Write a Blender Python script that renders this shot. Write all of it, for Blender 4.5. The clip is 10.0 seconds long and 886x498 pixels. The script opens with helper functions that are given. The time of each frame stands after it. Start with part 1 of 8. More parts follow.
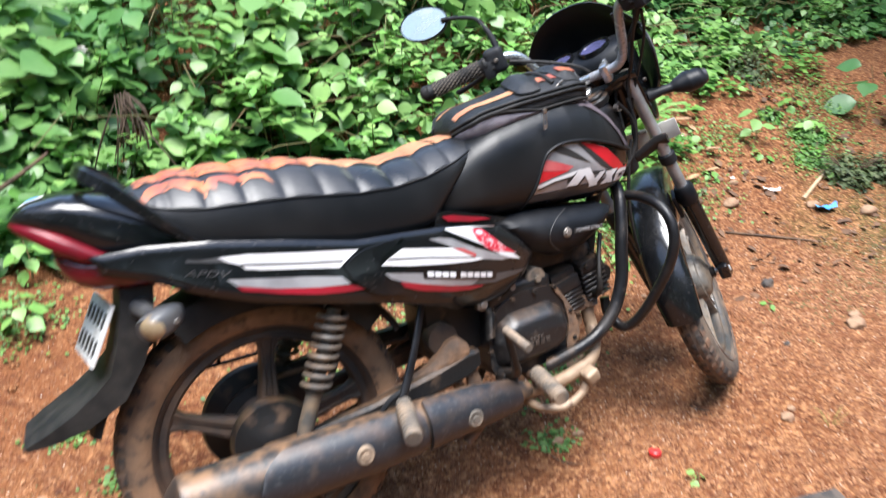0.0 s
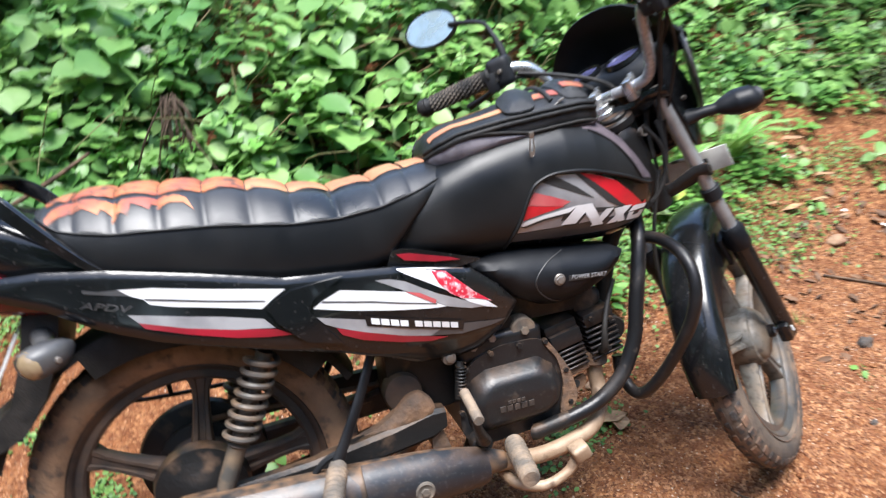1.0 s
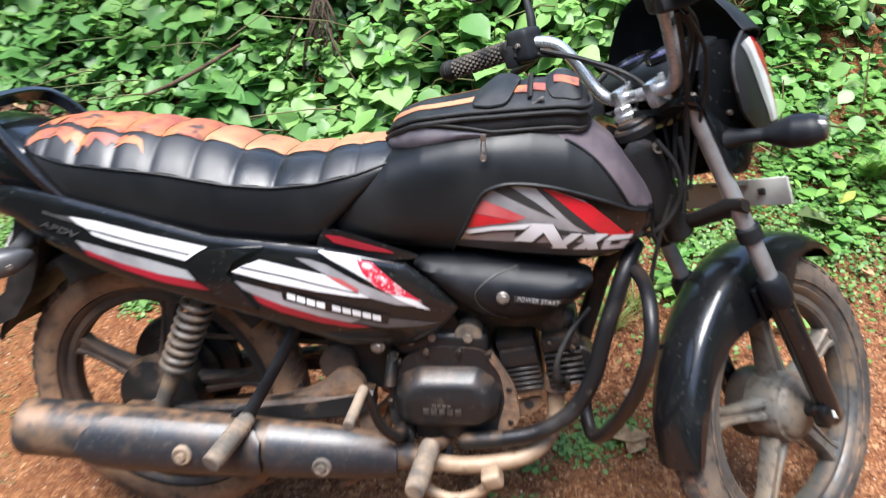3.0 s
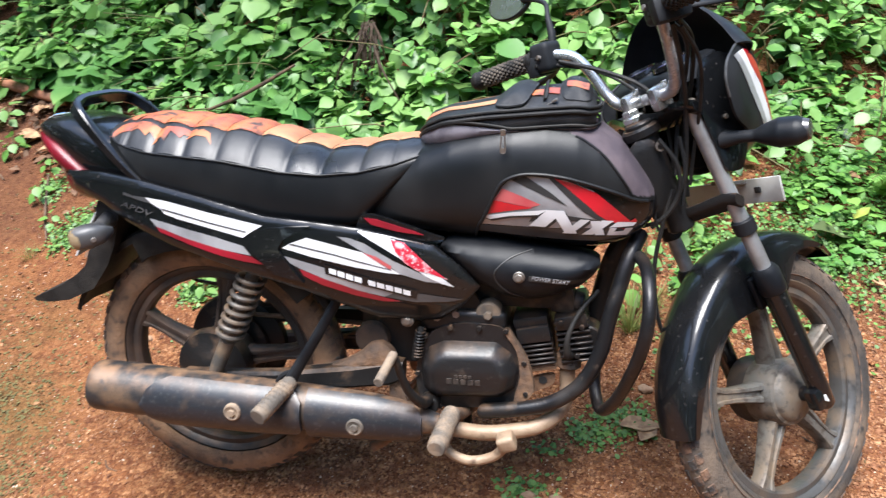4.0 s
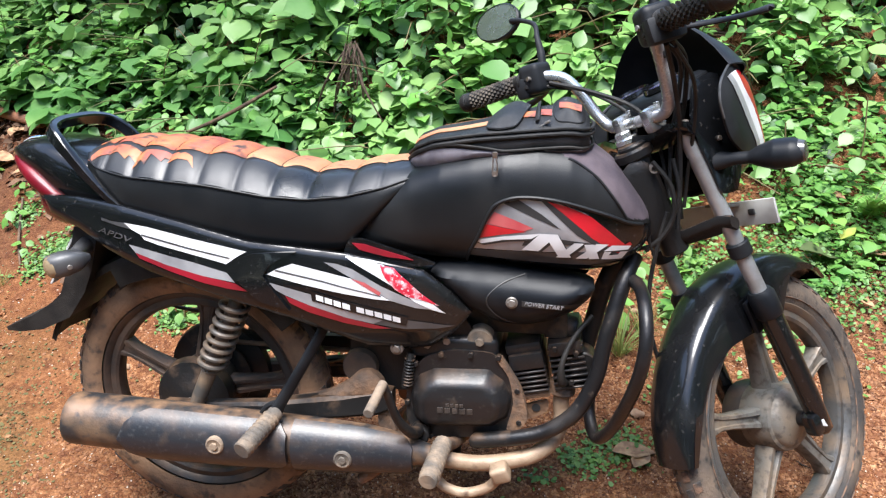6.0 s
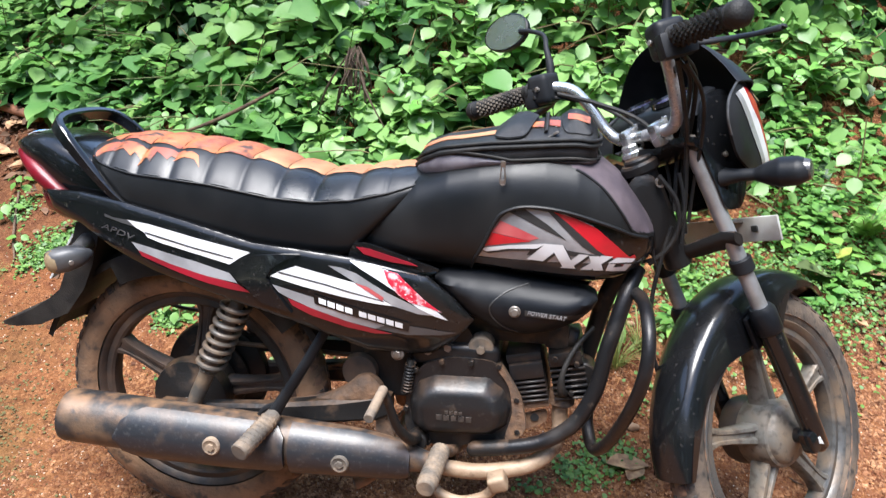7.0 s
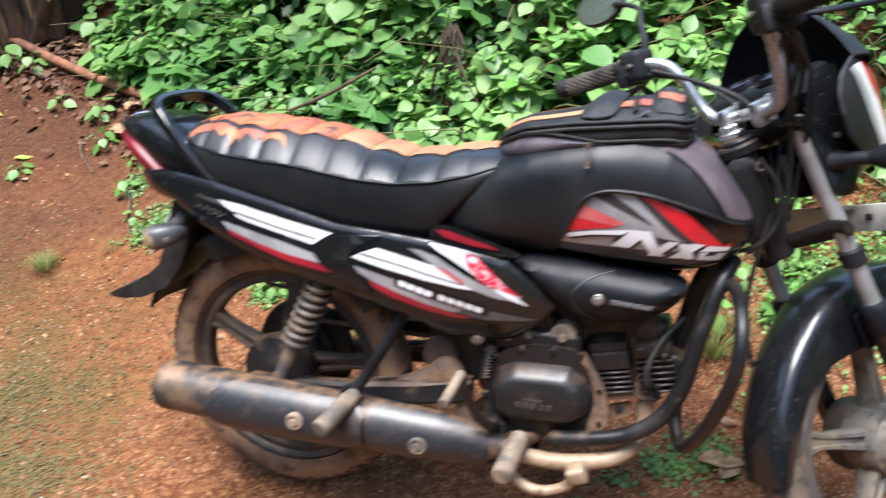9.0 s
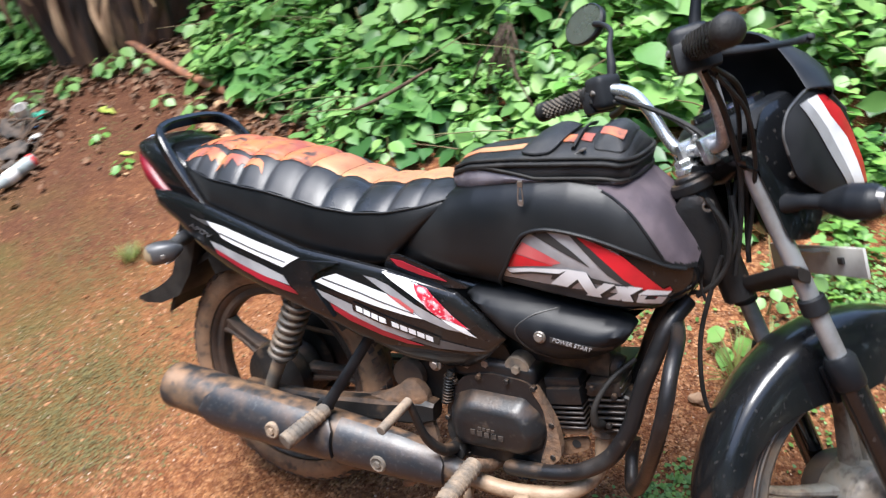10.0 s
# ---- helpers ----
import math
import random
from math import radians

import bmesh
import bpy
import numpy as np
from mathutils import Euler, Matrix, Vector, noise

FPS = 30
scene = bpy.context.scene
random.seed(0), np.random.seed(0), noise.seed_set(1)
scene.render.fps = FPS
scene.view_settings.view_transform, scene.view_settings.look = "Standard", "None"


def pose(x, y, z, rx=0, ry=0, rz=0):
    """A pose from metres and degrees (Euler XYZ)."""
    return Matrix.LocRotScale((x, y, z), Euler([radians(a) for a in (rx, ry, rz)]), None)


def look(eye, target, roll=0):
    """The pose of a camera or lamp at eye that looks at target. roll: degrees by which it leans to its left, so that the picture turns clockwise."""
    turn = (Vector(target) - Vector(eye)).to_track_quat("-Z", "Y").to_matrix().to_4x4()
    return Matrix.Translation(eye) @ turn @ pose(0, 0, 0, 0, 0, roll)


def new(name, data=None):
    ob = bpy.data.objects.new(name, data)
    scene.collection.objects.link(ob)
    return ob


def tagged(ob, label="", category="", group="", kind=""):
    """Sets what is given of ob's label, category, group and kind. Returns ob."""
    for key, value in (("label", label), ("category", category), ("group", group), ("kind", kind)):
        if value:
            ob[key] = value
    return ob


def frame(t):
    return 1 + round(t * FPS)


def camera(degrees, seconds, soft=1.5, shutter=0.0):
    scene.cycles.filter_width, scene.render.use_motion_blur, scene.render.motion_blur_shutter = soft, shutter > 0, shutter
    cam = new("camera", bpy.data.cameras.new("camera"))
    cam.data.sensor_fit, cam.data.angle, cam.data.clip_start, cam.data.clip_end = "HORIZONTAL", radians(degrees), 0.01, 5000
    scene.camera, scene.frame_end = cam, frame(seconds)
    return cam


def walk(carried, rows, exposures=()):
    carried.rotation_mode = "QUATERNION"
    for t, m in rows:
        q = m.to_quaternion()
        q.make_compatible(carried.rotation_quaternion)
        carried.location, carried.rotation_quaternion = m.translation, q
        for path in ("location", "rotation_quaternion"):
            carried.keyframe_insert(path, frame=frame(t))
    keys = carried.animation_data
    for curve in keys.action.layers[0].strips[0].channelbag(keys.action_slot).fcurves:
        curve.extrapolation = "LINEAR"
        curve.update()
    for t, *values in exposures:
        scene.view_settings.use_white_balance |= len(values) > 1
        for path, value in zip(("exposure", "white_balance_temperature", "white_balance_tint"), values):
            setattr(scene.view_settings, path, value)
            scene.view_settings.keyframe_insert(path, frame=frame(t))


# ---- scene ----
cam = camera(61.51, 10.0, soft=1.25, shutter=0.9)
PATH = [
    (0, (-0.2333, -1.2604, 1.3089), (0.1761, -0.4541, 0.8820), -3.00),
    (0.5, (-0.0331, -1.2302, 1.2779), (0.3187, -0.3802, 0.8860), -6.06),
    (1, (0.1780, -1.1734, 1.2653), (0.4164, -0.2960, 0.8490), -4.34),
    (1.5, (0.3110, -0.9694, 1.2465), (0.4949, -0.1067, 0.7755), -4.38),
    (2, (0.4849, -0.7580, 1.3029), (0.6333, 0.1097, 0.8285), -3.63),
    (2.5, (0.7203, -0.8396, 1.3175), (0.7341, 0.0055, 0.7831), -3.16),
    (3, (0.7790, -1.0510, 1.3612), (0.6498, -0.2139, 0.8295), -3.40),
    (3.2, (0.8092, -1.1081, 1.3669), (0.6744, -0.2648, 0.8466), -3.58),
    (4.3, (0.8415, -1.2480, 1.3622), (0.6439, -0.3973, 0.8750), -3.69),
    (4.5, (0.8348, -1.2393, 1.3566), (0.6465, -0.3849, 0.8724), -3.85),
    (5, (0.8259, -1.2077, 1.3580), (0.6581, -0.3389, 0.8921), -3.74),
    (6.5, (0.8002, -1.2035, 1.3553), (0.6458, -0.3339, 0.8863), -2.32),
    (7, (0.7859, -1.2094, 1.3569), (0.6373, -0.3337, 0.8975), -0.98),
    (7.5, (0.7757, -1.2023, 1.3559), (0.6089, -0.3215, 0.9127), -0.53),
    (8, (0.7498, -1.2134, 1.3831), (0.4088, -0.3981, 0.9151), -2.62),
    (8.5, (0.7619, -1.2300, 1.3660), (0.3760, -0.4389, 0.8913), -3.81),
    (9, (0.8245, -1.1690, 1.3513), (0.5408, -0.3389, 0.8712), -4.24),
    (9.5, (1.0231, -1.0541, 1.3604), (0.6535, -0.2575, 0.8820), -7.96),
    (10, (1.1552, -0.9954, 1.4183), (0.6968, -0.2559, 0.9254), -9.20),
]
walk(cam, [(t, look(e, at, r)) for t, e, at, r in PATH])

# exposure and light of an overcast, bright day under tall trees
scene.view_settings.exposure = 2.2
world = bpy.data.worlds.new("overcast_sky")
scene.world = world
world.use_nodes = True
_n = world.node_tree.nodes
_sky = _n.new("ShaderNodeTexSky")
_sky.sky_type = "NISHITA"
_sky.sun_disc = False
_sky.sun_elevation = radians(72)
_sky.sun_rotation = radians(200)
_sky.dust_density = 0.8
_sky.air_density = 1.0
world.node_tree.links.new(_sky.outputs[0], _n["Background"].inputs[0])
_n["Background"].inputs[1].default_value = 0.125
_sun = bpy.data.lights.new("sun", "SUN")
_sun.energy, _sun.angle, _sun.color = 2.3, radians(34), (1.0, 0.99, 0.985)
sun = new("sun", _sun)
sun.matrix_world = look((0, 0, 6), (0.15, 0.55, 2.6))

LEAN = 12.0                       # the machine rests on its side stand, top away from the eye
STEER = radians(39.65)            # bars turned to full left lock
RAKE = radians(26.5)
AXLE_R, AXLE_F = Vector((0, 0, 0.30)), Vector((1.263, 0, 0.30))
PIVOT = Vector((1.235, 0, 0.30)) - 0.05 * Vector((math.cos(RAKE), 0, math.sin(RAKE)))
SW = Matrix.Translation((0.018, 0, 0)) @ Matrix.Translation(PIVOT) @ Matrix.Rotation(radians(46), 4, Vector((-math.sin(RAKE), 0, math.cos(RAKE)))) @ Matrix.Translation(-PIVOT)    # wheel, a little further over than the bars
S = Matrix.Translation(PIVOT) @ Matrix.Rotation(STEER, 4, Vector((-math.sin(RAKE), 0, math.cos(RAKE)))) @ Matrix.Translation(-PIVOT)


# ---------------------------------------------------------------- materials
def material(name, colour, rough=0.5, metal=0.0, vary=None, scale=8.0, mix=(0.4, 0.65), bump=0.0, bump_scale=60.0, coat=0.0, spread=0.0,
             second=None, second_scale=40.0, second_mix=(0.55, 0.7), random=None, translucent=0.0, detail=6.0, spec=0.5, grains=None, stretch=None, settled=0.0):
    """A surface with two scales of variation. vary: a colour blended in by noise; second: a finer one; random: a colour blended in piece by piece; settled: how much dry mud lies on what faces up."""
    m = bpy.data.materials.new(name)
    m.use_nodes = True
    nt = m.node_tree
    b = nt.nodes["Principled BSDF"]
    b.inputs["Roughness"].default_value = rough
    b.inputs["Metallic"].default_value = metal
    b.inputs["Specular IOR Level"].default_value = spec
    b.inputs["Coat Weight"].default_value = coat
    b.inputs["Coat Roughness"].default_value = 0.08
    co = nt.nodes.new("ShaderNodeTexCoord").outputs["Object"]
    if stretch:
        pull = nt.nodes.new("ShaderNodeVectorMath")
        pull.operation = "MULTIPLY"
        pull.inputs[1].default_value = stretch
        nt.links.new(co, pull.inputs[0])
        co = pull.outputs[0]

    def noise_at(s, lo, hi, offset=0.0):
        shift = nt.nodes.new("ShaderNodeVectorMath")
        shift.operation = "ADD"
        shift.inputs[1].default_value = (offset, offset * 0.7, -offset)
        nt.links.new(co, shift.inputs[0])
        n = nt.nodes.new("ShaderNodeTexNoise")
        n.inputs["Scale"].default_value, n.inputs["Detail"].default_value = s, detail
        nt.links.new(shift.outputs[0], n.inputs["Vector"])
        r = nt.nodes.new("ShaderNodeMapRange")
        r.inputs[1].default_value, r.inputs[2].default_value = lo, hi
        r.clamp = True
        nt.links.new(n.outputs["Fac"], r.inputs[0])
        return r.outputs[0]

    def blend(fac, a, c):
        x = nt.nodes.new("ShaderNodeMix")
        x.data_type = "RGBA"
        nt.links.new(fac, x.inputs[0])
        for sock, v in ((x.inputs[6], a), (x.inputs[7], c)):
            if isinstance(v, tuple):
                sock.default_value = (*v, 1)
            else:
                nt.links.new(v, sock)
        return x.outputs[2]

    out = colour
    if random:
        g = nt.nodes.new("ShaderNodeNewGeometry")
        out = blend(g.outputs["Random Per Island"], out, random)
    fac = None
    if vary:
        fac = noise_at(scale, *mix)
        out = blend(fac, out, vary)
    if second:
        out = blend(noise_at(second_scale, *second_mix, 3.3), out, second)
    if grains:
        size, dark, pale, edge = grains
        apart = nt.nodes.new("ShaderNodeSeparateXYZ")
        nt.links.new(co, apart.inputs[0])
        wavy = nt.nodes.new("ShaderNodeMath")
        wavy.operation = "MULTIPLY_ADD"
        nt.links.new(noise_at(2.5, 0.3, 0.7, 7.1), wavy.inputs[0])
        wavy.inputs[1].default_value = 0.8
        nt.links.new(apart.outputs[0], wavy.inputs[2])
        zone = nt.nodes.new("ShaderNodeMapRange")
        zone.inputs[1].default_value, zone.inputs[2].default_value, zone.inputs[3].default_value = edge - 0.2, edge + 0.7, 0.16
        nt.links.new(wavy.outputs[0], zone.inputs[0])
        back = nt.nodes.new("ShaderNodeMath")
        back.operation = "MULTIPLY_ADD"
        nt.links.new(apart.outputs[1], back.inputs[0])
        back.inputs[1].default_value = -0.6
        nt.links.new(wavy.outputs[0], back.inputs[2])
        damp = nt.nodes.new("ShaderNodeMapRange")
        damp.inputs[1].default_value, damp.inputs[2].default_value, damp.inputs[4].default_value = -1.2, -2.1, 0.85
        nt.links.new(back.outputs[0], damp.inputs[0])
        out = blend(damp.outputs[0], out, (0.075, 0.031, 0.018))
        for cx, cy, reach in ((-1.3, -0.15, 0.95), (2.6, 0.35, 0.65), (-2.2, 0.2, 0.9)):
            off = nt.nodes.new("ShaderNodeVectorMath")
            off.operation = "DISTANCE"
            off.inputs[1].default_value = (cx, cy, 0.0)
            nt.links.new(co, off.inputs[0])
            near = nt.nodes.new("ShaderNodeMapRange")
            near.inputs[1].default_value, near.inputs[2].default_value, near.inputs[4].default_value = reach, reach * 0.35, 0.85
            nt.links.new(off.outputs["Value"], near.inputs[0])
            film = nt.nodes.new("ShaderNodeMath")
            film.operation = "MULTIPLY"
            nt.links.new(near.outputs[0], film.inputs[0])
            nt.links.new(noise_at(4.5, 0.38, 0.6, cx), film.inputs[1])
            out = blend(film.outputs[0], out, (0.086, 0.072, 0.021))
        for k, (s, weight) in enumerate(((size, 0.75), (size * 0.45, 0.4))):
            cells = nt.nodes.new("ShaderNodeTexVoronoi")
            cells.inputs["Scale"].default_value = s
            nt.links.new(co, cells.inputs["Vector"])
            tone = nt.nodes.new("ShaderNodeSeparateColor")
            nt.links.new(cells.outputs["Color"], tone.inputs[0])
            for channel, lo, hi, tint in ((0, 0.5, 1.0, dark), (1, 0.62, 1.05, pale)):
                r = nt.nodes.new("ShaderNodeMapRange")
                r.inputs[1].default_value, r.inputs[2].default_value, r.inputs[4].default_value = lo, hi, weight
                nt.links.new(tone.outputs[channel], r.inputs[0])
                share = nt.nodes.new("ShaderNodeMath")
                share.operation = "MULTIPLY"
                nt.links.new(r.outputs[0], share.inputs[0])
                nt.links.new(zone.outputs[0], share.inputs[1])
                out = blend(share.outputs[0], out, tint)
    if settled:
        facing = nt.nodes.new("ShaderNodeSeparateXYZ")
        nt.links.new(nt.nodes.new("ShaderNodeNewGeometry").outputs["Normal"], facing.inputs[0])
        lying = nt.nodes.new("ShaderNodeMapRange")
        lying.inputs[1].default_value, lying.inputs[2].default_value = 0.4, 1.0
        nt.links.new(facing.outputs[2], lying.inputs[0])
        patchy = nt.nodes.new("ShaderNodeMath")
        patchy.operation = "MULTIPLY"
        nt.links.new(lying.outputs[0], patchy.inputs[0])
        nt.links.new(noise_at(26.0, 0.4, 0.66, 5.7), patchy.inputs[1])
        amount = nt.nodes.new("ShaderNodeMath")
        amount.operation = "MULTIPLY"
        amount.inputs[1].default_value = settled
        nt.links.new(patchy.outputs[0], amount.inputs[0])
        out = blend(amount.outputs[0], out, (0.22, 0.125, 0.068))
    if isinstance(out, tuple):
        b.inputs["Base Color"].default_value = (*out, 1)
    else:
        nt.links.new(out, b.inputs["Base Color"])
    if spread and fac is not None:
        r = nt.nodes.new("ShaderNodeMapRange")
        r.inputs[3].default_value, r.inputs[4].default_value = rough, min(1.0, rough + spread)
        nt.links.new(fac, r.inputs[0])
        nt.links.new(r.outputs[0], b.inputs["Roughness"])
    if bump:
        n = nt.nodes.new("ShaderNodeTexNoise")
        n.inputs["Scale"].default_value, n.inputs["Detail"].default_value = bump_scale, 8
        nt.links.new(co, n.inputs["Vector"])
        u = nt.nodes.new("ShaderNodeBump")
        u.inputs["Strength"].default_value, u.inputs["Distance"].default_value = bump, 0.01
        nt.links.new(n.outputs["Fac"], u.inputs["Height"])
        if grains:
            pebbles = nt.nodes.new("ShaderNodeTexVoronoi")
            pebbles.inputs["Scale"].default_value = grains[0]
            nt.links.new(co, pebbles.inputs["Vector"])
            flip = nt.nodes.new("ShaderNodeMath")
            flip.operation = "SUBTRACT"
            nt.links.new(n.outputs["Fac"], flip.inputs[0])
            nt.links.new(pebbles.outputs["Distance"], flip.inputs[1])
            nt.links.new(flip.outputs[0], u.inputs["Height"])
        nt.links.new(u.outputs[0], b.inputs["Normal"])
    if translucent:
        t = nt.nodes.new("ShaderNodeBsdfTranslucent")
        if isinstance(out, tuple):
            t.inputs[0].default_value = (*out, 1)
        else:
            nt.links.new(out, t.inputs[0])
        mixed = nt.nodes.new("ShaderNodeMixShader")
        mixed.inputs[0].default_value = translucent
        nt.links.new(b.outputs[0], mixed.inputs[1])
        nt.links.new(t.outputs[0], mixed.inputs[2])
        nt.links.new(mixed.outputs[0], nt.nodes["Material Output"].inputs["Surface"])
    return m


M_GLOSS = material("black_gloss_paint", (0.005, 0.0055, 0.0065), 0.2, vary=(0.014, 0.0135, 0.0135), scale=6, spread=0.22, mix=(0.5, 0.8), coat=0.45, spec=0.3, second=(0.03, 0.028, 0.027), second_scale=120, second_mix=(0.62, 0.72))
M_PLASTIC = material("black_plastic", (0.007, 0.008, 0.01), 0.38, vary=(0.02, 0.021, 0.023), scale=9, spread=0.2, bump=0.05, bump_scale=400, spec=0.18)
M_DUSTY = material("dusty_black", (0.012, 0.0115, 0.0115), 0.45, vary=(0.2, 0.12, 0.072), scale=14, mix=(0.57, 0.82), spread=0.4, bump=0.15, bump_scale=90, spec=0.3, settled=0.5)
M_VINYL = material("black_vinyl", (0.006, 0.0068, 0.008), 0.3, vary=(0.012, 0.0125, 0.013), scale=5, spread=0.2, bump=0.1, bump_scale=700, spec=0.28)
M_SEAT = material("grey_black_seat_vinyl", (0.01, 0.011, 0.0125), 0.27, vary=(0.022, 0.022, 0.024), scale=7, spread=0.2, bump=0.1, bump_scale=650, spec=0.5)
M_ORANGE = material("faded_orange_vinyl", (0.4, 0.135, 0.052), 0.45, vary=(0.27, 0.066, 0.042), scale=15, mix=(0.42, 0.6), second=(0.045, 0.03, 0.026), second_scale=34, second_mix=(0.54, 0.68), bump=0.12, bump_scale=650)
M_TAN = material("orange_tan_vinyl", (0.4, 0.2, 0.095), 0.5, vary=(0.33, 0.12, 0.06), scale=10, second=(0.09, 0.06, 0.045), second_scale=34, second_mix=(0.58, 0.72), bump=0.12, bump_scale=650)
M_PURPLE = material("faded_purple_grey_fabric", (0.06, 0.045, 0.055), 0.8, vary=(0.1, 0.075, 0.085), scale=18, bump=0.3, bump_scale=900)
M_GREYBAND = material("grey_sheen_fabric", (0.17, 0.155, 0.175), 0.55, vary=(0.07, 0.065, 0.08), scale=22, bump=0.3, bump_scale=800)
M_BAG = material("black_nylon", (0.011, 0.0115, 0.0125), 0.4, vary=(0.024, 0.024, 0.025), scale=14, bump=0.3, bump_scale=900, spec=0.3)
M_WHITE = material("white_sticker", (0.66, 0.66, 0.665), 0.3, vary=(0.55, 0.55, 0.55), scale=20, mix=(0.5, 0.75), coat=0.2)
M_SILVER = material("silver_sticker", (0.36, 0.36, 0.37), 0.3, metal=0.25, vary=(0.17, 0.17, 0.18), scale=12, mix=(0.4, 0.7), coat=0.2)
M_DGREY = material("graphite_sticker", (0.09, 0.09, 0.092), 0.3, metal=0.2, vary=(0.05, 0.05, 0.052), scale=10, coat=0.2)
M_RED = material("red_sticker", (0.5, 0.012, 0.022), 0.28, vary=(0.33, 0.012, 0.02), scale=16, coat=0.3)
M_PINK = material("faded_red_sticker", (0.45, 0.1, 0.1), 0.35, vary=(0.4, 0.05, 0.06), scale=18, coat=0.2)
M_CRIMSON = material("crimson_sticker", (0.27, 0.01, 0.022), 0.28, vary=(0.18, 0.01, 0.018), scale=16, coat=0.3)
M_LAMPGREY = material("scuffed_grey_plastic", (0.035, 0.037, 0.041), 0.32, vary=(0.085, 0.082, 0.08), scale=16, spread=0.2, second=(0.03, 0.03, 0.032), second_scale=50)
M_LENSLOW = material("dark_red_lens", (0.12, 0.006, 0.01), 0.2, vary=(0.06, 0.005, 0.007), scale=11, coat=0.4)
M_GRIP = material("dust_whitened_rubber", (0.15, 0.125, 0.1), 0.85, vary=(0.04, 0.036, 0.032), scale=20)
M_WORN = material("worn_red_sticker", (0.5, 0.02, 0.045), 0.35, vary=(0.75, 0.45, 0.48), scale=60, mix=(0.47, 0.62), second=(0.78, 0.66, 0.67), second_scale=140, second_mix=(0.56, 0.66))
M_CHROME = material("chrome", (0.6, 0.6, 0.59), 0.24, metal=0.85, vary=(0.42, 0.4, 0.38), scale=24, mix=(0.5, 0.72), spread=0.25)
M_TUBE = material("worn_chrome_tube", (0.34, 0.345, 0.35), 0.3, metal=0.35, vary=(0.22, 0.215, 0.21), scale=18, spread=0.25, coat=0.3)
M_RUSTBAR = material("pitted_chrome", (0.36, 0.36, 0.37), 0.25, metal=0.35, vary=(0.2, 0.19, 0.185), scale=35, mix=(0.48, 0.68), spread=0.35, bump=0.1, bump_scale=250)
M_ALLOY = material("grey_painted_alloy", (0.13, 0.126, 0.115), 0.42, metal=0.25, vary=(0.17, 0.125, 0.082), scale=13, mix=(0.42, 0.68), second=(0.07, 0.06, 0.05), second_scale=60, second_mix=(0.5, 0.66), spread=0.3, bump=0.12, bump_scale=160, settled=0.35)
M_RIM = material("dull_grey_rim", (0.075, 0.073, 0.07), 0.36, metal=0.3, vary=(0.16, 0.11, 0.07), scale=13, mix=(0.45, 0.7), second=(0.045, 0.042, 0.039), second_scale=50, spread=0.3, bump=0.1, bump_scale=140)
M_TYREGREY = material("grey_dusty_rubber", (0.04, 0.036, 0.033), 0.75, vary=(0.17, 0.12, 0.082), scale=9, mix=(0.4, 0.72), second=(0.02, 0.019, 0.018), second_scale=45, bump=0.25, bump_scale=180)
M_ALLOYDARK = material("dusty_dark_alloy", (0.03, 0.028, 0.027), 0.5, metal=0.2, vary=(0.17, 0.1, 0.06), scale=9, mix=(0.5, 0.78), spread=0.3, bump=0.1, bump_scale=120, settled=0.4)
M_TYRE = material("dusty_tyre_rubber", (0.05, 0.038, 0.03), 0.8, vary=(0.27, 0.155, 0.085), scale=9, mix=(0.3, 0.62), second=(0.06, 0.043, 0.033), second_scale=36, second_mix=(0.55, 0.7), bump=0.3, bump_scale=150)
M_TREAD = material("tread_rubber", (0.035, 0.031, 0.029), 0.85, vary=(0.2, 0.11, 0.065), scale=40, mix=(0.42, 0.68), bump=0.25, bump_scale=200)
M_ENGINE = material("black_engine_paint", (0.011, 0.011, 0.012), 0.37, vary=(0.1, 0.064, 0.04), scale=17, mix=(0.6, 0.84), spread=0.4, second=(0.034, 0.032, 0.03), second_scale=80, second_mix=(0.58, 0.74), bump=0.06, bump_scale=200, spec=0.45, settled=0.3)
M_CASEDUST = material("mud_caked_alloy", (0.2, 0.11, 0.06), 0.85, vary=(0.06, 0.045, 0.036), scale=16, mix=(0.42, 0.66), bump=0.4, bump_scale=110)
M_MUFFLER = material("black_muffler_paint", (0.015, 0.017, 0.021), 0.36, vary=(0.125, 0.076, 0.043), scale=10, mix=(0.6, 0.84), spread=0.35, second=(0.045, 0.045, 0.048), second_scale=110, second_mix=(0.56, 0.72), bump=0.05, bump_scale=300, settled=0.34)
M_MUDEND = material("mud_baked_muffler_end", (0.02, 0.02, 0.021), 0.45, vary=(0.2, 0.12, 0.066), scale=9, mix=(0.5, 0.72), second=(0.04, 0.037, 0.036), second_scale=60, bump=0.08, bump_scale=220, settled=0.95)
M_PIPE = material("mud_stained_pipe", (0.24, 0.16, 0.1), 0.55, metal=0.15, vary=(0.36, 0.265, 0.18), scale=15, second=(0.1, 0.06, 0.038), second_scale=28, bump=0.15, bump_scale=140)
M_RUBBER = material("dusty_rubber", (0.1, 0.085, 0.07), 0.8, vary=(0.26, 0.19, 0.13), scale=26, bump=0.2, bump_scale=200)
M_BLACKRUB = material("black_rubber", (0.008, 0.008, 0.008), 0.6, vary=(0.022, 0.02, 0.018), scale=25, bump=0.2, bump_scale=300, spec=0.3)
M_BAR = material("scuffed_black_bar", (0.008, 0.008, 0.009), 0.34, vary=(0.024, 0.022, 0.021), scale=18, mix=(0.5, 0.8), spread=0.3, second=(0.05, 0.04, 0.033), second_scale=70, second_mix=(0.64, 0.76), bump=0.08, bump_scale=160, spec=0.35, settled=0.08)
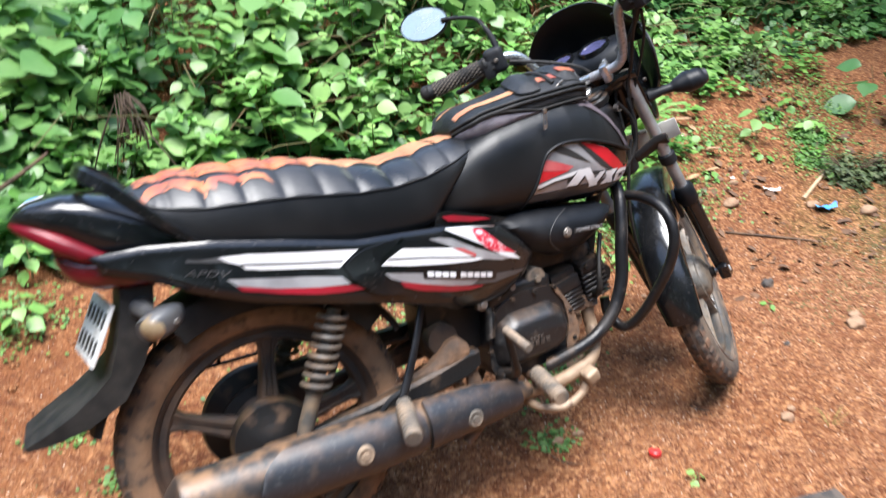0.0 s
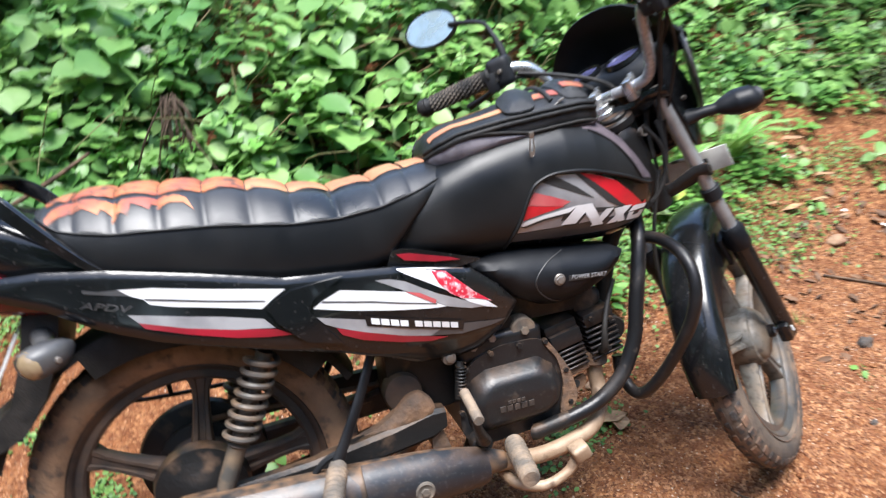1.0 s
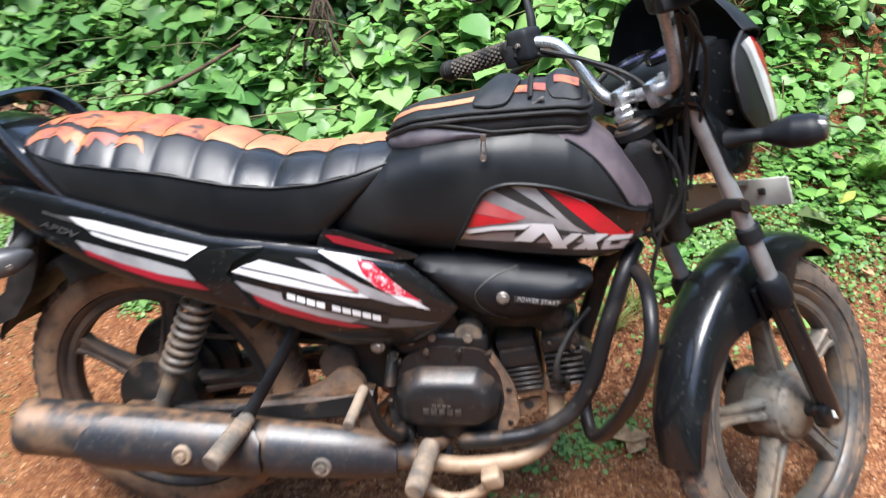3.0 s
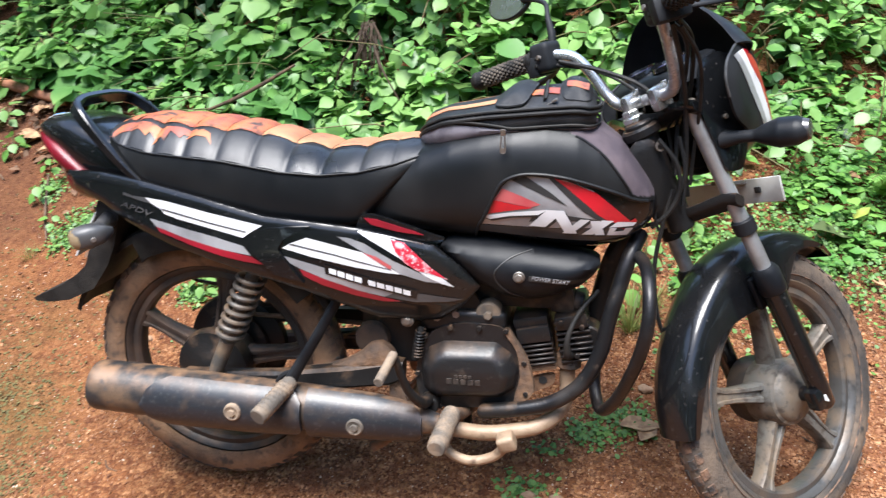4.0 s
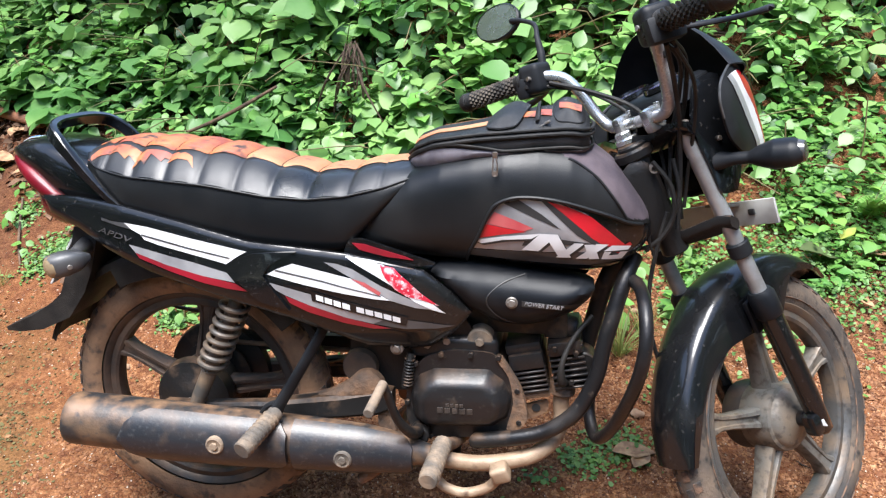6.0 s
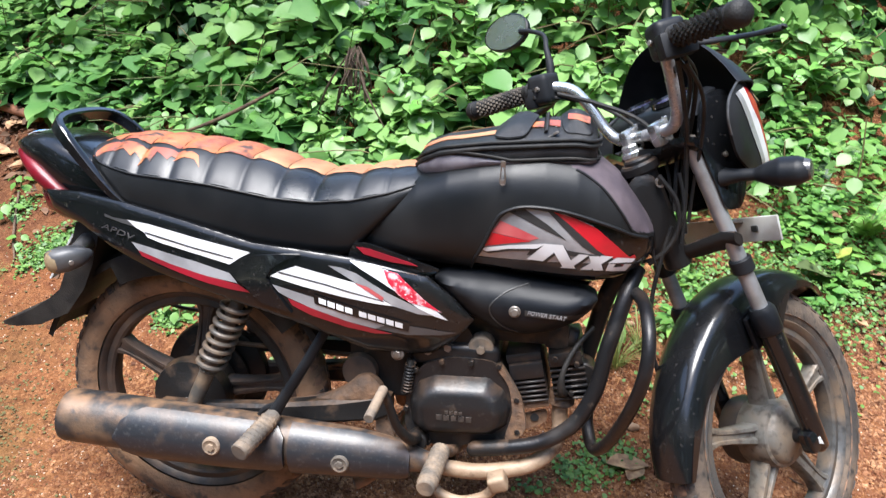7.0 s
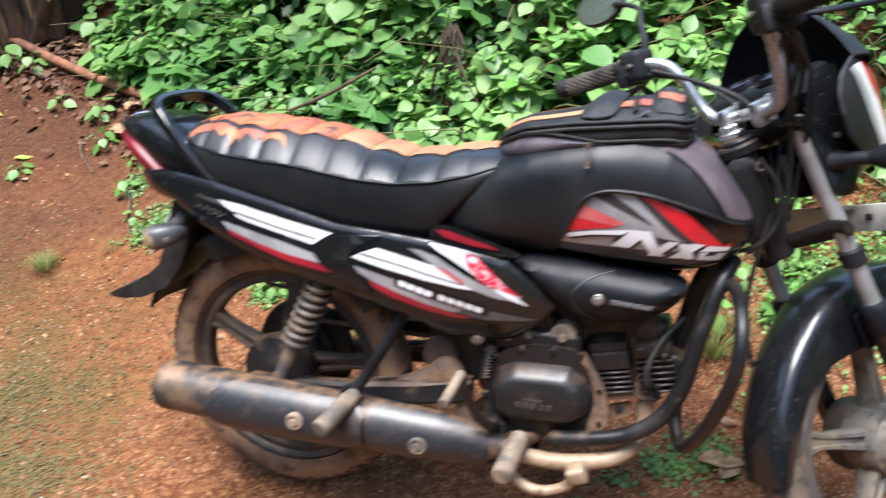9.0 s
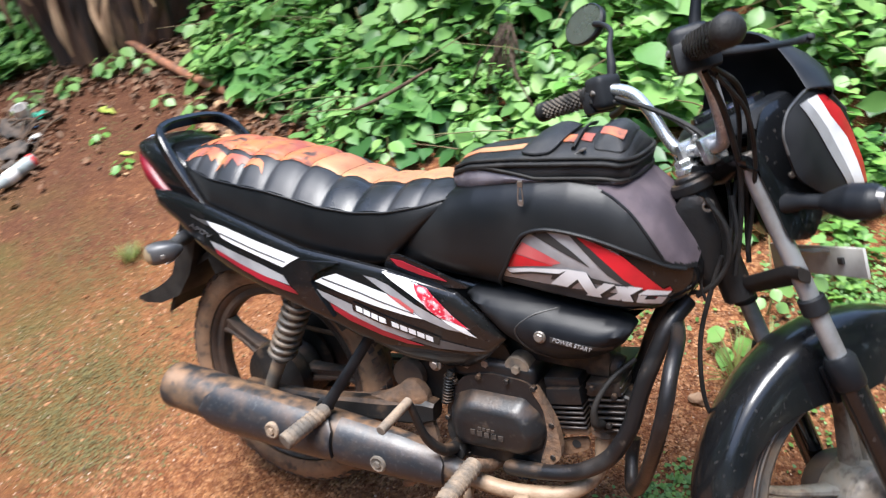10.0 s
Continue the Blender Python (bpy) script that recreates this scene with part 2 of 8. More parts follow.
M_STEEL = material("dull_steel", (0.25, 0.24, 0.225), 0.42, metal=0.6, vary=(0.18, 0.145, 0.115), scale=40)
M_LENS = material("red_lamp_lens", (0.17, 0.006, 0.014), 0.3, vary=(0.1, 0.005, 0.01), scale=11, spec=0.3)
M_SMOKE = material("smoked_lens", (0.03, 0.03, 0.032), 0.25, vary=(0.06, 0.055, 0.05), scale=20, coat=0.3)
M_AMBER = material("smoked_amber_lens", (0.2, 0.145, 0.085), 0.25, vary=(0.33, 0.25, 0.15), scale=20, coat=0.3)
M_PLATE = material("white_plate", (0.62, 0.64, 0.63), 0.4, vary=(0.45, 0.44, 0.42), scale=20)
M_PLATEBACK = material("plate_back", (0.55, 0.54, 0.5), 0.5, vary=(0.36, 0.34, 0.3), scale=15)
M_INK = material("black_ink", (0.025, 0.025, 0.025), 0.5)
M_MIRROR = material("mirror_glass", (0.5, 0.54, 0.47), 0.15, metal=0.9, vary=(0.34, 0.37, 0.31), scale=18, spread=0.25)
M_DIAL = material("dial_face", (0.03, 0.035, 0.07), 0.2, vary=(0.09, 0.09, 0.2), scale=14, coat=0.8)
M_SPRING = material("dusty_spring_steel", (0.075, 0.068, 0.06), 0.5, metal=0.15, vary=(0.2, 0.14, 0.09), scale=30, mix=(0.42, 0.7), settled=0.3)
M_EMBOSS = material("rubbed_lettering", (0.03, 0.028, 0.027), 0.45, vary=(0.075, 0.06, 0.05), scale=60)

M_SOIL = material("red_laterite_soil", (0.172, 0.06, 0.023), 0.95, vary=(0.224, 0.09, 0.036), scale=1.7, mix=(0.35, 0.65), second=(0.125, 0.042, 0.018), second_scale=26, second_mix=(0.48, 0.66), bump=1.0, bump_scale=60, detail=9, spec=0.2, grains=(115, (0.08, 0.028, 0.014), (0.5, 0.25, 0.115), -0.2))
M_GRAVEL = material("laterite_chips", (0.07, 0.025, 0.013), 0.85, random=(0.46, 0.235, 0.118), vary=(0.17, 0.064, 0.028), scale=30, spec=0.3)
M_PALE = material("pale_stone_chips", (0.42, 0.28, 0.19), 0.85, random=(0.56, 0.45, 0.35), bump=0.2, bump_scale=90)
M_STONE = material("weathered_stone", (0.3, 0.19, 0.115), 0.9, vary=(0.18, 0.095, 0.055), scale=22, bump=0.5, bump_scale=60)
M_LEAF = material("vine_leaf", (0.09, 0.212, 0.052), 0.4, random=(0.28, 0.47, 0.145), vary=(0.105, 0.255, 0.065), scale=1.6, mix=(0.48, 0.62), spec=0.5, translucent=0.36)
# deep green leaf; also carries the shade inside the vine bank as colour
M_LEAFD = material("deep_green_and_shaded_leaf", (0.018, 0.07, 0.017), 0.42, random=(0.07, 0.19, 0.045), vary=(0.035, 0.11, 0.027), scale=5, translucent=0.2)
M_LEAFY = material("fresh_leaf", (0.12, 0.31, 0.055), 0.42, random=(0.31, 0.48, 0.145), vary=(0.16, 0.38, 0.075), scale=8, translucent=0.33)
M_HERB = material("herb_leaf", (0.055, 0.16, 0.028), 0.45, random=(0.22, 0.4, 0.08), vary=(0.09, 0.24, 0.045), scale=6, translucent=0.28)
M_CLOVER = material("ground_creeper_leaf", (0.055, 0.145, 0.03), 0.5, random=(0.18, 0.33, 0.075), translucent=0.3)
M_GRASS = material("grass_blade", (0.11, 0.17, 0.04), 0.6, random=(0.26, 0.27, 0.08), translucent=0.25)
M_MOSS = material("thin_moss", (0.075, 0.065, 0.024), 0.95, random=(0.125, 0.105, 0.036))
M_DEADLEAF = material("dry_leaf", (0.3, 0.17, 0.085), 0.75, random=(0.17, 0.085, 0.045), vary=(0.4, 0.25, 0.13), scale=40, bump=0.2, bump_scale=120)
M_LITTER = material("rotting_leaf", (0.06, 0.034, 0.02), 0.85, random=(0.2, 0.105, 0.055), vary=(0.12, 0.06, 0.032), scale=30)
M_YELLOWLEAF = material("yellow_green_leaf", (0.38, 0.42, 0.08), 0.5, vary=(0.28, 0.36, 0.07), scale=30, translucent=0.25)
M_OLIVE = material("ageing_leaf", (0.15, 0.2, 0.055), 0.45, vary=(0.3, 0.28, 0.08), scale=9, translucent=0.2)
M_STEM = material("plant_stem", (0.1, 0.13, 0.04), 0.7, random=(0.17, 0.1, 0.05))
M_TWIG = material("dry_twig_bark", (0.13, 0.08, 0.048), 0.9, vary=(0.055, 0.034, 0.023), scale=25, bump=0.5, bump_scale=120)
M_REDWOOD = material("fallen_red_brown_branch", (0.3, 0.12, 0.06), 0.8, vary=(0.13, 0.06, 0.035), scale=14, bump=0.5, bump_scale=100)
M_BANANA = material("dried_banana_sheath", (0.075, 0.037, 0.021), 0.8, vary=(0.016, 0.01, 0.008), scale=16, mix=(0.4, 0.62), second=(0.3, 0.18, 0.1), second_scale=12, second_mix=(0.6, 0.75), bump=0.9, bump_scale=40, stretch=(1, 1, 0.15))
M_STRIP = material("dry_pale_sheath", (0.36, 0.23, 0.13), 0.8, vary=(0.16, 0.085, 0.045), scale=18, bump=0.5, bump_scale=60, stretch=(1, 1, 0.2))
M_FROND = material("dead_frond", (0.02, 0.014, 0.01), 0.8, random=(0.12, 0.075, 0.045), bump=0.4, bump_scale=100)
M_BARK = material("tree_bark", (0.17, 0.1, 0.06), 0.9, vary=(0.07, 0.045, 0.03), scale=9, bump=0.7, bump_scale=40)
M_REDPLASTIC = material("red_plastic", (0.65, 0.03, 0.03), 0.35, vary=(0.5, 0.03, 0.03), scale=40)
M_BLUEPLASTIC = material("blue_wrapper", (0.05, 0.25, 0.62), 0.35, vary=(0.1, 0.35, 0.7), scale=50)
M_STRAW = material("peeled_pale_wood", (0.5, 0.38, 0.24), 0.75, vary=(0.36, 0.25, 0.14), scale=30)
M_OLIVE = material("dull_bush_leaf", (0.03, 0.06, 0.016), 0.6, random=(0.1, 0.13, 0.045), translucent=0.15)
M_PAPER = material("white_scrap", (0.75, 0.72, 0.68), 0.7, vary=(0.55, 0.5, 0.45), scale=40)
M_PET = material("hazy_bottle_plastic", (0.34, 0.37, 0.36), 0.25, vary=(0.2, 0.21, 0.19), scale=30)
M_DARKRAG = material("dark_sacking", (0.04, 0.035, 0.032), 0.85, vary=(0.12, 0.09, 0.07), scale=18, bump=0.4, bump_scale=200)
M_GREENPLASTIC = material("green_plastic", (0.02, 0.22, 0.14), 0.4, vary=(0.03, 0.3, 0.2), scale=30)


# ---------------------------------------------------------------- mesh tools
def part(name, bm, mat, parent=None, label="", smooth=True, angle=40.0):
    """Link a bmesh as one mesh object, under a thing or a part."""
    bmesh.ops.remove_doubles(bm, verts=bm.verts, dist=1e-5)
    bmesh.ops.recalc_face_normals(bm, faces=bm.faces)
    me = bpy.data.meshes.new(name)
    for f in bm.faces:
        f.smooth = smooth
    if smooth:
        for e in bm.edges:
            if len(e.link_faces) == 2 and e.calc_face_angle(0) > radians(angle):
                e.smooth = False
    bm.to_mesh(me)
    bm.free()
    me.materials.append(mat)
    ob = new(name, me)
    if parent is not None:
        ob.parent = parent
    if label:
        ob["label"] = label
    return ob


def mesh_part(name, verts, faces, mat, parent=None, label="", smooth=False):
    """Link plain lists of corners and faces as one mesh object."""
    me = bpy.data.meshes.new(name)
    me.from_pydata(verts, [], faces)
    me.validate()
    if smooth:
        me.polygons.foreach_set("use_smooth", [True] * len(me.polygons))
    me.materials.append(mat)
    ob = new(name, me)
    if parent is not None:
        ob.parent = parent
    if label:
        ob["label"] = label
    return ob


def spline(pts, steps=6):
    """A smooth line through pts."""
    pts = [Vector(q) for q in pts]
    if len(pts) < 3:
        return pts
    ext = [2 * pts[0] - pts[1]] + pts + [2 * pts[-1] - pts[-2]]
    out = []
    for i in range(1, len(ext) - 2):
        a, b, c, d = ext[i - 1:i + 3]
        for k in range(steps):
            t = k / steps
            out.append(0.5 * ((2 * b) + (c - a) * t + (2 * a - 5 * b + 4 * c - d) * t * t + (3 * b - a - 3 * c + d) * t ** 3))
    out.append(pts[-1])
    return out


def tube(bm, pts, r, segs=10, steps=6, smooth=True, m=None, flat=1.0):
    """A round bar along pts; r: one radius, or one for each of pts."""
    rs = r if isinstance(r, (list, tuple)) else [r] * len(pts)
    line = spline(pts, steps) if smooth else [Vector(q) for q in pts]
    n = len(line)
    radii = [float(np.interp(i / (n - 1) * (len(rs) - 1), range(len(rs)), rs)) for i in range(n)]
    rings, side = [], None
    for i, q in enumerate(line):
        d = (line[min(i + 1, n - 1)] - line[max(i - 1, 0)]).normalized()
        if side is None:
            side = d.orthogonal().normalized()
        side = (side - d * side.dot(d)).normalized()
        up = d.cross(side)
        ring = []
        for k in range(segs):
            a = 2 * math.pi * k / segs
            v = q + radii[i] * (math.cos(a) * side + flat * math.sin(a) * up)
            ring.append(bm.verts.new(m @ v if m else v))
        rings.append(ring)
    for a, b in zip(rings, rings[1:]):
        for k in range(segs):
            bm.faces.new((a[k], a[(k + 1) % segs], b[(k + 1) % segs], b[k]))
    bm.faces.new(rings[0][::-1])
    bm.faces.new(rings[-1])
    return bm


def loft(bm, rings, closed=True, caps=True, m=None):
    """Skin rings of equal length."""
    vs = [[bm.verts.new(m @ Vector(q) if m else Vector(q)) for q in ring] for ring in rings]
    n = len(vs[0])
    for a, b in zip(vs, vs[1:]):
        for k in range(n if closed else n - 1):
            bm.faces.new((a[k], a[(k + 1) % n], b[(k + 1) % n], b[k]))
    if caps and closed:
        bm.faces.new(vs[0][::-1])
        bm.faces.new(vs[-1])
    return bm


def revolve(bm, profile, centre, segs=48, axis="y", m=None, arc=(0.0, 360.0), closed=False):
    """Turn (along, radius) pairs round an axis through centre."""
    full = abs(arc[1] - arc[0]) >= 360
    count = segs if full else segs + 1
    rings = []
    for i in range(count):
        a = radians(arc[0] + (arc[1] - arc[0]) * i / segs)
        ring = []
        for y, r in profile:
            c, s = r * math.cos(a), r * math.sin(a)
            v = {"y": (c, y, s), "x": (y, c, s), "z": (c, s, y)}[axis]
            v = Vector(v) + Vector(centre)
            ring.append(bm.verts.new(m @ v if m else v))
        rings.append(ring)
    n = len(profile)
    for i in range(count if full else count - 1):
        a, b = rings[i], rings[(i + 1) % count]
        for k in range(n if closed else n - 1):
            bm.faces.new((a[k], a[(k + 1) % n], b[(k + 1) % n], b[k]))
    return bm


def block(bm, centre, size, bevel=0.004, m=None, turn=(0, 0, 0), segments=2):
    """A box with rounded edges."""
    b2 = bmesh.new()
    bmesh.ops.create_cube(b2, size=1.0, matrix=Matrix.Diagonal((*size, 1)))
    if bevel:
        bmesh.ops.bevel(b2, geom=list(b2.edges), offset=bevel, segments=segments, affect="EDGES", profile=0.6)
    t = pose(*centre, *turn)
    b2.transform((m @ t) if m else t)
    return absorb(bm, b2)


def absorb(bm, b2):
    me = bpy.data.meshes.new("scratch")
    b2.to_mesh(me)
    b2.free()
    bm.from_mesh(me)
    bpy.data.meshes.remove(me)
    return bm


def cyl(bm, a, b, r, r2=None, segs=20, bevel=0.0, m=None):
    """A turned bar from a to b with softened rims."""
    a, b = Vector(a), Vector(b)
    r2 = r if r2 is None else r2
    d = (b - a).normalized()
    e = bevel or min(r, r2) * 0.12
    pts = [a, a + d * e, b - d * e, b]
    return tube(bm, pts, [r - e, r, r2, r2 - e], segs=segs, smooth=False, m=m)


def inside(poly, x, z):
    c, j = False, len(poly) - 1
    for i in range(len(poly)):
        (x1, z1), (x2, z2) = poly[i], poly[j]
        if (z1 > z) != (z2 > z) and x < (x2 - x1) * (z - z1) / (z2 - z1) + x1:
            c = not c
        j = i
    return c


def edge_distance(poly, x, z):
    best = 9.0
    for i in range(len(poly)):
        (x1, z1), (x2, z2) = poly[i - 1], poly[i]
        dx, dz = x2 - x1, z2 - z1
        t = max(0.0, min(1.0, ((x - x1) * dx + (z - z1) * dz) / (dx * dx + dz * dz + 1e-12)))
        best = min(best, math.hypot(x - x1 - t * dx, z - z1 - t * dz))
    return best


def rounded(poly, steps=4):
    """A closed outline with its corners smoothed."""
    out, n = [], len(poly)
    for i in range(n):
        a, b, c = (Vector(poly[k]) for k in (i - 1, i, (i + 1) % n))
        p0, p1 = b + (a - b) * 0.3, b + (c - b) * 0.3
        for k in range(steps + 1):
            t = k / steps
            q = p0 * (1 - t) ** 2 + b * 2 * t * (1 - t) + p1 * t * t
            out.append((q.x, q.y))
    return out


def sheet(bm, poly, place, step=0.02, thick=0.0, push=None):
    """Cut a flat outline into a grid and set each corner with place(u, v); thick gives it depth along push."""
    b2 = bmesh.new()
    b2.faces.new([b2.verts.new((u, v, 0)) for u, v in poly])
    us, vs = [q[0] for q in poly], [q[1] for q in poly]
    for k, (lo, hi) in enumerate(((min(us), max(us)), (min(vs), max(vs)))):
        n = int((hi - lo) / step)
        for i in range(1, n + 1):
            co = [0, 0, 0]
            co[k] = lo + (hi - lo) * i / (n + 1)
            no = [0, 0, 0]
            no[k] = 1
            bmesh.ops.bisect_plane(b2, geom=b2.verts[:] + b2.edges[:] + b2.faces[:], plane_co=co, plane_no=no)
    bmesh.ops.triangulate(b2, faces=[f for f in b2.faces if len(f.verts) > 4])
    flat = [(v, v.co.copy()) for v in b2.verts]
    if thick:
        ext = bmesh.ops.extrude_face_region(b2, geom=b2.faces[:], use_keep_orig=True)
        for v in [g for g in ext["geom"] if isinstance(g, bmesh.types.BMVert)]:
            u, w = v.co.x, v.co.y
            v.co = Vector(place(u, w)) + Vector(push) * thick
    for v, co in flat:
        v.co = place(co.x, co.y)
    return absorb(bm, b2)


# ---------------------------------------------------------------- ground and plants
def ground_z(x, y):
    """The height of the ground: a trodden yard that climbs into a bank behind the machine."""
    z = -0.012 + 0.17 * (y - 0.42 + math.sqrt((y - 0.42) ** 2 + 0.03))
    z += 0.16 * max(0.0, y - 1.5) * (1 if x < 3 else max(0, 1 - (x - 3)))
    z -= 0.02
    near = math.exp(-((y - 0.02) / 0.35) ** 2)
    rough = 0.02 * noise.noise((x * 1.3, y * 1.3, 0.3)) + 0.012 * noise.noise((x * 4.1, y * 4.1, 1.7))
    z += rough * (1 - 0.75 * near * (1 if -0.3 < x < 1.6 else 0.4))
    z += 0.004 * noise.noise((x * 17, y * 17, 2.2)) + 0.002 * noise.noise((x * 45, y * 45, 4.2))
    if y < -3:
        z = z * 0.9
    return z


def spaced(lo, hi, step, far):
    v = list(np.arange(lo, hi, step))
    a, d = lo, step
    while a > -far:
        d *= 1.35
        a -= d
        v.insert(0, a)
    a, d = v[-1], step
    while a < far:
        d *= 1.35
        a += d
        v.append(a)
    return v


gx, gy = spaced(-2.8, 3.6, 0.03, 1500), spaced(-1.3, 2.6, 0.03, 1500)
gv = [(x, y, ground_z(max(-6, min(8, x)), max(-5, min(5, y)))) for y in gy for x in gx]
nx = len(gx)
gf = [(j * nx + i, j * nx + i + 1, (j + 1) * nx + i + 1, (j + 1) * nx + i) for j in range(len(gy) - 1) for i in range(nx - 1)]
tagged(mesh_part("ground", gv, gf, M_SOIL, smooth=True), "trodden red laterite soil with fine gravel", "ground", kind="structure")


rng = np.random.default_rng(7)
LEAF_W = [(0.0, 0.03), (0.1, 0.2), (0.28, 0.37), (0.48, 0.41), (0.68, 0.31), (0.86, 0.14), (1.0, 0.0)]
LEAF_V = np.array([(x, s * w, 0.16 * abs(s) * w - 0.22 * x * x + 0.03 * math.sin(9 * x) * s * s) for x, w in LEAF_W for s in (-1, 0, 1)])
LEAF_F = [(3 * i + k, 3 * i + 3 + k, 3 * i + 4 + k, 3 * i + 1 + k) for i in range(len(LEAF_W) - 1) for k in (0, 1)]
SMALL_V = np.array([(0, 0, 0), (0.35, 0.34, 0.03), (0.8, 0.36, 0.0), (1.0, 0, -0.04), (0.8, -0.36, 0.0), (0.35, -0.34, 0.03)])
SMALL_F = [(0, 3, 2, 1), (0, 5, 4, 3)]
BLADE_V = np.array([(0, 0.014, 0), (0, -0.014, 0), (0.5, 0.012, 0.0), (0.5, -0.012, 0.0), (0.85, 0.007, -0.14), (0.85, -0.007, -0.14), (1.0, 0, -0.3)])
BLADE_F = [(0, 1, 3, 2), (2, 3, 5, 4), (4, 5, 6)]


def frames(ahead, normal):
    """Rotations whose x runs ahead and whose z is near normal."""
    z = normal / np.linalg.norm(normal, axis=1, keepdims=True)
    x = ahead - z * (ahead * z).sum(1, keepdims=True)
    x /= np.linalg.norm(x, axis=1, keepdims=True) + 1e-9
    return np.stack([x, np.cross(z, x), z], axis=2)


def scatter(name, unit, faces, at, rot, size, mat, label, category, kind="stuff", width=None, smooth=True):
    """One object out of many small pieces of one shape."""
    n, k = len(at), len(unit)
    u = np.repeat(unit[None], n, 0)
    if width is not None:
        u[:, :, 1] *= width[:, None]
    v = np.einsum("nij,nkj->nki", rot, u) * np.asarray(size)[:, None, None] + at[:, None, :]
    fs = []
    offs = np.arange(n) * k
    for f in faces:
        fs.extend(map(tuple, (np.array(f)[None] + offs[:, None]).tolist()))
    ob = mesh_part(name, v.reshape(-1, 3).tolist(), fs, mat, smooth=smooth)
    return tagged(ob, label, category, kind=kind)


EDGE_X = [-6.0, -3.4, -2.6, -1.9, -1.5, -0.9, -0.3, 0.3, 0.9, 1.4, 2.0, 2.6, 3.5, 5.0, 8.0]
EDGE_Y = [1.5, 1.75, 2.2, 1.93, 1.68, 1.43, 1.38, 1.25, 1.12, 1.42, 1.68, 1.62, 1.66, 1.72, 2.0]


def canopy(x, y):
    """The height of the vine mat above the ground."""
    e = y - float(np.interp(x, EDGE_X, EDGE_Y))
    t = max(0.0, min(1.0, e / 0.6))
    lump = noise.noise((x * 1.9, y * 1.9, 5.0)) + 0.5 * noise.noise((x * 4.3, y * 4.3, 8.0))
    h = 0.05 + t * (0.15 + 0.27 * lump) + 0.16 * max(0.0, e - 0.7)
    h += 0.20 * math.exp(-((x - 1.75) / 0.55) ** 2) * t + 0.22 * math.exp(-((x - 0.75) / 0.3) ** 2) * max(0, min(1, (e - 0.2) / 0.4))
    return max(0.03, h)


def vine(name, count, mat, lo, hi, size, label, depth, gaps=0.9, back=1.0):
    pts, nrm = [], []
    while len(pts) < count:
        x = rng.uniform(-4.6, 6.3)
        e = rng.random() ** back * 2.0
        y = float(np.interp(x, EDGE_X, EDGE_Y)) + e - 0.06 + 0.16 * noise.noise((x * 3.1, 0.0, 9.0))
        gap = noise.noise((x * 2.6, y * 2.6, 21.0)) + 0.8 * noise.noise((x * 6.5, y * 6.5, 4.0))
        if gap < (-0.24 if x < 0.7 else -0.02) and rng.random() < gaps:
            continue
        h = canopy(x, y)
        f = lo + (hi - lo) * rng.random() ** depth
        pts.append((x, y, ground_z(x, y) + h * f + 0.02 * rng.random()))
        dx = (canopy(x + 0.05, y) - canopy(x - 0.05, y)) / 0.1
        dy = (canopy(x, y + 0.05) - canopy(x, y - 0.05)) / 0.1 + 0.4
        nrm.append((-dx * 0.3, -dy * 0.25 - 0.02, 1.0))
    pts, nrm = np.array(pts), np.array(nrm)
    n = len(pts)
    nrm = nrm / np.linalg.norm(nrm, axis=1, keepdims=True) + rng.normal(0, 1.0, (n, 3)) * rng.uniform(0.12, 0.5, (n, 1))
    a = rng.uniform(0, 2 * np.pi, n)
    head = np.stack([np.cos(a), np.sin(a) - 0.35, np.zeros(n)], 1)
    base = frames(head, nrm)
    lush = np.array([noise.noise((x * 1.4, y * 1.4, 17.0)) for x, y, z in pts])
    s = rng.uniform(*size, n) * (0.6 + 0.65 * rng.random(n)) * (1 + 0.7 * lush) * np.interp(pts[:, 0], [-0.6, 0.6], [1.1, 1.0])
    at, rot, sz = [], [], []
    for turn, off, k in ((0.0, 0.32, 1.0), (1.55, 0.08, 0.86), (-1.55, 0.08, 0.86)):
        t = turn + rng.normal(0, 0.18, n)
        c, q = np.cos(t), np.sin(t)
        r = np.zeros((n, 3, 3))
        r[:, 0, 0], r[:, 0, 1], r[:, 1, 0], r[:, 1, 1], r[:, 2, 2] = c, -q, q, c, 1
        tilt = rng.normal(-0.15, 0.28, n)
        p = np.zeros((n, 3, 3))
        p[:, 0, 0], p[:, 0, 2], p[:, 2, 0], p[:, 2, 2], p[:, 1, 1] = np.cos(tilt), -np.sin(tilt), np.sin(tilt), np.cos(tilt), 1
        rr = base @ r @ p
        at.append(pts + rr[:, :, 0] * (off * s)[:, None])
        rot.append(rr)
        sz.append(s * k)
    at, rot, sz = np.concatenate(at), np.concatenate(rot), np.concatenate(sz)
    keep = rng.random(len(at)) > 0.08
    return scatter(name, LEAF_V, LEAF_F, at[keep], rot[keep], sz[keep], mat, label, "vine", width=rng.uniform(0.7, 1.25, keep.sum()))


# inner leaves take a darker green that paints the shade in the gaps
vine("vine_undergrowth", 6000, M_LEAFD, 0.03, 0.55, (0.06, 0.10), "inner vine leaves coloured dark for the shade between the upper leaves", 1.0, 0.0)
vine("vine_mat", 7000, M_LEAF, 0.5, 1.3, (0.055, 0.105), "tangled green vine with three-part rounded leaves on the bank", 0.8)
vine("broad_vine_leaves", 700, M_LEAF, 1.0, 1.5, (0.085, 0.12), "broad rounded vine leaves on top of the bank", 1.0)
vine("vine_shoots", 3000, M_LEAFY, 0.85, 1.5, (0.03, 0.065), "fresh light green vine shoots over the bank", 1.0)

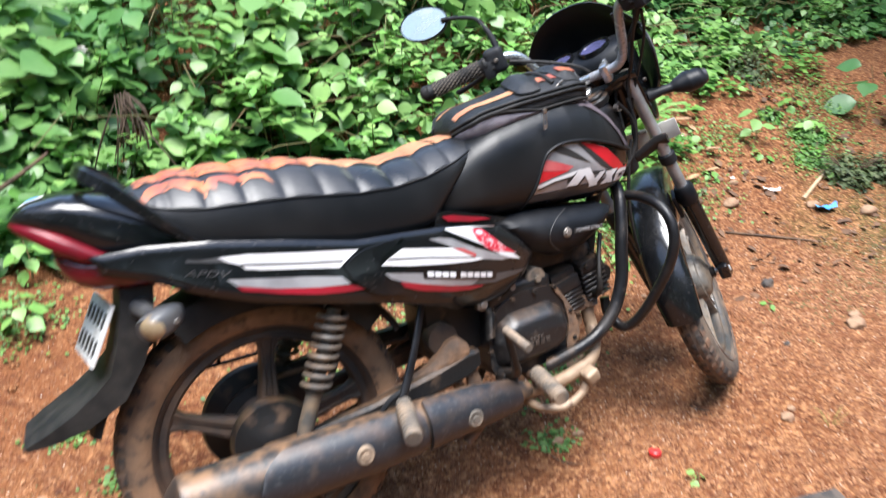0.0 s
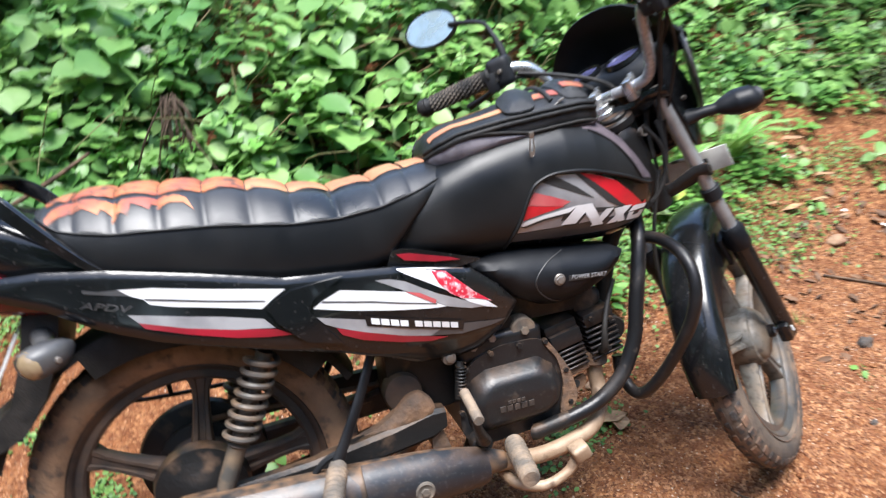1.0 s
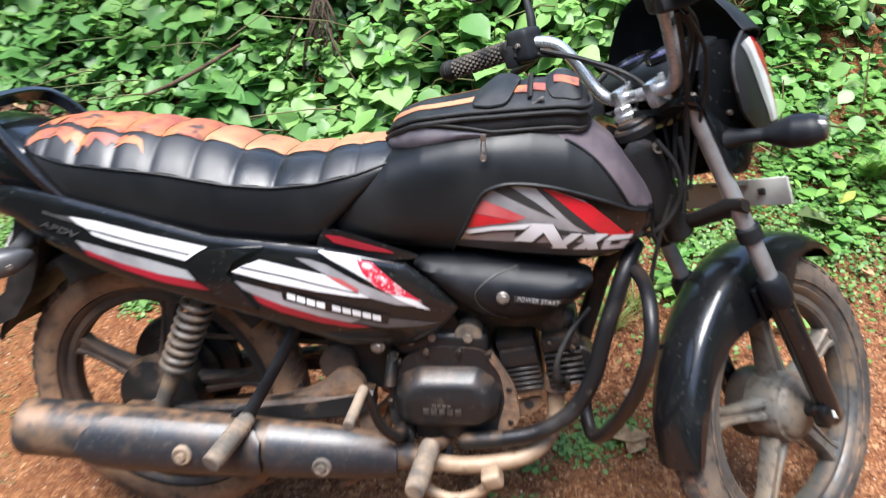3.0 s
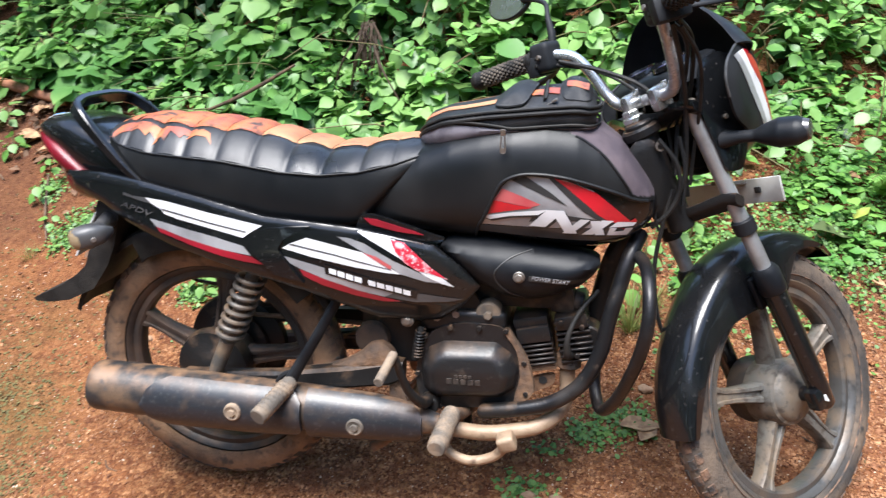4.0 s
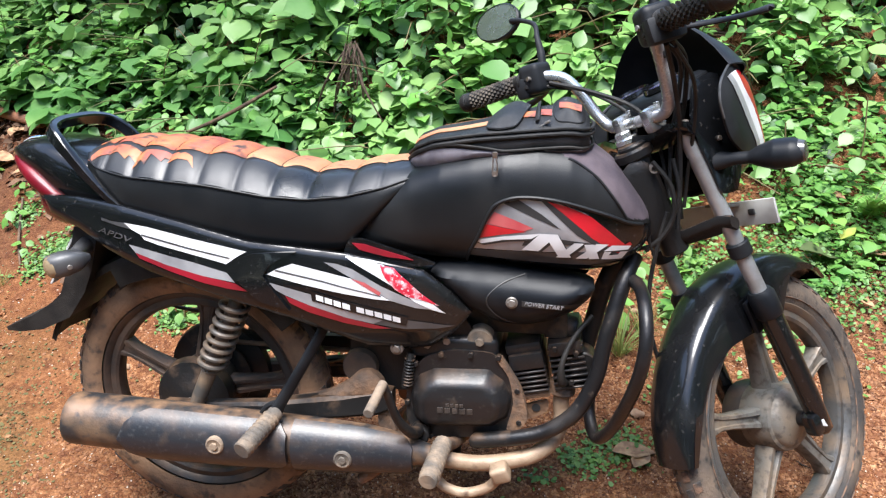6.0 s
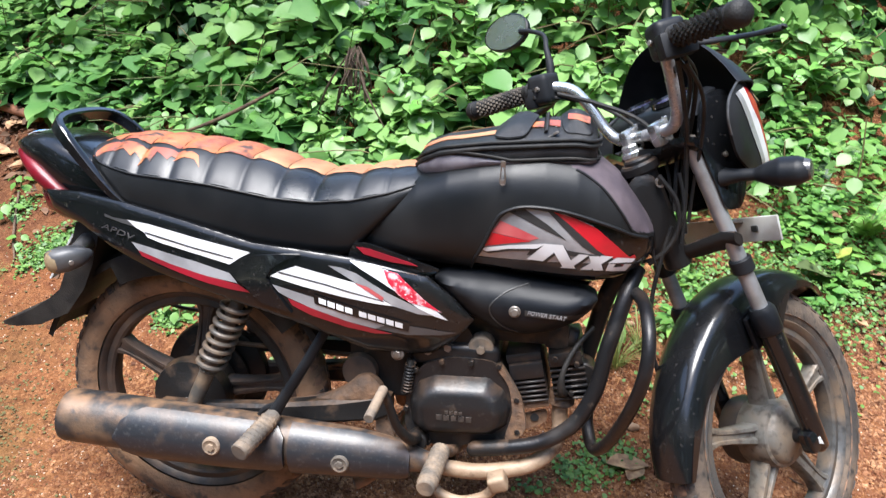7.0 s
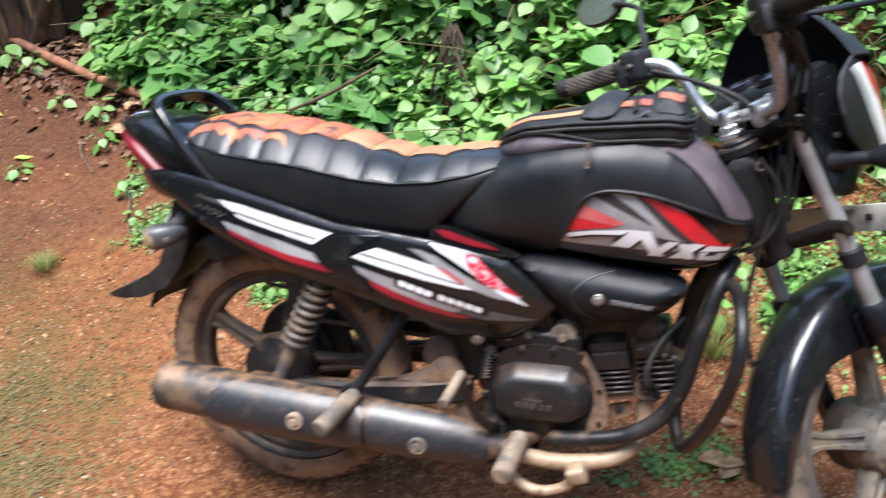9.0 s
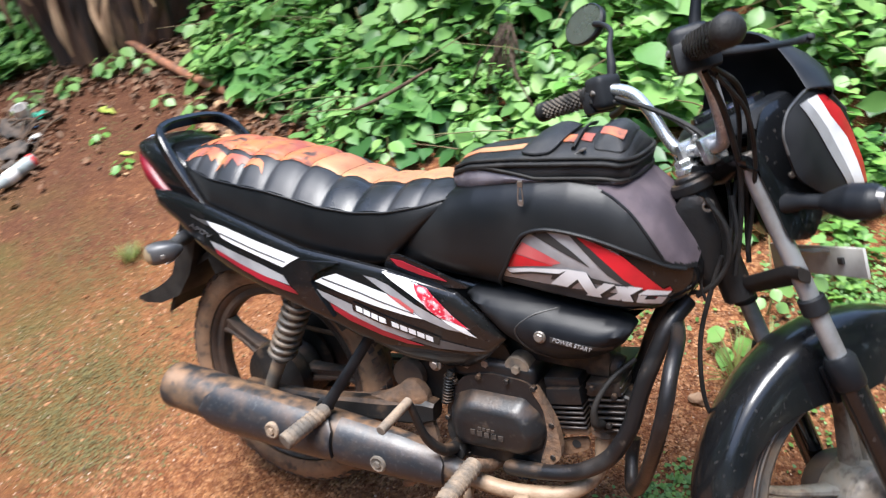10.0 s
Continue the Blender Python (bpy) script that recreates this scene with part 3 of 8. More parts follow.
# low herbs between the yard and the vine
pts, head_v, up_v, size_v = [], [], [], []
for i in range(1150):
    x = rng.uniform(1.15, 3.6)
    lip = float(np.interp(x, EDGE_X, EDGE_Y))
    y = lip + 0.12 - (0.75 if x < 2.4 else 0.4) * rng.random() ** 1.2
    h = rng.uniform(0.03, 0.13) * (0.6 + 0.8 * max(0.0, 1 - (lip - y)))
    if noise.noise((x * 3.3, y * 3.3, 31.0)) < -0.1 or (x > 2.3 and rng.random() < 0.75):
        continue
    big = 0.016 + 0.045 * rng.random() ** 2
    for k in range(9):
        f = 0.3 + 0.7 * k / 8
        a = k * 2.4 + i
        pts.append((x + 0.02 * math.cos(a), y + 0.02 * math.sin(a), ground_z(x, y) + h * f))
        head_v.append((math.cos(a), math.sin(a), 0.15))
        up_v.append((-0.25 * math.cos(a) + rng.normal(0, 0.2), -0.25 * math.sin(a) + rng.normal(0, 0.2) - 0.1, 1.0))
        size_v.append(big * rng.uniform(0.7, 1.2) * (1.2 - 0.4 * f))
scatter("low_herbs", LEAF_V, LEAF_F, np.array(pts), frames(np.array(head_v), np.array(up_v)), np.array(size_v), M_HERB, "low light green herbs growing along the bank", "herbs", width=rng.uniform(0.6, 1.0, len(pts)))

# weed shoots that stand out of the vine
stems, at, head_v, up_v, size_v = bmesh.new(), [], [], [], []
for i in range(150):
    x = rng.uniform(-2.4, 4.0)
    y = float(np.interp(x, EDGE_X, EDGE_Y)) + 0.05 + 1.0 * rng.random()
    z0 = ground_z(x, y)
    h = canopy(x, y) * 0.9 + rng.uniform(0.06, 0.2)
    lx, ly = rng.normal(0, 0.07), rng.normal(-0.05, 0.05)
    tube(stems, [(x, y, z0), (x + 0.3 * lx, y + 0.3 * ly, z0 + 0.6 * h), (x + lx, y + ly, z0 + h)], [0.0035, 0.003, 0.0018], 5, steps=3)
    big = rng.uniform(0.035, 0.075)
    for k in range(11):
        f = 0.45 + 0.55 * k / 10
        a = k * 2.4 + i
        at.append((x + lx * f * f, y + ly * f * f, z0 + h * f))
        head_v.append((math.cos(a), math.sin(a), 0.25))
        up_v.append((-0.4 * math.cos(a) + rng.normal(0, 0.2), -0.4 * math.sin(a) + rng.normal(0, 0.2), 1.0))
        size_v.append(big * (1.25 - 0.6 * (f - 0.45)) * rng.uniform(0.7, 1.1))
shoots = part("weed_shoots", stems, M_STEM)
tagged(shoots, "thin upright weed stems standing out of the vine", "weed", kind="stuff")
scatter("weed_leaves", LEAF_V, LEAF_F, np.array(at), frames(np.array(head_v), np.array(up_v)), np.array(size_v), M_LEAFY, "light green leaves of upright weeds in the vine", "weed", width=rng.uniform(0.6, 0.9, len(at)))

# stems and dry runners among the leaves
bm = bmesh.new()
for i in range(420):
    x = rng.uniform(-3.0, 5.0)
    y = float(np.interp(x, EDGE_X, EDGE_Y)) + rng.random() * 1.3
    g = ground_z(x, y)
    h = canopy(x, y)
    a = rng.uniform(0, 6.28)
    ln = rng.uniform(0.1, 0.45)
    q = [(x, y, g), (x + 0.3 * ln * math.cos(a), y + 0.3 * ln * math.sin(a) - 0.03, g + h * 0.8), (x + ln * math.cos(a), y + ln * math.sin(a) - 0.05, g + h * rng.uniform(0.5, 1.3))]
    tube(bm, q, [0.004, 0.0028, 0.0015], 5, steps=3)
tagged(part("vine_stems", bm, M_STEM), "thin green and brown vine stems in the undergrowth", "vine stems", kind="stuff")

# litter of dry leaf bits along the foot of the bank
pts = []
for i in range(2600):
    x = rng.uniform(-3.2, -0.9)
    y = float(np.interp(x, EDGE_X, EDGE_Y)) + 0.08 - abs(rng.normal(0, 0.22))
    pts.append((x, y, ground_z(x, y) + rng.uniform(0.003, 0.014)))
for i in range(1500):
    x, y = -2.95 + rng.normal(0, 0.28), 1.15 + rng.normal(0, 0.3)
    pts.append((x, y, ground_z(x, y) + rng.uniform(0.003, 0.03)))
for i in range(700):
    x, y = rng.uniform(1.7, 3.7), rng.uniform(0.25, 1.55)
    if noise.noise((x * 2.1, y * 2.1, 41.0)) > -0.05:
        pts.append((x, y, ground_z(x, y) + rng.uniform(0.003, 0.012)))
for i in range(900):
    x = rng.uniform(-3.4, -2.0)
    y = 1.78 + rng.normal(0, 0.1)
    pts.append((x, y, ground_z(x, y) + rng.uniform(0.003, 0.02)))
pts = np.array(pts)
n = len(pts)
a = rng.uniform(0, 6.28, n)
rot = frames(np.stack([np.cos(a), np.sin(a), np.zeros(n)], 1), np.stack([rng.normal(0, 0.4, n), rng.normal(0, 0.4, n), np.ones(n)], 1))
scatter("leaf_litter", LEAF_V, LEAF_F, pts, rot, rng.uniform(0.012, 0.06, n), M_LITTER, "dark brown litter of broken dry leaves", "leaf litter", width=rng.uniform(0.3, 0.9, n))

# small-leaved creeper on the ground
PATCHES = [(1.65, 0.98, 0.34, 1100), (2.1, 1.2, 0.3, 420), (1.35, 0.88, 0.24, 800), (1.95, 0.85, 0.2, 130), (0.95, 0.30, 0.08, 100), (0.88, 0.24, 0.06, 70), (0.77, 0.17, 0.04, 12), (1.12, 0.55, 0.12, 40), (-0.98, 0.95, 0.10, 260),
           (-1.04, 0.86, 0.07, 120), (-0.42, 0.66, 0.06, 130), (-0.30, 0.45, 0.06, 60), (0.0, 0.55, 0.10, 25), (0.25, 0.6, 0.12, 35), (0.6, 0.75, 0.2, 150), (2.95, 1.0, 0.16, 300), (2.5, 1.15, 0.16, 130), (-1.25, 1.12, 0.06, 90), (0.72, 0.03, 0.05, 60), (2.75, 0.85, 0.1, 120), (3.3, 1.2, 0.25, 300), (-0.55, 1.1, 0.15, 260), (0.2, 0.95, 0.2, 350)]
pts = []
for cx, cy, r, n in PATCHES:
    for i in range(int(n * 2.8)):
        x, y = cx + rng.normal(0, r * 0.6), cy + rng.normal(0, r * 0.5)
        pts.append((x, y, ground_z(x, y) + rng.uniform(0.006, 0.05) * min(1, r * 4)))
pts = np.array(pts)
n = len(pts)
a = rng.uniform(0, 6.28, n)
rot = frames(np.stack([np.cos(a), np.sin(a), np.zeros(n)], 1), np.stack([rng.normal(0, 0.35, n), rng.normal(-0.2, 0.35, n), np.ones(n)], 1))
scatter("ground_creeper", SMALL_V, SMALL_F, pts, rot, rng.uniform(0.007, 0.018, n), M_CLOVER, "low small-leaved green creeper on the red soil", "creeper")

# thin moss films on the yard
pts = []
for cx, cy, rx, ry, n in ((-1.08, -0.10, 0.16, 0.10, 800), (-0.9, 0.1, 0.14, 0.10, 1200), (-1.3, 0.15, 0.16, 0.10, 1100), (-0.75, -0.2, 0.12, 0.07, 350), (2.15, 0.12, 0.22, 0.08, 900), (2.4, 0.35, 0.15, 0.07, 400), (-1.5, 0.5, 0.2, 0.15, 500), (-2.1, 1.3, 0.12, 0.1, 400), (2.55, 0.22, 0.14, 0.06, 700), (2.9, 0.5, 0.2, 0.1, 1100), (3.1, 0.85, 0.2, 0.12, 1100), (3.4, 0.6, 0.3, 0.15, 900), (-1.3, -0.15, 0.3, 0.16, 1300), (-0.72, -0.12, 0.14, 0.08, 1300), (-0.95, 0.3, 0.22, 0.2, 1300), (-1.7, 0.6, 0.3, 0.22, 1500)):
    for i in range(n):
        x, y = cx + rng.normal(0, rx), cy + rng.normal(0, ry)
        pts.append((x, y, ground_z(x, y) + 0.002))
pts = np.array(pts)
n = len(pts)
a = rng.uniform(0, 6.28, n)
rot = frames(np.stack([np.cos(a), np.sin(a), np.zeros(n)], 1), np.stack([rng.normal(0, 0.3, n), rng.normal(0, 0.3, n), np.ones(n)], 1))
scatter("moss", SMALL_V, SMALL_F, pts, rot, rng.uniform(0.004, 0.012, n), M_MOSS, "thin olive moss film on trodden soil", "moss")

# gravel
CHIP_V = np.array([(1, 0, 0), (-1, 0.1, 0), (0.1, 0.8, 0), (0, -0.9, 0.1), (0.1, 0, 0.6), (0, 0, -0.6)])
CHIP_F = [(0, 2, 4), (2, 1, 4), (1, 3, 4), (3, 0, 4), (2, 0, 5), (1, 2, 5), (3, 1, 5), (0, 3, 5)]


def chips(name, count, mat, size, box, label, thin=0.0):
    pts = []
    while len(pts) < count:
        x, y = rng.uniform(box[0], box[1]), rng.uniform(box[2], box[3])
        if y > float(np.interp(x, EDGE_X, EDGE_Y)) - 0.05:
            continue
        d = noise.noise((x * 2.2, y * 2.2, 13.0)) + (0.25 if x > 0.1 else -0.1) - thin
        if rng.random() > 0.45 + 0.9 * d:
            continue
        pts.append((x, y, ground_z(x, y)))
    pts = np.array(pts)
    n = len(pts)
    q = rng.normal(0, 1, (n, 3))
    rot = frames(q, rng.normal(0, 0.5, (n, 3)) + np.array([0, 0, 1.0]))
    s = size[0] + (size[1] - size[0]) * rng.random(n) ** 2.5
    return scatter(name, CHIP_V, CHIP_F, pts, rot, s, mat, label, "gravel", width=rng.uniform(0.6, 1.2, n), smooth=False)


chips("gravel", 80000, M_GRAVEL, (0.0022, 0.0078), (-0.6, 2.3, -0.6, 0.9), "fine red-brown laterite gravel")
chips("gravel_far", 9000, M_GRAVEL, (0.004, 0.013), (-2.8, 4.0, -0.6, 1.7), "coarse red-brown laterite gravel and crumbs", thin=0.1)
chips("coarse_gravel", 13000, M_GRAVEL, (0.0038, 0.0085), (0.2, 2.3, -0.45, 0.95), "coarse red-brown laterite gravel round the wheels")
chips("pale_gravel", 6000, M_PALE, (0.002, 0.005), (-1.6, 2.6, -0.7, 1.0), "scattered pale quartz grit")

# unseen woods all round, added to close the clearing and darken reflections
n = 9500
a = rng.uniform(0, 2 * np.pi, n)
r = 7.0 + 3.0 * rng.random(n)
at = np.stack([0.8 + r * np.cos(a), r * np.sin(a), 6.5 * rng.random(n) ** 0.8], 1)
keep = ~((at[:, 1] > 2.5) & (np.abs(at[:, 0] - 0.8) < 5))
at = at[keep]
n = len(at)
inward = np.stack([0.8 - at[:, 0], -at[:, 1], np.full(n, 3.0)], 1)
rot = frames(rng.normal(0, 1, (n, 3)), inward / np.linalg.norm(inward, axis=1, keepdims=True) + rng.normal(0, 0.4, (n, 3)))
scatter("woods", LEAF_V, LEAF_F, at, rot, rng.uniform(0.35, 0.75, n), M_LEAFD, "unseen dark green leaf ring added to darken reflections and side light", "woods")


# ---------------------------------------------------------------- the motorcycle
bike = tagged(new("motorcycle"), "dusty black motorcycle with red and silver stickers on side stand", "motorcycle")
bike.matrix_world = pose(0, 0, 0, -LEAN, 0, 0)


def build_wheel(name, centre, phase, rim_mat, m, label, hub_r, width, rubber):
    """A cast five-spoke wheel with a road tyre."""
    c = Vector(centre)
    bm = bmesh.new()
    # rim: two flanges, well and inner lip
    prof = [(-0.026, 0.243), (-0.029, 0.238), (-0.025, 0.231), (-0.018, 0.226), (-0.020, 0.213), (-0.016, 0.207), (-0.009, 0.205), (0.009, 0.205),
            (0.016, 0.207), (0.020, 0.213), (0.018, 0.226), (0.025, 0.231), (0.029, 0.238), (0.026, 0.243), (0.012, 0.23), (-0.012, 0.23)]
    revolve(bm, prof, c, 72, m=m, closed=True)
    wheel = part(name, bm, M_RIM if rim_mat is M_ALLOY else rim_mat, bike, label)
    for i in range(5):
        a = radians(phase + 72 * i)
        u, w = Vector((math.cos(a), 0, math.sin(a))), Vector((-math.sin(a), 0, math.cos(a)))
        bm = bmesh.new()
        for sgn in (-1, 1):
            rings = []
            for r, half, thick, off in ((hub_r - 0.012, 0.009, 0.022, 0.014), (0.10, 0.007, 0.020, 0.0115), (0.15, 0.0058, 0.017, 0.0095), (0.185, 0.006, 0.016, 0.0105), (0.208, 0.009, 0.018, 0.016)):
                mid = c + u * r + w * off * sgn
                rings.append([mid + w * p * half + Vector((0, q * thick, 0)) for p, q in ((-1, -0.7), (-0.5, -1), (0.5, -1), (1, -0.7), (1, 0.7), (0.5, 1), (-0.5, 1), (-1, 0.7))])
            loft(bm, rings, m=m)
        # the web between the two ribs
        rings = [[c + u * r + w * p * o + Vector((0, q * 0.0135, 0)) for p, q in ((-1, -1), (1, -1), (1, 1), (-1, 1))] for r, o in ((hub_r - 0.01, 0.013), (0.15, 0.0095), (0.17, 0.0095), (0.208, 0.015))]
        loft(bm, rings, m=m)
        part("spoke", bm, rim_mat, wheel)
    bm = bmesh.new()
    revolve(bm, [(-0.052, 0.0), (-0.052, 0.03), (-0.046, 0.038), (-0.04, hub_r - 0.016), (-0.034, hub_r - 0.004), (-0.02, hub_r), (0.03, hub_r), (0.045, hub_r - 0.01), (0.05, 0.03), (0.05, 0.0)], c, 40, m=m)
    part("hub", bm, rim_mat, wheel)
    bm = bmesh.new()
    tyre = []
    for k in range(25):
        a = radians(-128 + 256 * k / 24)
        r, y = 0.266 + 0.041 * math.cos(a), width * math.sin(a)
        tyre.append((y, r))
    revolve(bm, tyre, c, 96, m=m)
    t = part("tyre", bm, rubber, wheel, "dust-caked black rubber tyre")
    bm = bmesh.new()
    for i in range(52):
        for sgn in (-1, 1):
            a = 2 * math.pi * (i + (0.5 if sgn > 0 else 0)) / 52
            for b0, b1, da in ((8, 30, 0.0), (34, 56, 0.022)):
                rings = []
                for b in (b0, (b0 + b1) / 2, b1):
                    ring = []
                    for k, lift in ((-1, -0.002), (-0.8, 0.0022), (0.8, 0.0022), (1, -0.002)):
                        aa = a + da * sgn + k * 0.041 + 0.0006 * b * sgn
                        rr, y = 0.266 + (0.041 + lift) * math.cos(radians(b)), sgn * (width + lift) * math.sin(radians(b))
                        ring.append(c + Vector((rr * math.cos(aa), y, rr * math.sin(aa))))
                    rings.append(ring)
                loft(bm, rings, m=m)
    part("tread", bm, M_TREAD, t, "worn block tread caked with red soil", smooth=False)
    bm = bmesh.new()
    revolve(bm, [(-0.0335, 0.25), (-0.0362, 0.2515), (-0.0345, 0.253)], c, 80, m=m)
    part("bead_line", bm, M_TREAD, t)
    return wheel


I4 = Matrix.Identity(4)
rear_wheel = build_wheel("rear_wheel", AXLE_R, 9, M_ALLOYDARK, I4, "dark five-spoke cast wheel coated in dust", 0.074, 0.040, M_TYRE)
front_wheel = build_wheel("front_wheel", AXLE_F, 104, M_ALLOY, SW, "grey five-spoke cast wheel with brake drum", 0.072, 0.035, M_TYREGREY)

# brake drum plates and axles
bm = bmesh.new()
revolve(bm, [(-0.062, 0.0), (-0.062, 0.022), (-0.056, 0.03), (-0.05, 0.052), (-0.042, 0.06), (-0.03, 0.064)], AXLE_F, 40, m=SW)
part("brake_plate", bm, M_ALLOY, front_wheel)
bm = bmesh.new()
revolve(bm, [(0.03, 0.07), (0.06, 0.074), (0.075, 0.07), (0.08, 0.03), (0.085, 0.0)], AXLE_F, 40, m=SW)
part("brake_drum", bm, M_ALLOYDARK, front_wheel)
bm = bmesh.new()
cyl(bm, AXLE_F + Vector((0, -0.075, 0)), AXLE_F + Vector((0, -0.052, 0)), 0.016, m=SW)
part("spacer", bm, M_DUSTY, front_wheel)
bm = bmesh.new()
cyl(bm, AXLE_F + Vector((0, -0.118, 0)), AXLE_F + Vector((0, 0.118, 0)), 0.008, segs=12, m=SW)
cyl(bm, AXLE_F + Vector((0, -0.118, 0)), AXLE_F + Vector((0, -0.106, 0)), 0.0125, segs=6, m=SW)
part("axle_nut", bm, M_PLATE, front_wheel, "pale dusty axle nut")
bm = bmesh.new()
revolve(bm, [(-0.07, 0.0), (-0.07, 0.028), (-0.062, 0.04), (-0.055, 0.085), (-0.03, 0.09), (-0.02, 0.086)], AXLE_R, 44)
part("brake_drum", bm, M_DUSTY, rear_wheel, "round black brake drum caked with mud")
bm = bmesh.new()
cyl(bm, AXLE_R + Vector((0, -0.135, 0)), AXLE_R + Vector((0, 0.13, 0)), 0.008, segs=12)
cyl(bm, AXLE_R + Vector((0, -0.135, 0)), AXLE_R + Vector((0, -0.122, 0)), 0.013, segs=6)
part("axle_nut", bm, M_STEEL, rear_wheel)
bm = bmesh.new()
revolve(bm, [(0.05, 0.05), (0.06, 0.088), (0.066, 0.088), (0.07, 0.05)], AXLE_R, 40, closed=True)
part("sprocket", bm, M_DUSTY, rear_wheel)
bm = revolve(bmesh.new(), [(0.076, 0.0), (0.076, 0.112), (0.08, 0.124), (0.092, 0.128), (0.104, 0.124), (0.108, 0.112), (0.11, 0.04), (0.11, 0.0)], AXLE_R, 44)
part("chain_case_end", bm, M_DUSTY, bike, "round end of the black pressed-steel chain case")

# fork
for sgn in (-1, 1):
    y = 0.1 * sgn
    axle, top = SW @ Vector((1.268, y, 0.30)), S @ Vector((0.981, y, 0.884))
    d = (top - axle).normalized()
    mid = axle + d * 0.285
    leg = part("fork_leg", tube(bmesh.new(), [axle - d * 0.028, axle - d * 0.02, axle + d * 0.02, axle + d * 0.06, mid, mid + d * 0.004], [0.012, 0.019, 0.021, 0.0215, 0.0235, 0.02], 18, smooth=False), M_GLOSS, bike, "black fork slider")
    bm = tube(bmesh.new(), [mid - d * 0.035, mid - d * 0.03, mid + d * 0.012, mid + d * 0.022], [0.0245, 0.0265, 0.0265, 0.021], 18, smooth=False)
    part("dust_seal", bm, M_PLASTIC, leg)
    part("fork_tube", cyl(bmesh.new(), mid, top, 0.0155, segs=18), M_TUBE, leg, "worn chrome fork tube")
    bm = cyl(bmesh.new(), top - d * 0.004, top + d * 0.012, 0.015, segs=6)
    part("fork_cap", bm, M_STEEL, leg)
    bm = cyl(bmesh.new(), axle + d * 0.385, axle + d * 0.415, 0.022, segs=18)
    part("fork_clamp", bm, M_PLASTIC, leg)
    if sgn < 0:
        bm = block(bmesh.new(), (1.256, y, 0.30), (0.05, 0.03, 0.045), 0.008, m=SW, turn=(0, -26, 0))
        part("axle_lug", bm, M_GLOSS, leg)
bm = bmesh.new()
rings = []
for y, hw in ((-0.128, 0.012), (-0.118, 0.022), (-0.09, 0.026), (-0.05, 0.022), (0, 0.034), (0.05, 0.022), (0.09, 0.026), (0.118, 0.022), (0.128, 0.012)):
    cx, cz = 0.975 - (0.03 if abs(y) < 0.02 else 0.012 if abs(y) < 0.06 else 0), 0.878 - (0.012 if abs(y) < 0.06 else 0)
    rings.append([(cx + p * hw * 0.9, y, cz + q * 0.009 - p * hw * 0.35) for p, q in ((-1, -0.6), (-0.7, -1), (0.7, -1), (1, -0.6), (1, 0.6), (0.7, 1), (-0.7, 1), (-1, 0.6))])
loft(bm, rings, m=S)
part("top_yoke", bm, M_GLOSS, bike, "black steel top yoke")
bm = bmesh.new()
rings = []
for y, hw in ((-0.125, 0.011), (-0.1, 0.019), (-0.05, 0.012), (0, 0.024), (0.05, 0.012), (0.1, 0.019), (0.125, 0.011)):
    cx, cz = 1.07 - (0.045 if abs(y) < 0.06 else 0), 0.705 - (0.02 if abs(y) < 0.06 else 0)
    rings.append([(cx + p * hw, y, cz + q * 0.0105 - p * hw * 0.4) for p, q in ((-1, -0.6), (-0.7, -1), (0.7, -1), (1, -0.6), (1, 0.6), (0.7, 1), (-0.7, 1), (-1, 0.6))])
loft(bm, rings, m=S)
part("bottom_yoke", bm, M_DUSTY, bike)
bm = cyl(bmesh.new(), (1.03, 0, 0.66), (0.93, 0, 0.87), 0.027, segs=24)
cyl(bm, (0.943, 0, 0.842), (0.933, 0, 0.862), 0.037, segs=24)
head_tube = part("steering_head", bm, M_DUSTY, bike, "black steering head tube with bearing race")
gusset = rounded([(0.905, 0.80), (0.93, 0.845), (0.962, 0.842), (0.992, 0.79), (1.0, 0.72), (0.985, 0.672), (0.955, 0.70), (0.925, 0.75)], 2)
for sgn in (-1, 1):
    part("head_gusset", sheet(bmesh.new(), gusset, lambda u, v: (u, sgn * (0.026 + 0.008 * min(1.0, edge_distance(gusset, u, v) / 0.01)), v), 0.015, 0.006, (0, sgn, 0)), M_DUSTY, head_tube)
part("lock_ring", revolve(bmesh.new(), [(-0.052, 0.0055), (-0.052, 0.009), (-0.036, 0.009), (-0.036, 0.0055)], (0.972, 0, 0.832), 16, closed=True), M_STEEL, head_tube)
for pts, r in (([(0.968, -0.05, 0.845), (1.003, -0.055, 0.801), (1.012, -0.055, 0.748), (0.995, -0.052, 0.703), (0.966, -0.045, 0.672)], 0.0045),
               ([(1.005, -0.04, 0.85), (1.02, -0.048, 0.786), (1.008, -0.05, 0.731), (0.982, -0.05, 0.69), (0.95, -0.04, 0.672)], 0.004),
               ([(0.96, -0.045, 0.76), (0.968, -0.05, 0.72), (0.972, -0.05, 0.69), (0.98, -0.048, 0.668)], 0.003)):
    part("cable_loop", tube(bmesh.new(), pts, r, 8), M_BLACKRUB, bike, "black cable looped beside the steering head")
bm = cyl(bmesh.new(), (0.935, 0, 0.865), (0.922, 0, 0.893), 0.017, segs=6, m=S)
cyl(bm, (0.936, 0, 0.872), (0.930, 0, 0.884), 0.023, segs=20, m=S)
part("steering_nut", bm, M_CHROME, bike)

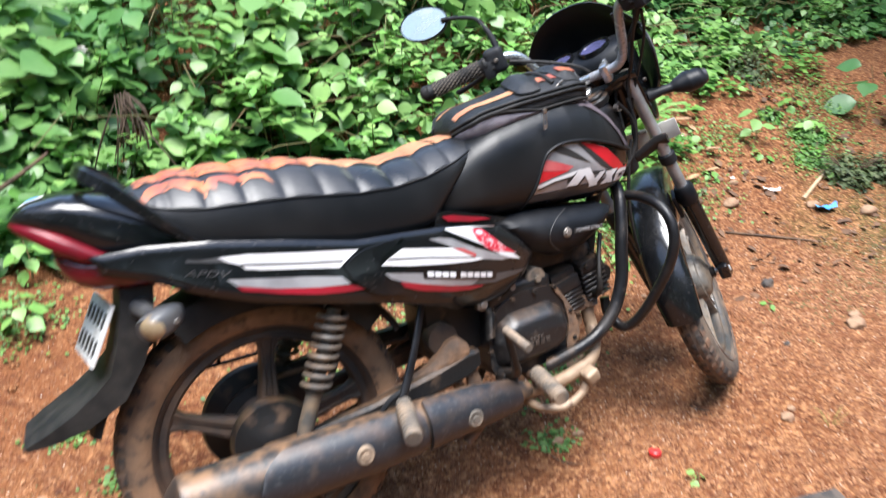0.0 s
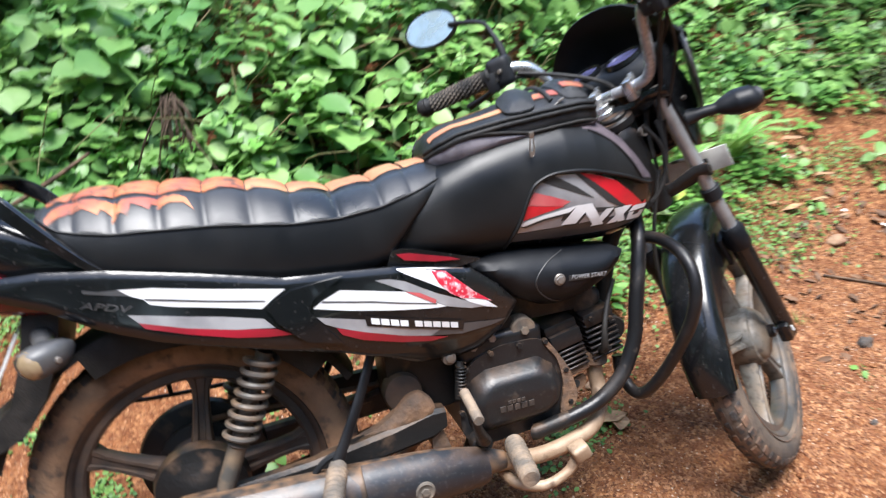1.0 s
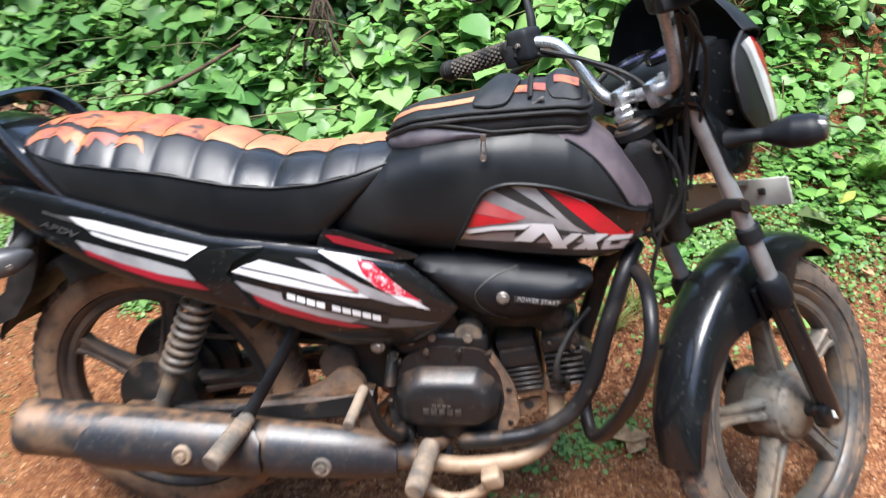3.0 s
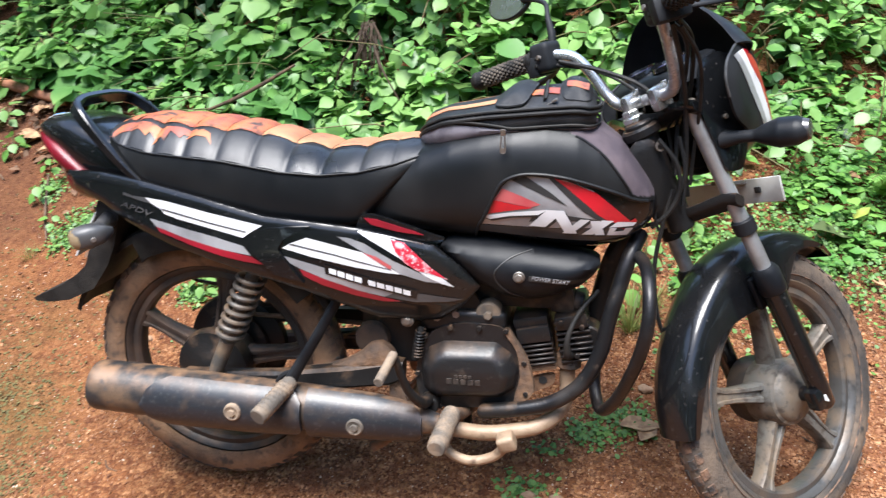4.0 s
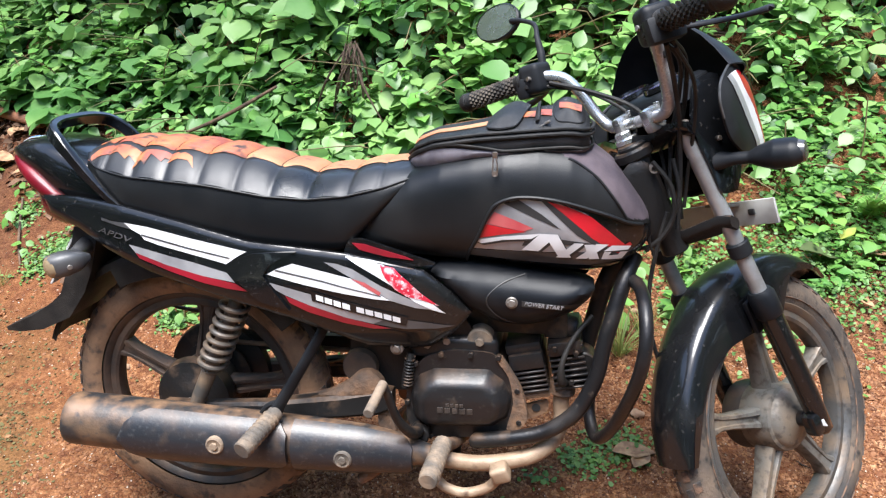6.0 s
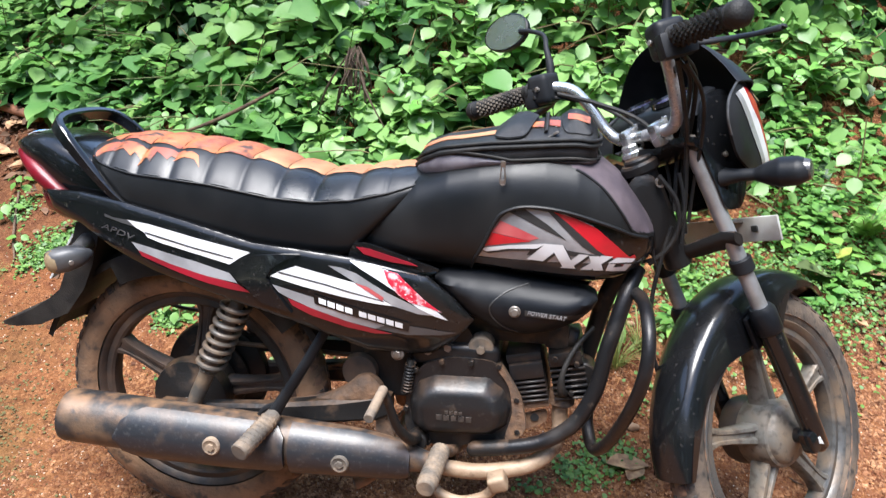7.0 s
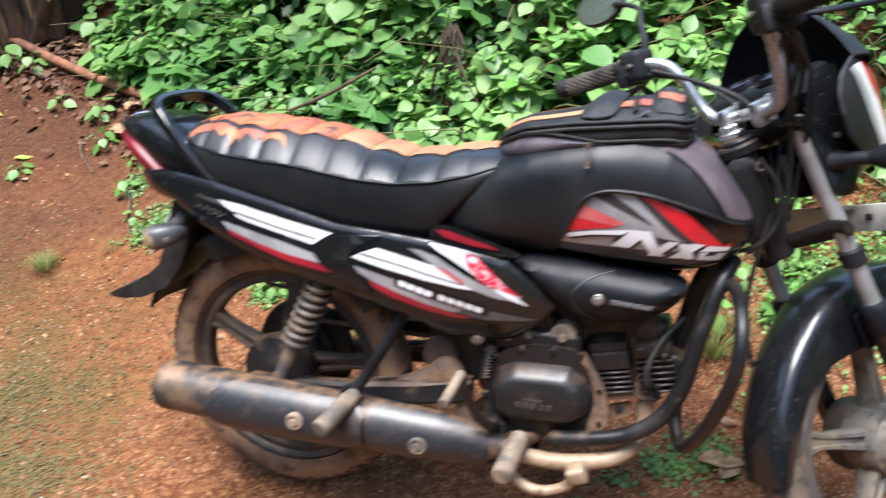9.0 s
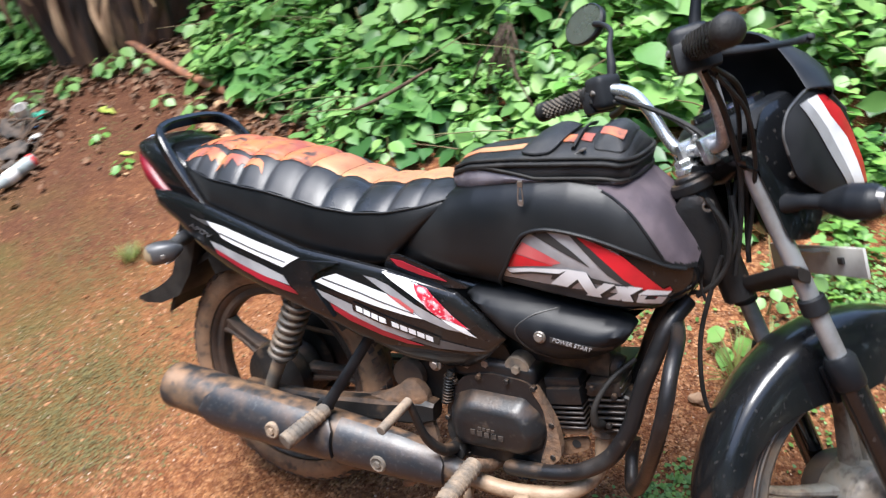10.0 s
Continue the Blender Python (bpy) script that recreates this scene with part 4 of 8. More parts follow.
# front mudguard: a deep arched shell round the tyre, with its stay bracket
bm = bmesh.new()
rings = []
for i in range(49):
    deg = 57 + (189 - 57) * i / 48
    a, f = radians(deg), i / 48
    half = float(np.interp(deg, [58, 66, 80, 100, 120, 150, 175, 189], [0.034, 0.048, 0.055, 0.057, 0.055, 0.0525, 0.0515, 0.045]))
    skirt = float(np.interp(deg, [58, 66, 75, 84, 88, 92, 100, 113, 120, 130, 140, 150, 160, 170, 183, 189], [0.012, 0.02, 0.032, 0.05, 0.085, 0.13, 0.138, 0.135, 0.126, 0.108, 0.086, 0.069, 0.056, 0.048, 0.036, 0.026]))
    crown = float(np.interp(deg, [58, 75, 95, 120, 140, 155, 170, 189], [0.345, 0.347, 0.346, 0.339, 0.332, 0.329, 0.328, 0.326]))
    ring = []
    for y, dr in ((-1.0, -skirt), (-1.02, -skirt * 0.55), (-1.0, -0.026), (-0.94, -0.014), (-0.78, -0.006), (-0.45, -0.001), (0, 0.002), (0.45, -0.001), (0.78, -0.006), (0.94, -0.014), (1.0, -0.026), (1.02, -skirt * 0.55), (1.0, -skirt)):
        r = crown + max(dr, -skirt)
        ring.append(AXLE_F + Vector((r * math.cos(a), y * half, r * math.sin(a))))
    for y, dr in ((0.95, -skirt), (0.92, -0.026), (0.45, -0.006), (0, -0.002), (-0.45, -0.006), (-0.92, -0.026), (-0.95, -skirt)):
        r = crown + max(dr, -skirt)
        ring.append(AXLE_F + Vector((r * math.cos(a), y * half, r * math.sin(a))))
    rings.append(ring)
loft(bm, rings, m=SW)
fender = part("front_mudguard", bm, M_GLOSS, bike, "glossy black plastic front mudguard", angle=50)
for sgn in (-1, 1):
    bm = block(bmesh.new(), (1.155, 0.066 * sgn, 0.525), (0.05, 0.012, 0.07), 0.005, m=SW, turn=(0, -27, 0))
    part("mudguard_bracket", bm, M_PLASTIC, fender)

# handlebar, grips, switches, levers, mirrors
HB = -0.03


def hb(x, y, z):
    return (x, HB + y, z)


bm = tube(bmesh.new(), [hb(0.822, -0.185, 1.03), hb(0.838, -0.165, 1.032), hb(0.868, -0.135, 1.022), hb(0.895, -0.118, 0.99), hb(0.925, -0.098, 0.935), hb(0.937, -0.075, 0.912), hb(0.938, -0.04, 0.908), hb(0.938, 0.0, 0.908)], 0.0115, 16, m=S)
part("handlebar", bm, M_RUSTBAR, bike, "pitted chrome handlebar half")
bm = tube(bmesh.new(), [hb(0.938, 0.0, 0.908), hb(0.938, 0.04, 0.908), hb(0.937, 0.075, 0.912), hb(0.925, 0.098, 0.935), hb(0.895, 0.118, 0.99), hb(0.868, 0.135, 1.022), hb(0.838, 0.165, 1.032), hb(0.822, 0.185, 1.03)], 0.0115, 16, m=S)
part("handlebar", bm, M_CHROME, bike, "bright chrome handlebar half")
for y in (-0.04, 0.04):
    bm = block(bmesh.new(), hb(0.938, y, 0.906), (0.04, 0.022, 0.046), 0.008, m=S, turn=(0, -26, 0))
    cyl(bm, hb(0.952, y, 0.925), hb(0.948, y, 0.938), 0.006, segs=6, m=S)
    part("handlebar_clamp", bm, M_CHROME, bike, "cast alloy handlebar clamp")
for sgn in (-1, 1):
    a, b = Vector(hb(0.815, 0.195, 1.026)), Vector(hb(0.765, 0.345, 1.016))
    if sgn < 0:
        a, b = Vector(hb(0.825, -0.2, 1.026)), Vector(hb(0.79, -0.355, 1.008))
    d = (b - a).normalized()
    prof = [(0.0, 0.02), (0.006, 0.021), (0.01, 0.0175), (0.03, 0.0168), (0.06, 0.0172), (0.09, 0.0168), (0.12, 0.0175), (0.15, 0.0172), (0.157, 0.0205), (0.162, 0.0185)]
    pts, rad = [a + d * s for s, r in prof], [r for s, r in prof]
    grip = part("hand_grip", tube(bmesh.new(), pts, rad, 18, smooth=False, m=S), M_BLACKRUB, bike, "black knurled rubber hand grip")
    bm = bmesh.new()
    for i in range(16):
        for j in range(12):
            an = 2 * math.pi * (j + 0.5 * (i % 2)) / 12
            side = d.orthogonal().normalized()
            up = d.cross(side)
            q = a + d * (0.022 + 0.008 * i) + (math.cos(an) * side + math.sin(an) * up) * 0.0172
            block(bm, q, (0.0045, 0.0045, 0.0045), 0, m=S)
    part("grip_studs", bm, M_GRIP if sgn > 0 else M_BLACKRUB, grip, smooth=False)
    cyl_b = tube(bmesh.new(), [b, b + d * 0.003, b + d * 0.012, b + d * 0.02, b + d * 0.024], [0.017, 0.0205, 0.021, 0.016, 0.008], 18, smooth=False, m=S)
    part("bar_end", cyl_b, M_BLACKRUB, grip)
    q = Vector(hb(0.832, 0.178 * sgn, 1.03))
    bm = block(bmesh.new(), q, (0.056, 0.05, 0.062), 0.014, m=S, turn=(0, -15, 18 * sgn), segments=3)
    block(bm, q + Vector((-0.002, 0.022 * sgn, -0.014)), (0.064, 0.028, 0.044), 0.009, m=S, turn=(0, -15, 18 * sgn))
    sw = part("switch_housing", bm, M_PLASTIC, bike, "black plastic switch housing")
    for dz, dx in ((0.014, -0.021), (-0.004, -0.024), (-0.02, -0.022)):
        part("switch_button", block(bmesh.new(), q + Vector((dx, 0.004 * sgn, dz)), (0.012, 0.016, 0.009), 0.003, m=S), M_BLACKRUB, sw)
    bm = cyl(bmesh.new(), q + Vector((-0.021, -0.012 * sgn, -0.006)), q + Vector((-0.03, -0.012 * sgn, -0.006)), 0.005, segs=12, m=S)
    part("screw", bm, M_STEEL, sw)
    lp = q + Vector((0.03, 0.012 * sgn, -0.006))
    bm = tube(bmesh.new(), [q + Vector((0.012, 0, -0.004)), lp, Vector(hb(0.892, 0.235 * sgn, 1.02)), Vector(hb(0.905, 0.29 * sgn, 1.014)), Vector(hb(0.906, 0.336 * sgn, 1.01)), Vector(hb(0.906, 0.342 * sgn, 1.009))], [0.012, 0.010, 0.007, 0.0065, 0.0085, 0.004], 12, m=S, flat=0.6)
    part("brake_lever" if sgn < 0 else "clutch_lever", bm, M_PLASTIC, bike, "black metal lever")
    # mirror stem
    s0 = Vector(hb(0.842, 0.168 * sgn, 1.05))
    if sgn > 0:
        pts = [s0, s0 + Vector((0.0, 0.002, 0.03)), Vector(hb(0.84, 0.178, 1.115)), Vector(hb(0.85, 0.2, 1.15)), Vector(hb(0.852, 0.25, 1.175)), Vector(hb(0.846, 0.285, 1.185))]
        mirror = part("mirror", tube(bmesh.new(), pts, [0.0085, 0.0085, 0.0055, 0.005, 0.005, 0.006], 12, m=S), M_PLASTIC, bike, "black round rear-view mirror on a bent stem")
        mt = S @ pose(0.838, HB + 0.332, 1.196, 8, 0, 0) @ pose(0, 0, 0, 0, -76, 16)
        bm = bmesh.new()
        prof = [(0.0, 0.0), (0.0, 0.044), (0.003, 0.048), (0.0, 0.051), (-0.01, 0.05), (-0.022, 0.037), (-0.028, 0.018), (-0.03, 0.0)]
        revolve(bm, prof[2:], (0, 0, 0), 40, axis="z", m=mt @ Matrix.Diagonal((0.88, 1.28, 1, 1)))
        part("mirror_shell", bm, M_PLASTIC, mirror)
        bm = bmesh.new()
        revolve(bm, [(0.0012, 0.0), (0.0012, 0.048)], (0, 0, 0), 40, axis="z", m=mt @ Matrix.Diagonal((0.88, 1.28, 1, 1)))
        part("mirror_glass", bm, M_MIRROR, mirror, "hazy mirror glass")
    else:
        part("mirror_stem", tube(bmesh.new(), [s0 + Vector((0, 0, -0.012)), s0 + Vector((0, 0, 0.03)), s0 + Vector((0.0, -0.008, 0.1))], [0.009, 0.0085, 0.0055], 12, m=S), M_PLASTIC, bike, "bare black mirror stem")
bm = block(bmesh.new(), hb(0.886, -0.122, 1.005), (0.03, 0.026, 0.008), 0.002, m=S, turn=(0, 62, 0))
part("cable_tie", bm, M_BLACKRUB, bike)

# control cables
for pts, r in (([hb(0.85, -0.17, 1.01), hb(0.905, -0.15, 0.985), hb(0.95, -0.10, 0.945), hb(0.985, -0.035, 0.87), hb(0.985, -0.02, 0.76)], 0.0042),
               ([hb(0.86, -0.185, 1.005), hb(0.92, -0.15, 0.985), hb(0.98, -0.08, 0.93), hb(1.01, -0.02, 0.84), hb(1.03, 0.0, 0.72)], 0.0045),
               ([hb(0.855, -0.175, 1.0), hb(0.905, -0.135, 0.955), hb(0.945, -0.10, 0.90), hb(0.972, -0.07, 0.86), hb(0.985, -0.05, 0.79), hb(0.99, -0.03, 0.70)], 0.0048),
               ([hb(0.87, -0.18, 0.995), hb(0.93, -0.155, 0.95), hb(0.972, -0.11, 0.89), hb(1.0, -0.06, 0.82), hb(1.01, -0.03, 0.74)], 0.0036),
               ([hb(0.84, 0.16, 1.01), hb(0.905, 0.10, 0.985), hb(0.955, 0.04, 0.93), hb(0.985, 0.0, 0.86), hb(1.0, 0.0, 0.75)], 0.0036),
               ([hb(0.845, 0.15, 1.015), hb(0.89, 0.085, 0.985), hb(0.935, 0.02, 0.945), hb(0.97, -0.01, 0.9)], 0.0045)):
    part("control_cable", tube(bmesh.new(), pts, r, 8, m=S), M_BLACKRUB, bike, "black sheathed control cable")
bm = tube(bmesh.new(), [(1.0, -0.05, 0.75), (0.986, -0.05, 0.677), (0.977, -0.05, 0.596), (0.985, -0.05, 0.513), (1.002, -0.045, 0.453), (1.04, -0.02, 0.37), (1.10, 0.02, 0.33)], 0.0042, 8)
part("brake_cable", bm, M_BLACKRUB, bike)

# headlamp cowl with visor, side strips, dials and flank lamps
cowl_mid = [(1.085, 0.765), (1.10, 0.765), (1.165, 0.79), (1.195, 0.835), (1.185, 0.885), (1.15, 0.94), (1.11, 0.985), (1.06, 1.0), (1.01, 0.985), (0.985, 0.955), (0.995, 0.92), (1.04, 0.89), (1.06, 0.83)]
bm = bmesh.new()
rings = []
for y, k in ((-0.116, 0.42), (-0.11, 0.58), (-0.096, 0.74), (-0.07, 0.88), (-0.035, 0.975), (0, 1.0), (0.035, 0.975), (0.07, 0.88), (0.096, 0.74), (0.11, 0.58), (0.116, 0.42)):
    rings.append([(1.11 + (x - 1.11) * k, y, 0.885 + (z - 0.885) * k) for x, z in rounded(cowl_mid, 2)])
loft(bm, rings, m=S)
cowl = part("headlamp_cowl", bm, M_GLOSS, bike, "black headlamp cowl with visor and side strips")
for sgn in (-1, 1):
    cheek = rounded([(0.99, 0.965), (0.981, 0.895), (0.992, 0.86), (1.02, 0.812), (1.046, 0.758), (1.085, 0.763), (1.1, 0.80), (1.1, 0.86), (1.085, 0.94), (1.06, 0.985), (1.03, 0.985)], 3)
    bm = sheet(bmesh.new(), cheek, lambda u, v: (u, sgn * (0.122 + 0.005 * min(1.0, edge_distance(cheek, u, v) / 0.02)), v), 0.012, 0.005, (0, -sgn, 0))
    bm.transform(S)
    side_wall = part("cowl_cheek", bm, M_GLOSS, cowl)
    part("screw", cyl(bmesh.new(), (1.041, sgn * 0.126, 0.862), (1.041, sgn * 0.1315, 0.862), 0.005, segs=12, m=S), M_STEEL, side_wall)
# visor: a thin curved screen rising above the dials
bm = bmesh.new()
rings = []
for i in range(15):
    u = -1 + 2 * i / 14
    y = 0.168 * u
    base = Vector((1.07 + 0.095 * (1 - u * u), y * 0.9, 0.965 + 0.02 * (1 - u * u)))
    tip = Vector((1.04 - 0.03 * (1 - abs(u) ** 2.2), y, 1.108 - 0.118 * abs(u) ** 2.5))
    col = []
    for k in range(7):
        f = k / 6
        q = base.lerp(tip, f) + Vector((0.032 * math.sin(math.pi * f), 0, 0.016 * math.sin(math.pi * f)))
        col.append(q)
    rings.append(col + [q + Vector((-0.004, 0, -0.003)) for q in col[::-1]])
loft(bm, rings, m=S)
part("visor", bm, M_PLASTIC, cowl, "smoked black visor")
for sgn in (-1, 1):
    blade = [(1.047, 0.992), (1.09, 0.988), (1.13, 0.967), (1.153, 0.927), (1.179, 0.886), (1.19, 0.851), (1.166, 0.838), (1.085, 0.832), (1.027, 0.852), (1.004, 0.887), (0.991, 0.915), (0.995, 0.944), (1.012, 0.966)]

    def blade_at(u, v, sgn=sgn, lift=0.0):
        return (u, sgn * (0.174 + lift - 0.41 * (u - 1.0) + 0.007 * (1 - (1 - min(1.0, edge_distance(blade, u, v) / 0.035)) ** 2)), v)
    bm = sheet(bmesh.new(), rounded(blade, 3), blade_at, 0.012, 0.006, (0, sgn, 0))
    bm.transform(S)
    strip = part("cowl_blade", bm, M_PLASTIC, cowl, "black blade of the cowl with white and red strips")
    rim = spline([(u, v) + (0.0,) for u, v in blade[9:] + blade[:3]], 4)
    part("blade_rim", tube(bmesh.new(), [(q.x, sgn * (0.1795 - 0.41 * (q.x - 1.0)), q.y) for q in rim], 0.0022, 6, smooth=False, m=S), M_LAMPGREY, strip, "pale worn rim of the blade")
    for poly, mat, nm in (([(1.035, 0.971), (1.058, 0.981), (1.084, 0.954), (1.127, 0.923), (1.154, 0.889), (1.177, 0.854), (1.154, 0.848), (1.116, 0.893), (1.079, 0.934), (1.05, 0.958)], M_WHITE, "white_strip"),
                          ([(1.02, 0.962), (1.035, 0.971), (1.05, 0.958), (1.079, 0.934), (1.116, 0.893), (1.154, 0.848), (1.138, 0.846), (1.098, 0.885), (1.06, 0.925)], M_SILVER, "silver_strip"),
                          ([(1.058, 0.981), (1.076, 0.984), (1.111, 0.966), (1.144, 0.934), (1.171, 0.894), (1.186, 0.857), (1.177, 0.854), (1.154, 0.889), (1.127, 0.923), (1.084, 0.954)], M_RED, "red_strip")):
        bm = sheet(bmesh.new(), poly, lambda u, v: blade_at(u, v, lift=0.0068), 0.012, 0.0006 if mat is M_WHITE else 0.0009, (0, sgn, 0))
        bm.transform(S)
        part(nm, bm, mat, strip)
    # flank lamp on its stalk
    bm = tube(bmesh.new(), [(1.04, 0.12 * sgn, 0.82), (1.05, 0.15 * sgn, 0.82), (1.062, 0.175 * sgn, 0.819), (1.07, 0.19 * sgn, 0.819), (1.083, 0.212 * sgn, 0.819), (1.097, 0.238 * sgn, 0.819), (1.106, 0.252 * sgn, 0.819)],
              [0.02, 0.013, 0.0125, 0.021, 0.0305, 0.029, 0.02], 20, m=S, flat=0.85)
    lamp = part("front_indicator", bm, M_PLASTIC, bike, "black indicator lamp with smoked lens")
    bm = tube(bmesh.new(), [(1.103, 0.247 * sgn, 0.819), (1.108, 0.256 * sgn, 0.819), (1.109, 0.258 * sgn, 0.819)], [0.0215, 0.018, 0.010], 18, smooth=False, m=S)
    part("indicator_lens", bm, M_SMOKE, lamp)
    part("screw", cyl(bmesh.new(), (1.074, 0.228 * sgn, 0.817), (1.069, 0.227 * sgn, 0.817), 0.006, segs=12, m=S), M_STEEL, lamp)
bm = bmesh.new()
rings = []
for x, hw, z0, z1 in ((0.952, 0.06, 0.925, 0.94), (0.965, 0.105, 0.925, 0.955), (1.0, 0.122, 0.94, 0.978), (1.04, 0.118, 0.96, 0.997), (1.06, 0.10, 0.965, 1.0)):
    rings.append([(x, -hw, z0), (x - 0.003, -hw * 0.95, z1 - 0.006), (x - 0.004, -hw * 0.8, z1), (x - 0.004, hw * 0.8, z1), (x - 0.003, hw * 0.95, z1 - 0.006), (x, hw, z0)])
loft(bm, rings, m=S)
dials = part("instrument_panel", bm, M_PLASTIC, bike, "black instrument panel with two round dials")
for y, r in ((-0.045, 0.04), (0.05, 0.036)):
    mt = S @ pose(0.998, y, 0.978, 0, -28, 0)
    bm = revolve(bmesh.new(), [(0.0, r + 0.004), (0.009, r + 0.002), (0.009, r - 0.003), (0.002, r - 0.005)], (0, 0, 0), 32, axis="z", m=mt)
    ring = part("dial_rim", bm, M_GLOSS, dials)
    part("dial_face", revolve(bmesh.new(), [(0.0045, 0.0), (0.0045, r - 0.003)], (0, 0, 0), 32, axis="z", m=mt), M_DIAL, ring, "blue-tinted dial face")
bm = revolve(bmesh.new(), [(0.0, 0.075), (0.012, 0.07), (0.02, 0.05), (0.024, 0.0)], (1.165, 0, 0.86), 32, axis="x", m=S)
part("headlamp_glass", bm, M_PET, cowl, "clear round headlamp glass")
# a registration plate held edge-on below the cowl
bm = block(bmesh.new(), (1.165, -0.01, 0.725), (0.006, 0.26, 0.05), 0.002, m=S, turn=(0, -14, 0))
plate = part("front_plate", bm, M_PLATEBACK, bike, "grey metal front number plate seen from behind")
bm = block(bmesh.new(), (1.12, -0.05, 0.742), (0.075, 0.02, 0.006), 0.002, m=S)
part("plate_bracket", bm, M_STEEL, plate)
bm = block(bmesh.new(), (1.16, -0.085, 0.726), (0.006, 0.015, 0.013), 0.003, m=S, turn=(0, -14, 0))
part("plate_hole_rim", bm, M_INK, plate)

# ---- tank, cover and bag
TX = [0.40, 0.46, 0.52, 0.58, 0.64, 0.70, 0.76, 0.82, 0.86, 0.90, 0.93, 0.955, 0.972]
TB = [0.668, 0.664, 0.66, 0.656, 0.65, 0.644, 0.638, 0.632, 0.632, 0.64, 0.655, 0.675, 0.70]
TT = [0.745, 0.79, 0.83, 0.856, 0.872, 0.884, 0.89, 0.882, 0.865, 0.835, 0.80, 0.765, 0.735]
TW = [0.10, 0.112, 0.122, 0.129, 0.134, 0.138, 0.139, 0.136, 0.13, 0.119, 0.105, 0.088, 0.06]


def tank_ring(x, grow, n=56):
    zb, zt, w = np.interp(x, TX, TB) - grow, np.interp(x, TX, TT) + grow, np.interp(x, TX, TW) + grow
    out = []
    for k in range(n):
        a = 2 * math.pi * k / n
        c, s = math.cos(a), math.sin(a)
        out.append((x, w * math.copysign(abs(c) ** (2 / 3.0), c), (zb + zt) / 2 + (zt - zb) / 2 * math.copysign(abs(s) ** (2 / 3.0), s)))
    return out


def tank_side(x, z, grow=0.0):
    zb, zt, w = np.interp(x, TX, TB) - grow, np.interp(x, TX, TT) + grow, np.interp(x, TX, TW) + grow
    s = min(1.0, abs((z - zb) / (zt - zb) * 2 - 1))
    return w * (1 - s ** 3.0) ** (1 / 3.0)


xs = np.linspace(0.40, 0.972, 48)
tank = part("fuel_tank", loft(bmesh.new(), [tank_ring(x, 0.0) for x in xs]), M_GLOSS, bike, "glossy black fuel tank with red and silver stickers")
WINDOW = [(0.628, 0.60), (0.628, 0.658), (0.637, 0.684), (0.652, 0.712), (0.675, 0.762), (0.693, 0.782), (0.733, 0.793), (0.80, 0.787), (0.88, 0.763), (0.925, 0.744), (0.962, 0.735), (1.02, 0.72), (1.02, 0.60)]
PATCH = [(0.805, 0.865), (0.835, 0.85), (0.868, 0.825), (0.9, 0.786), (0.922, 0.752), (1.0, 0.735), (1.0, 1.0), (0.805, 1.0)]
xs = np.linspace(0.402, 0.966, 150)
skins = {"tank_cover": bmesh.new(), "cover_front": bmesh.new()}
verts = {}
for i, x in enumerate(xs):
    for k, q in enumerate(tank_ring(x, 0.006, 120)):
        verts[i, k] = q
made = {n: {} for n in skins}
for i in range(len(xs) - 1):
    for k in range(120):
        ids = [(i, k), (i, (k + 1) % 120), (i + 1, (k + 1) % 120), (i + 1, k)]
        mx, my, mz = (sum(verts[j][c] for j in ids) / 4 for c in range(3))
        if inside(WINDOW, mx, mz):
            continue
        n = "cover_front" if inside(PATCH, mx, mz) else "tank_cover"
        bmx = skins[n]
        for j in ids:
            if j not in made[n]:
                made[n][j] = bmx.verts.new(verts[j])
        bmx.faces.new([made[n][j] for j in ids])
cover = part("tank_cover", skins["tank_cover"], M_VINYL, tank, "black leatherette tank cover")
part("cover_front", skins["cover_front"], M_PURPLE, cover, "faded purple-grey cover front")
for sgn in (-1, 1):
    hem = [(0.628, 0.66), (0.637, 0.684), (0.652, 0.712), (0.675, 0.762), (0.693, 0.782), (0.733, 0.793), (0.80, 0.787), (0.88, 0.763), (0.925, 0.744), (0.952, 0.737)]
    part("hem", tube(bmesh.new(), [(x, sgn * (tank_side(x, z, 0.006) + 0.001), z) for x, z in hem], 0.0036, 8), M_VINYL, cover)
    seam = [(0.815, 0.86), (0.835, 0.85), (0.868, 0.825), (0.9, 0.786), (0.922, 0.752)]
    part("seam", tube(bmesh.new(), [(x, sgn * (tank_side(x, z, 0.006) + 0.0005), z) for x, z in seam], 0.0026, 8), M_VINYL, cover)


def tank_sticker(name, poly, mat, lift, parent=tank):
    bm = sheet(bmesh.new(), poly, lambda u, v: (u, -tank_side(u, v, lift), v), 0.018)
    return part(name, bm, mat, parent)


tank_sticker("silver_sticker", [(0.634, 0.69), (0.655, 0.72), (0.684, 0.768), (0.70, 0.783), (0.735, 0.789), (0.80, 0.782), (0.85, 0.763), (0.915, 0.70), (0.895, 0.69), (0.76, 0.688)], M_SILVER, 0.0010)
tank_sticker("graphite_sticker", [(0.632, 0.688), (0.76, 0.687), (0.90, 0.689), (0.93, 0.684), (0.915, 0.668), (0.86, 0.66), (0.74, 0.664), (0.632, 0.672)], M_DGREY, 0.0010)
tank_sticker("red_sticker", [(0.65, 0.711), (0.668, 0.741), (0.704, 0.734), (0.743, 0.728), (0.692, 0.72)], M_RED, 0.0016)
tank_sticker("faded_sticker", [(0.684, 0.764), (0.721, 0.75), (0.756, 0.735), (0.738, 0.729), (0.704, 0.735), (0.669, 0.742)], M_PINK, 0.0016)
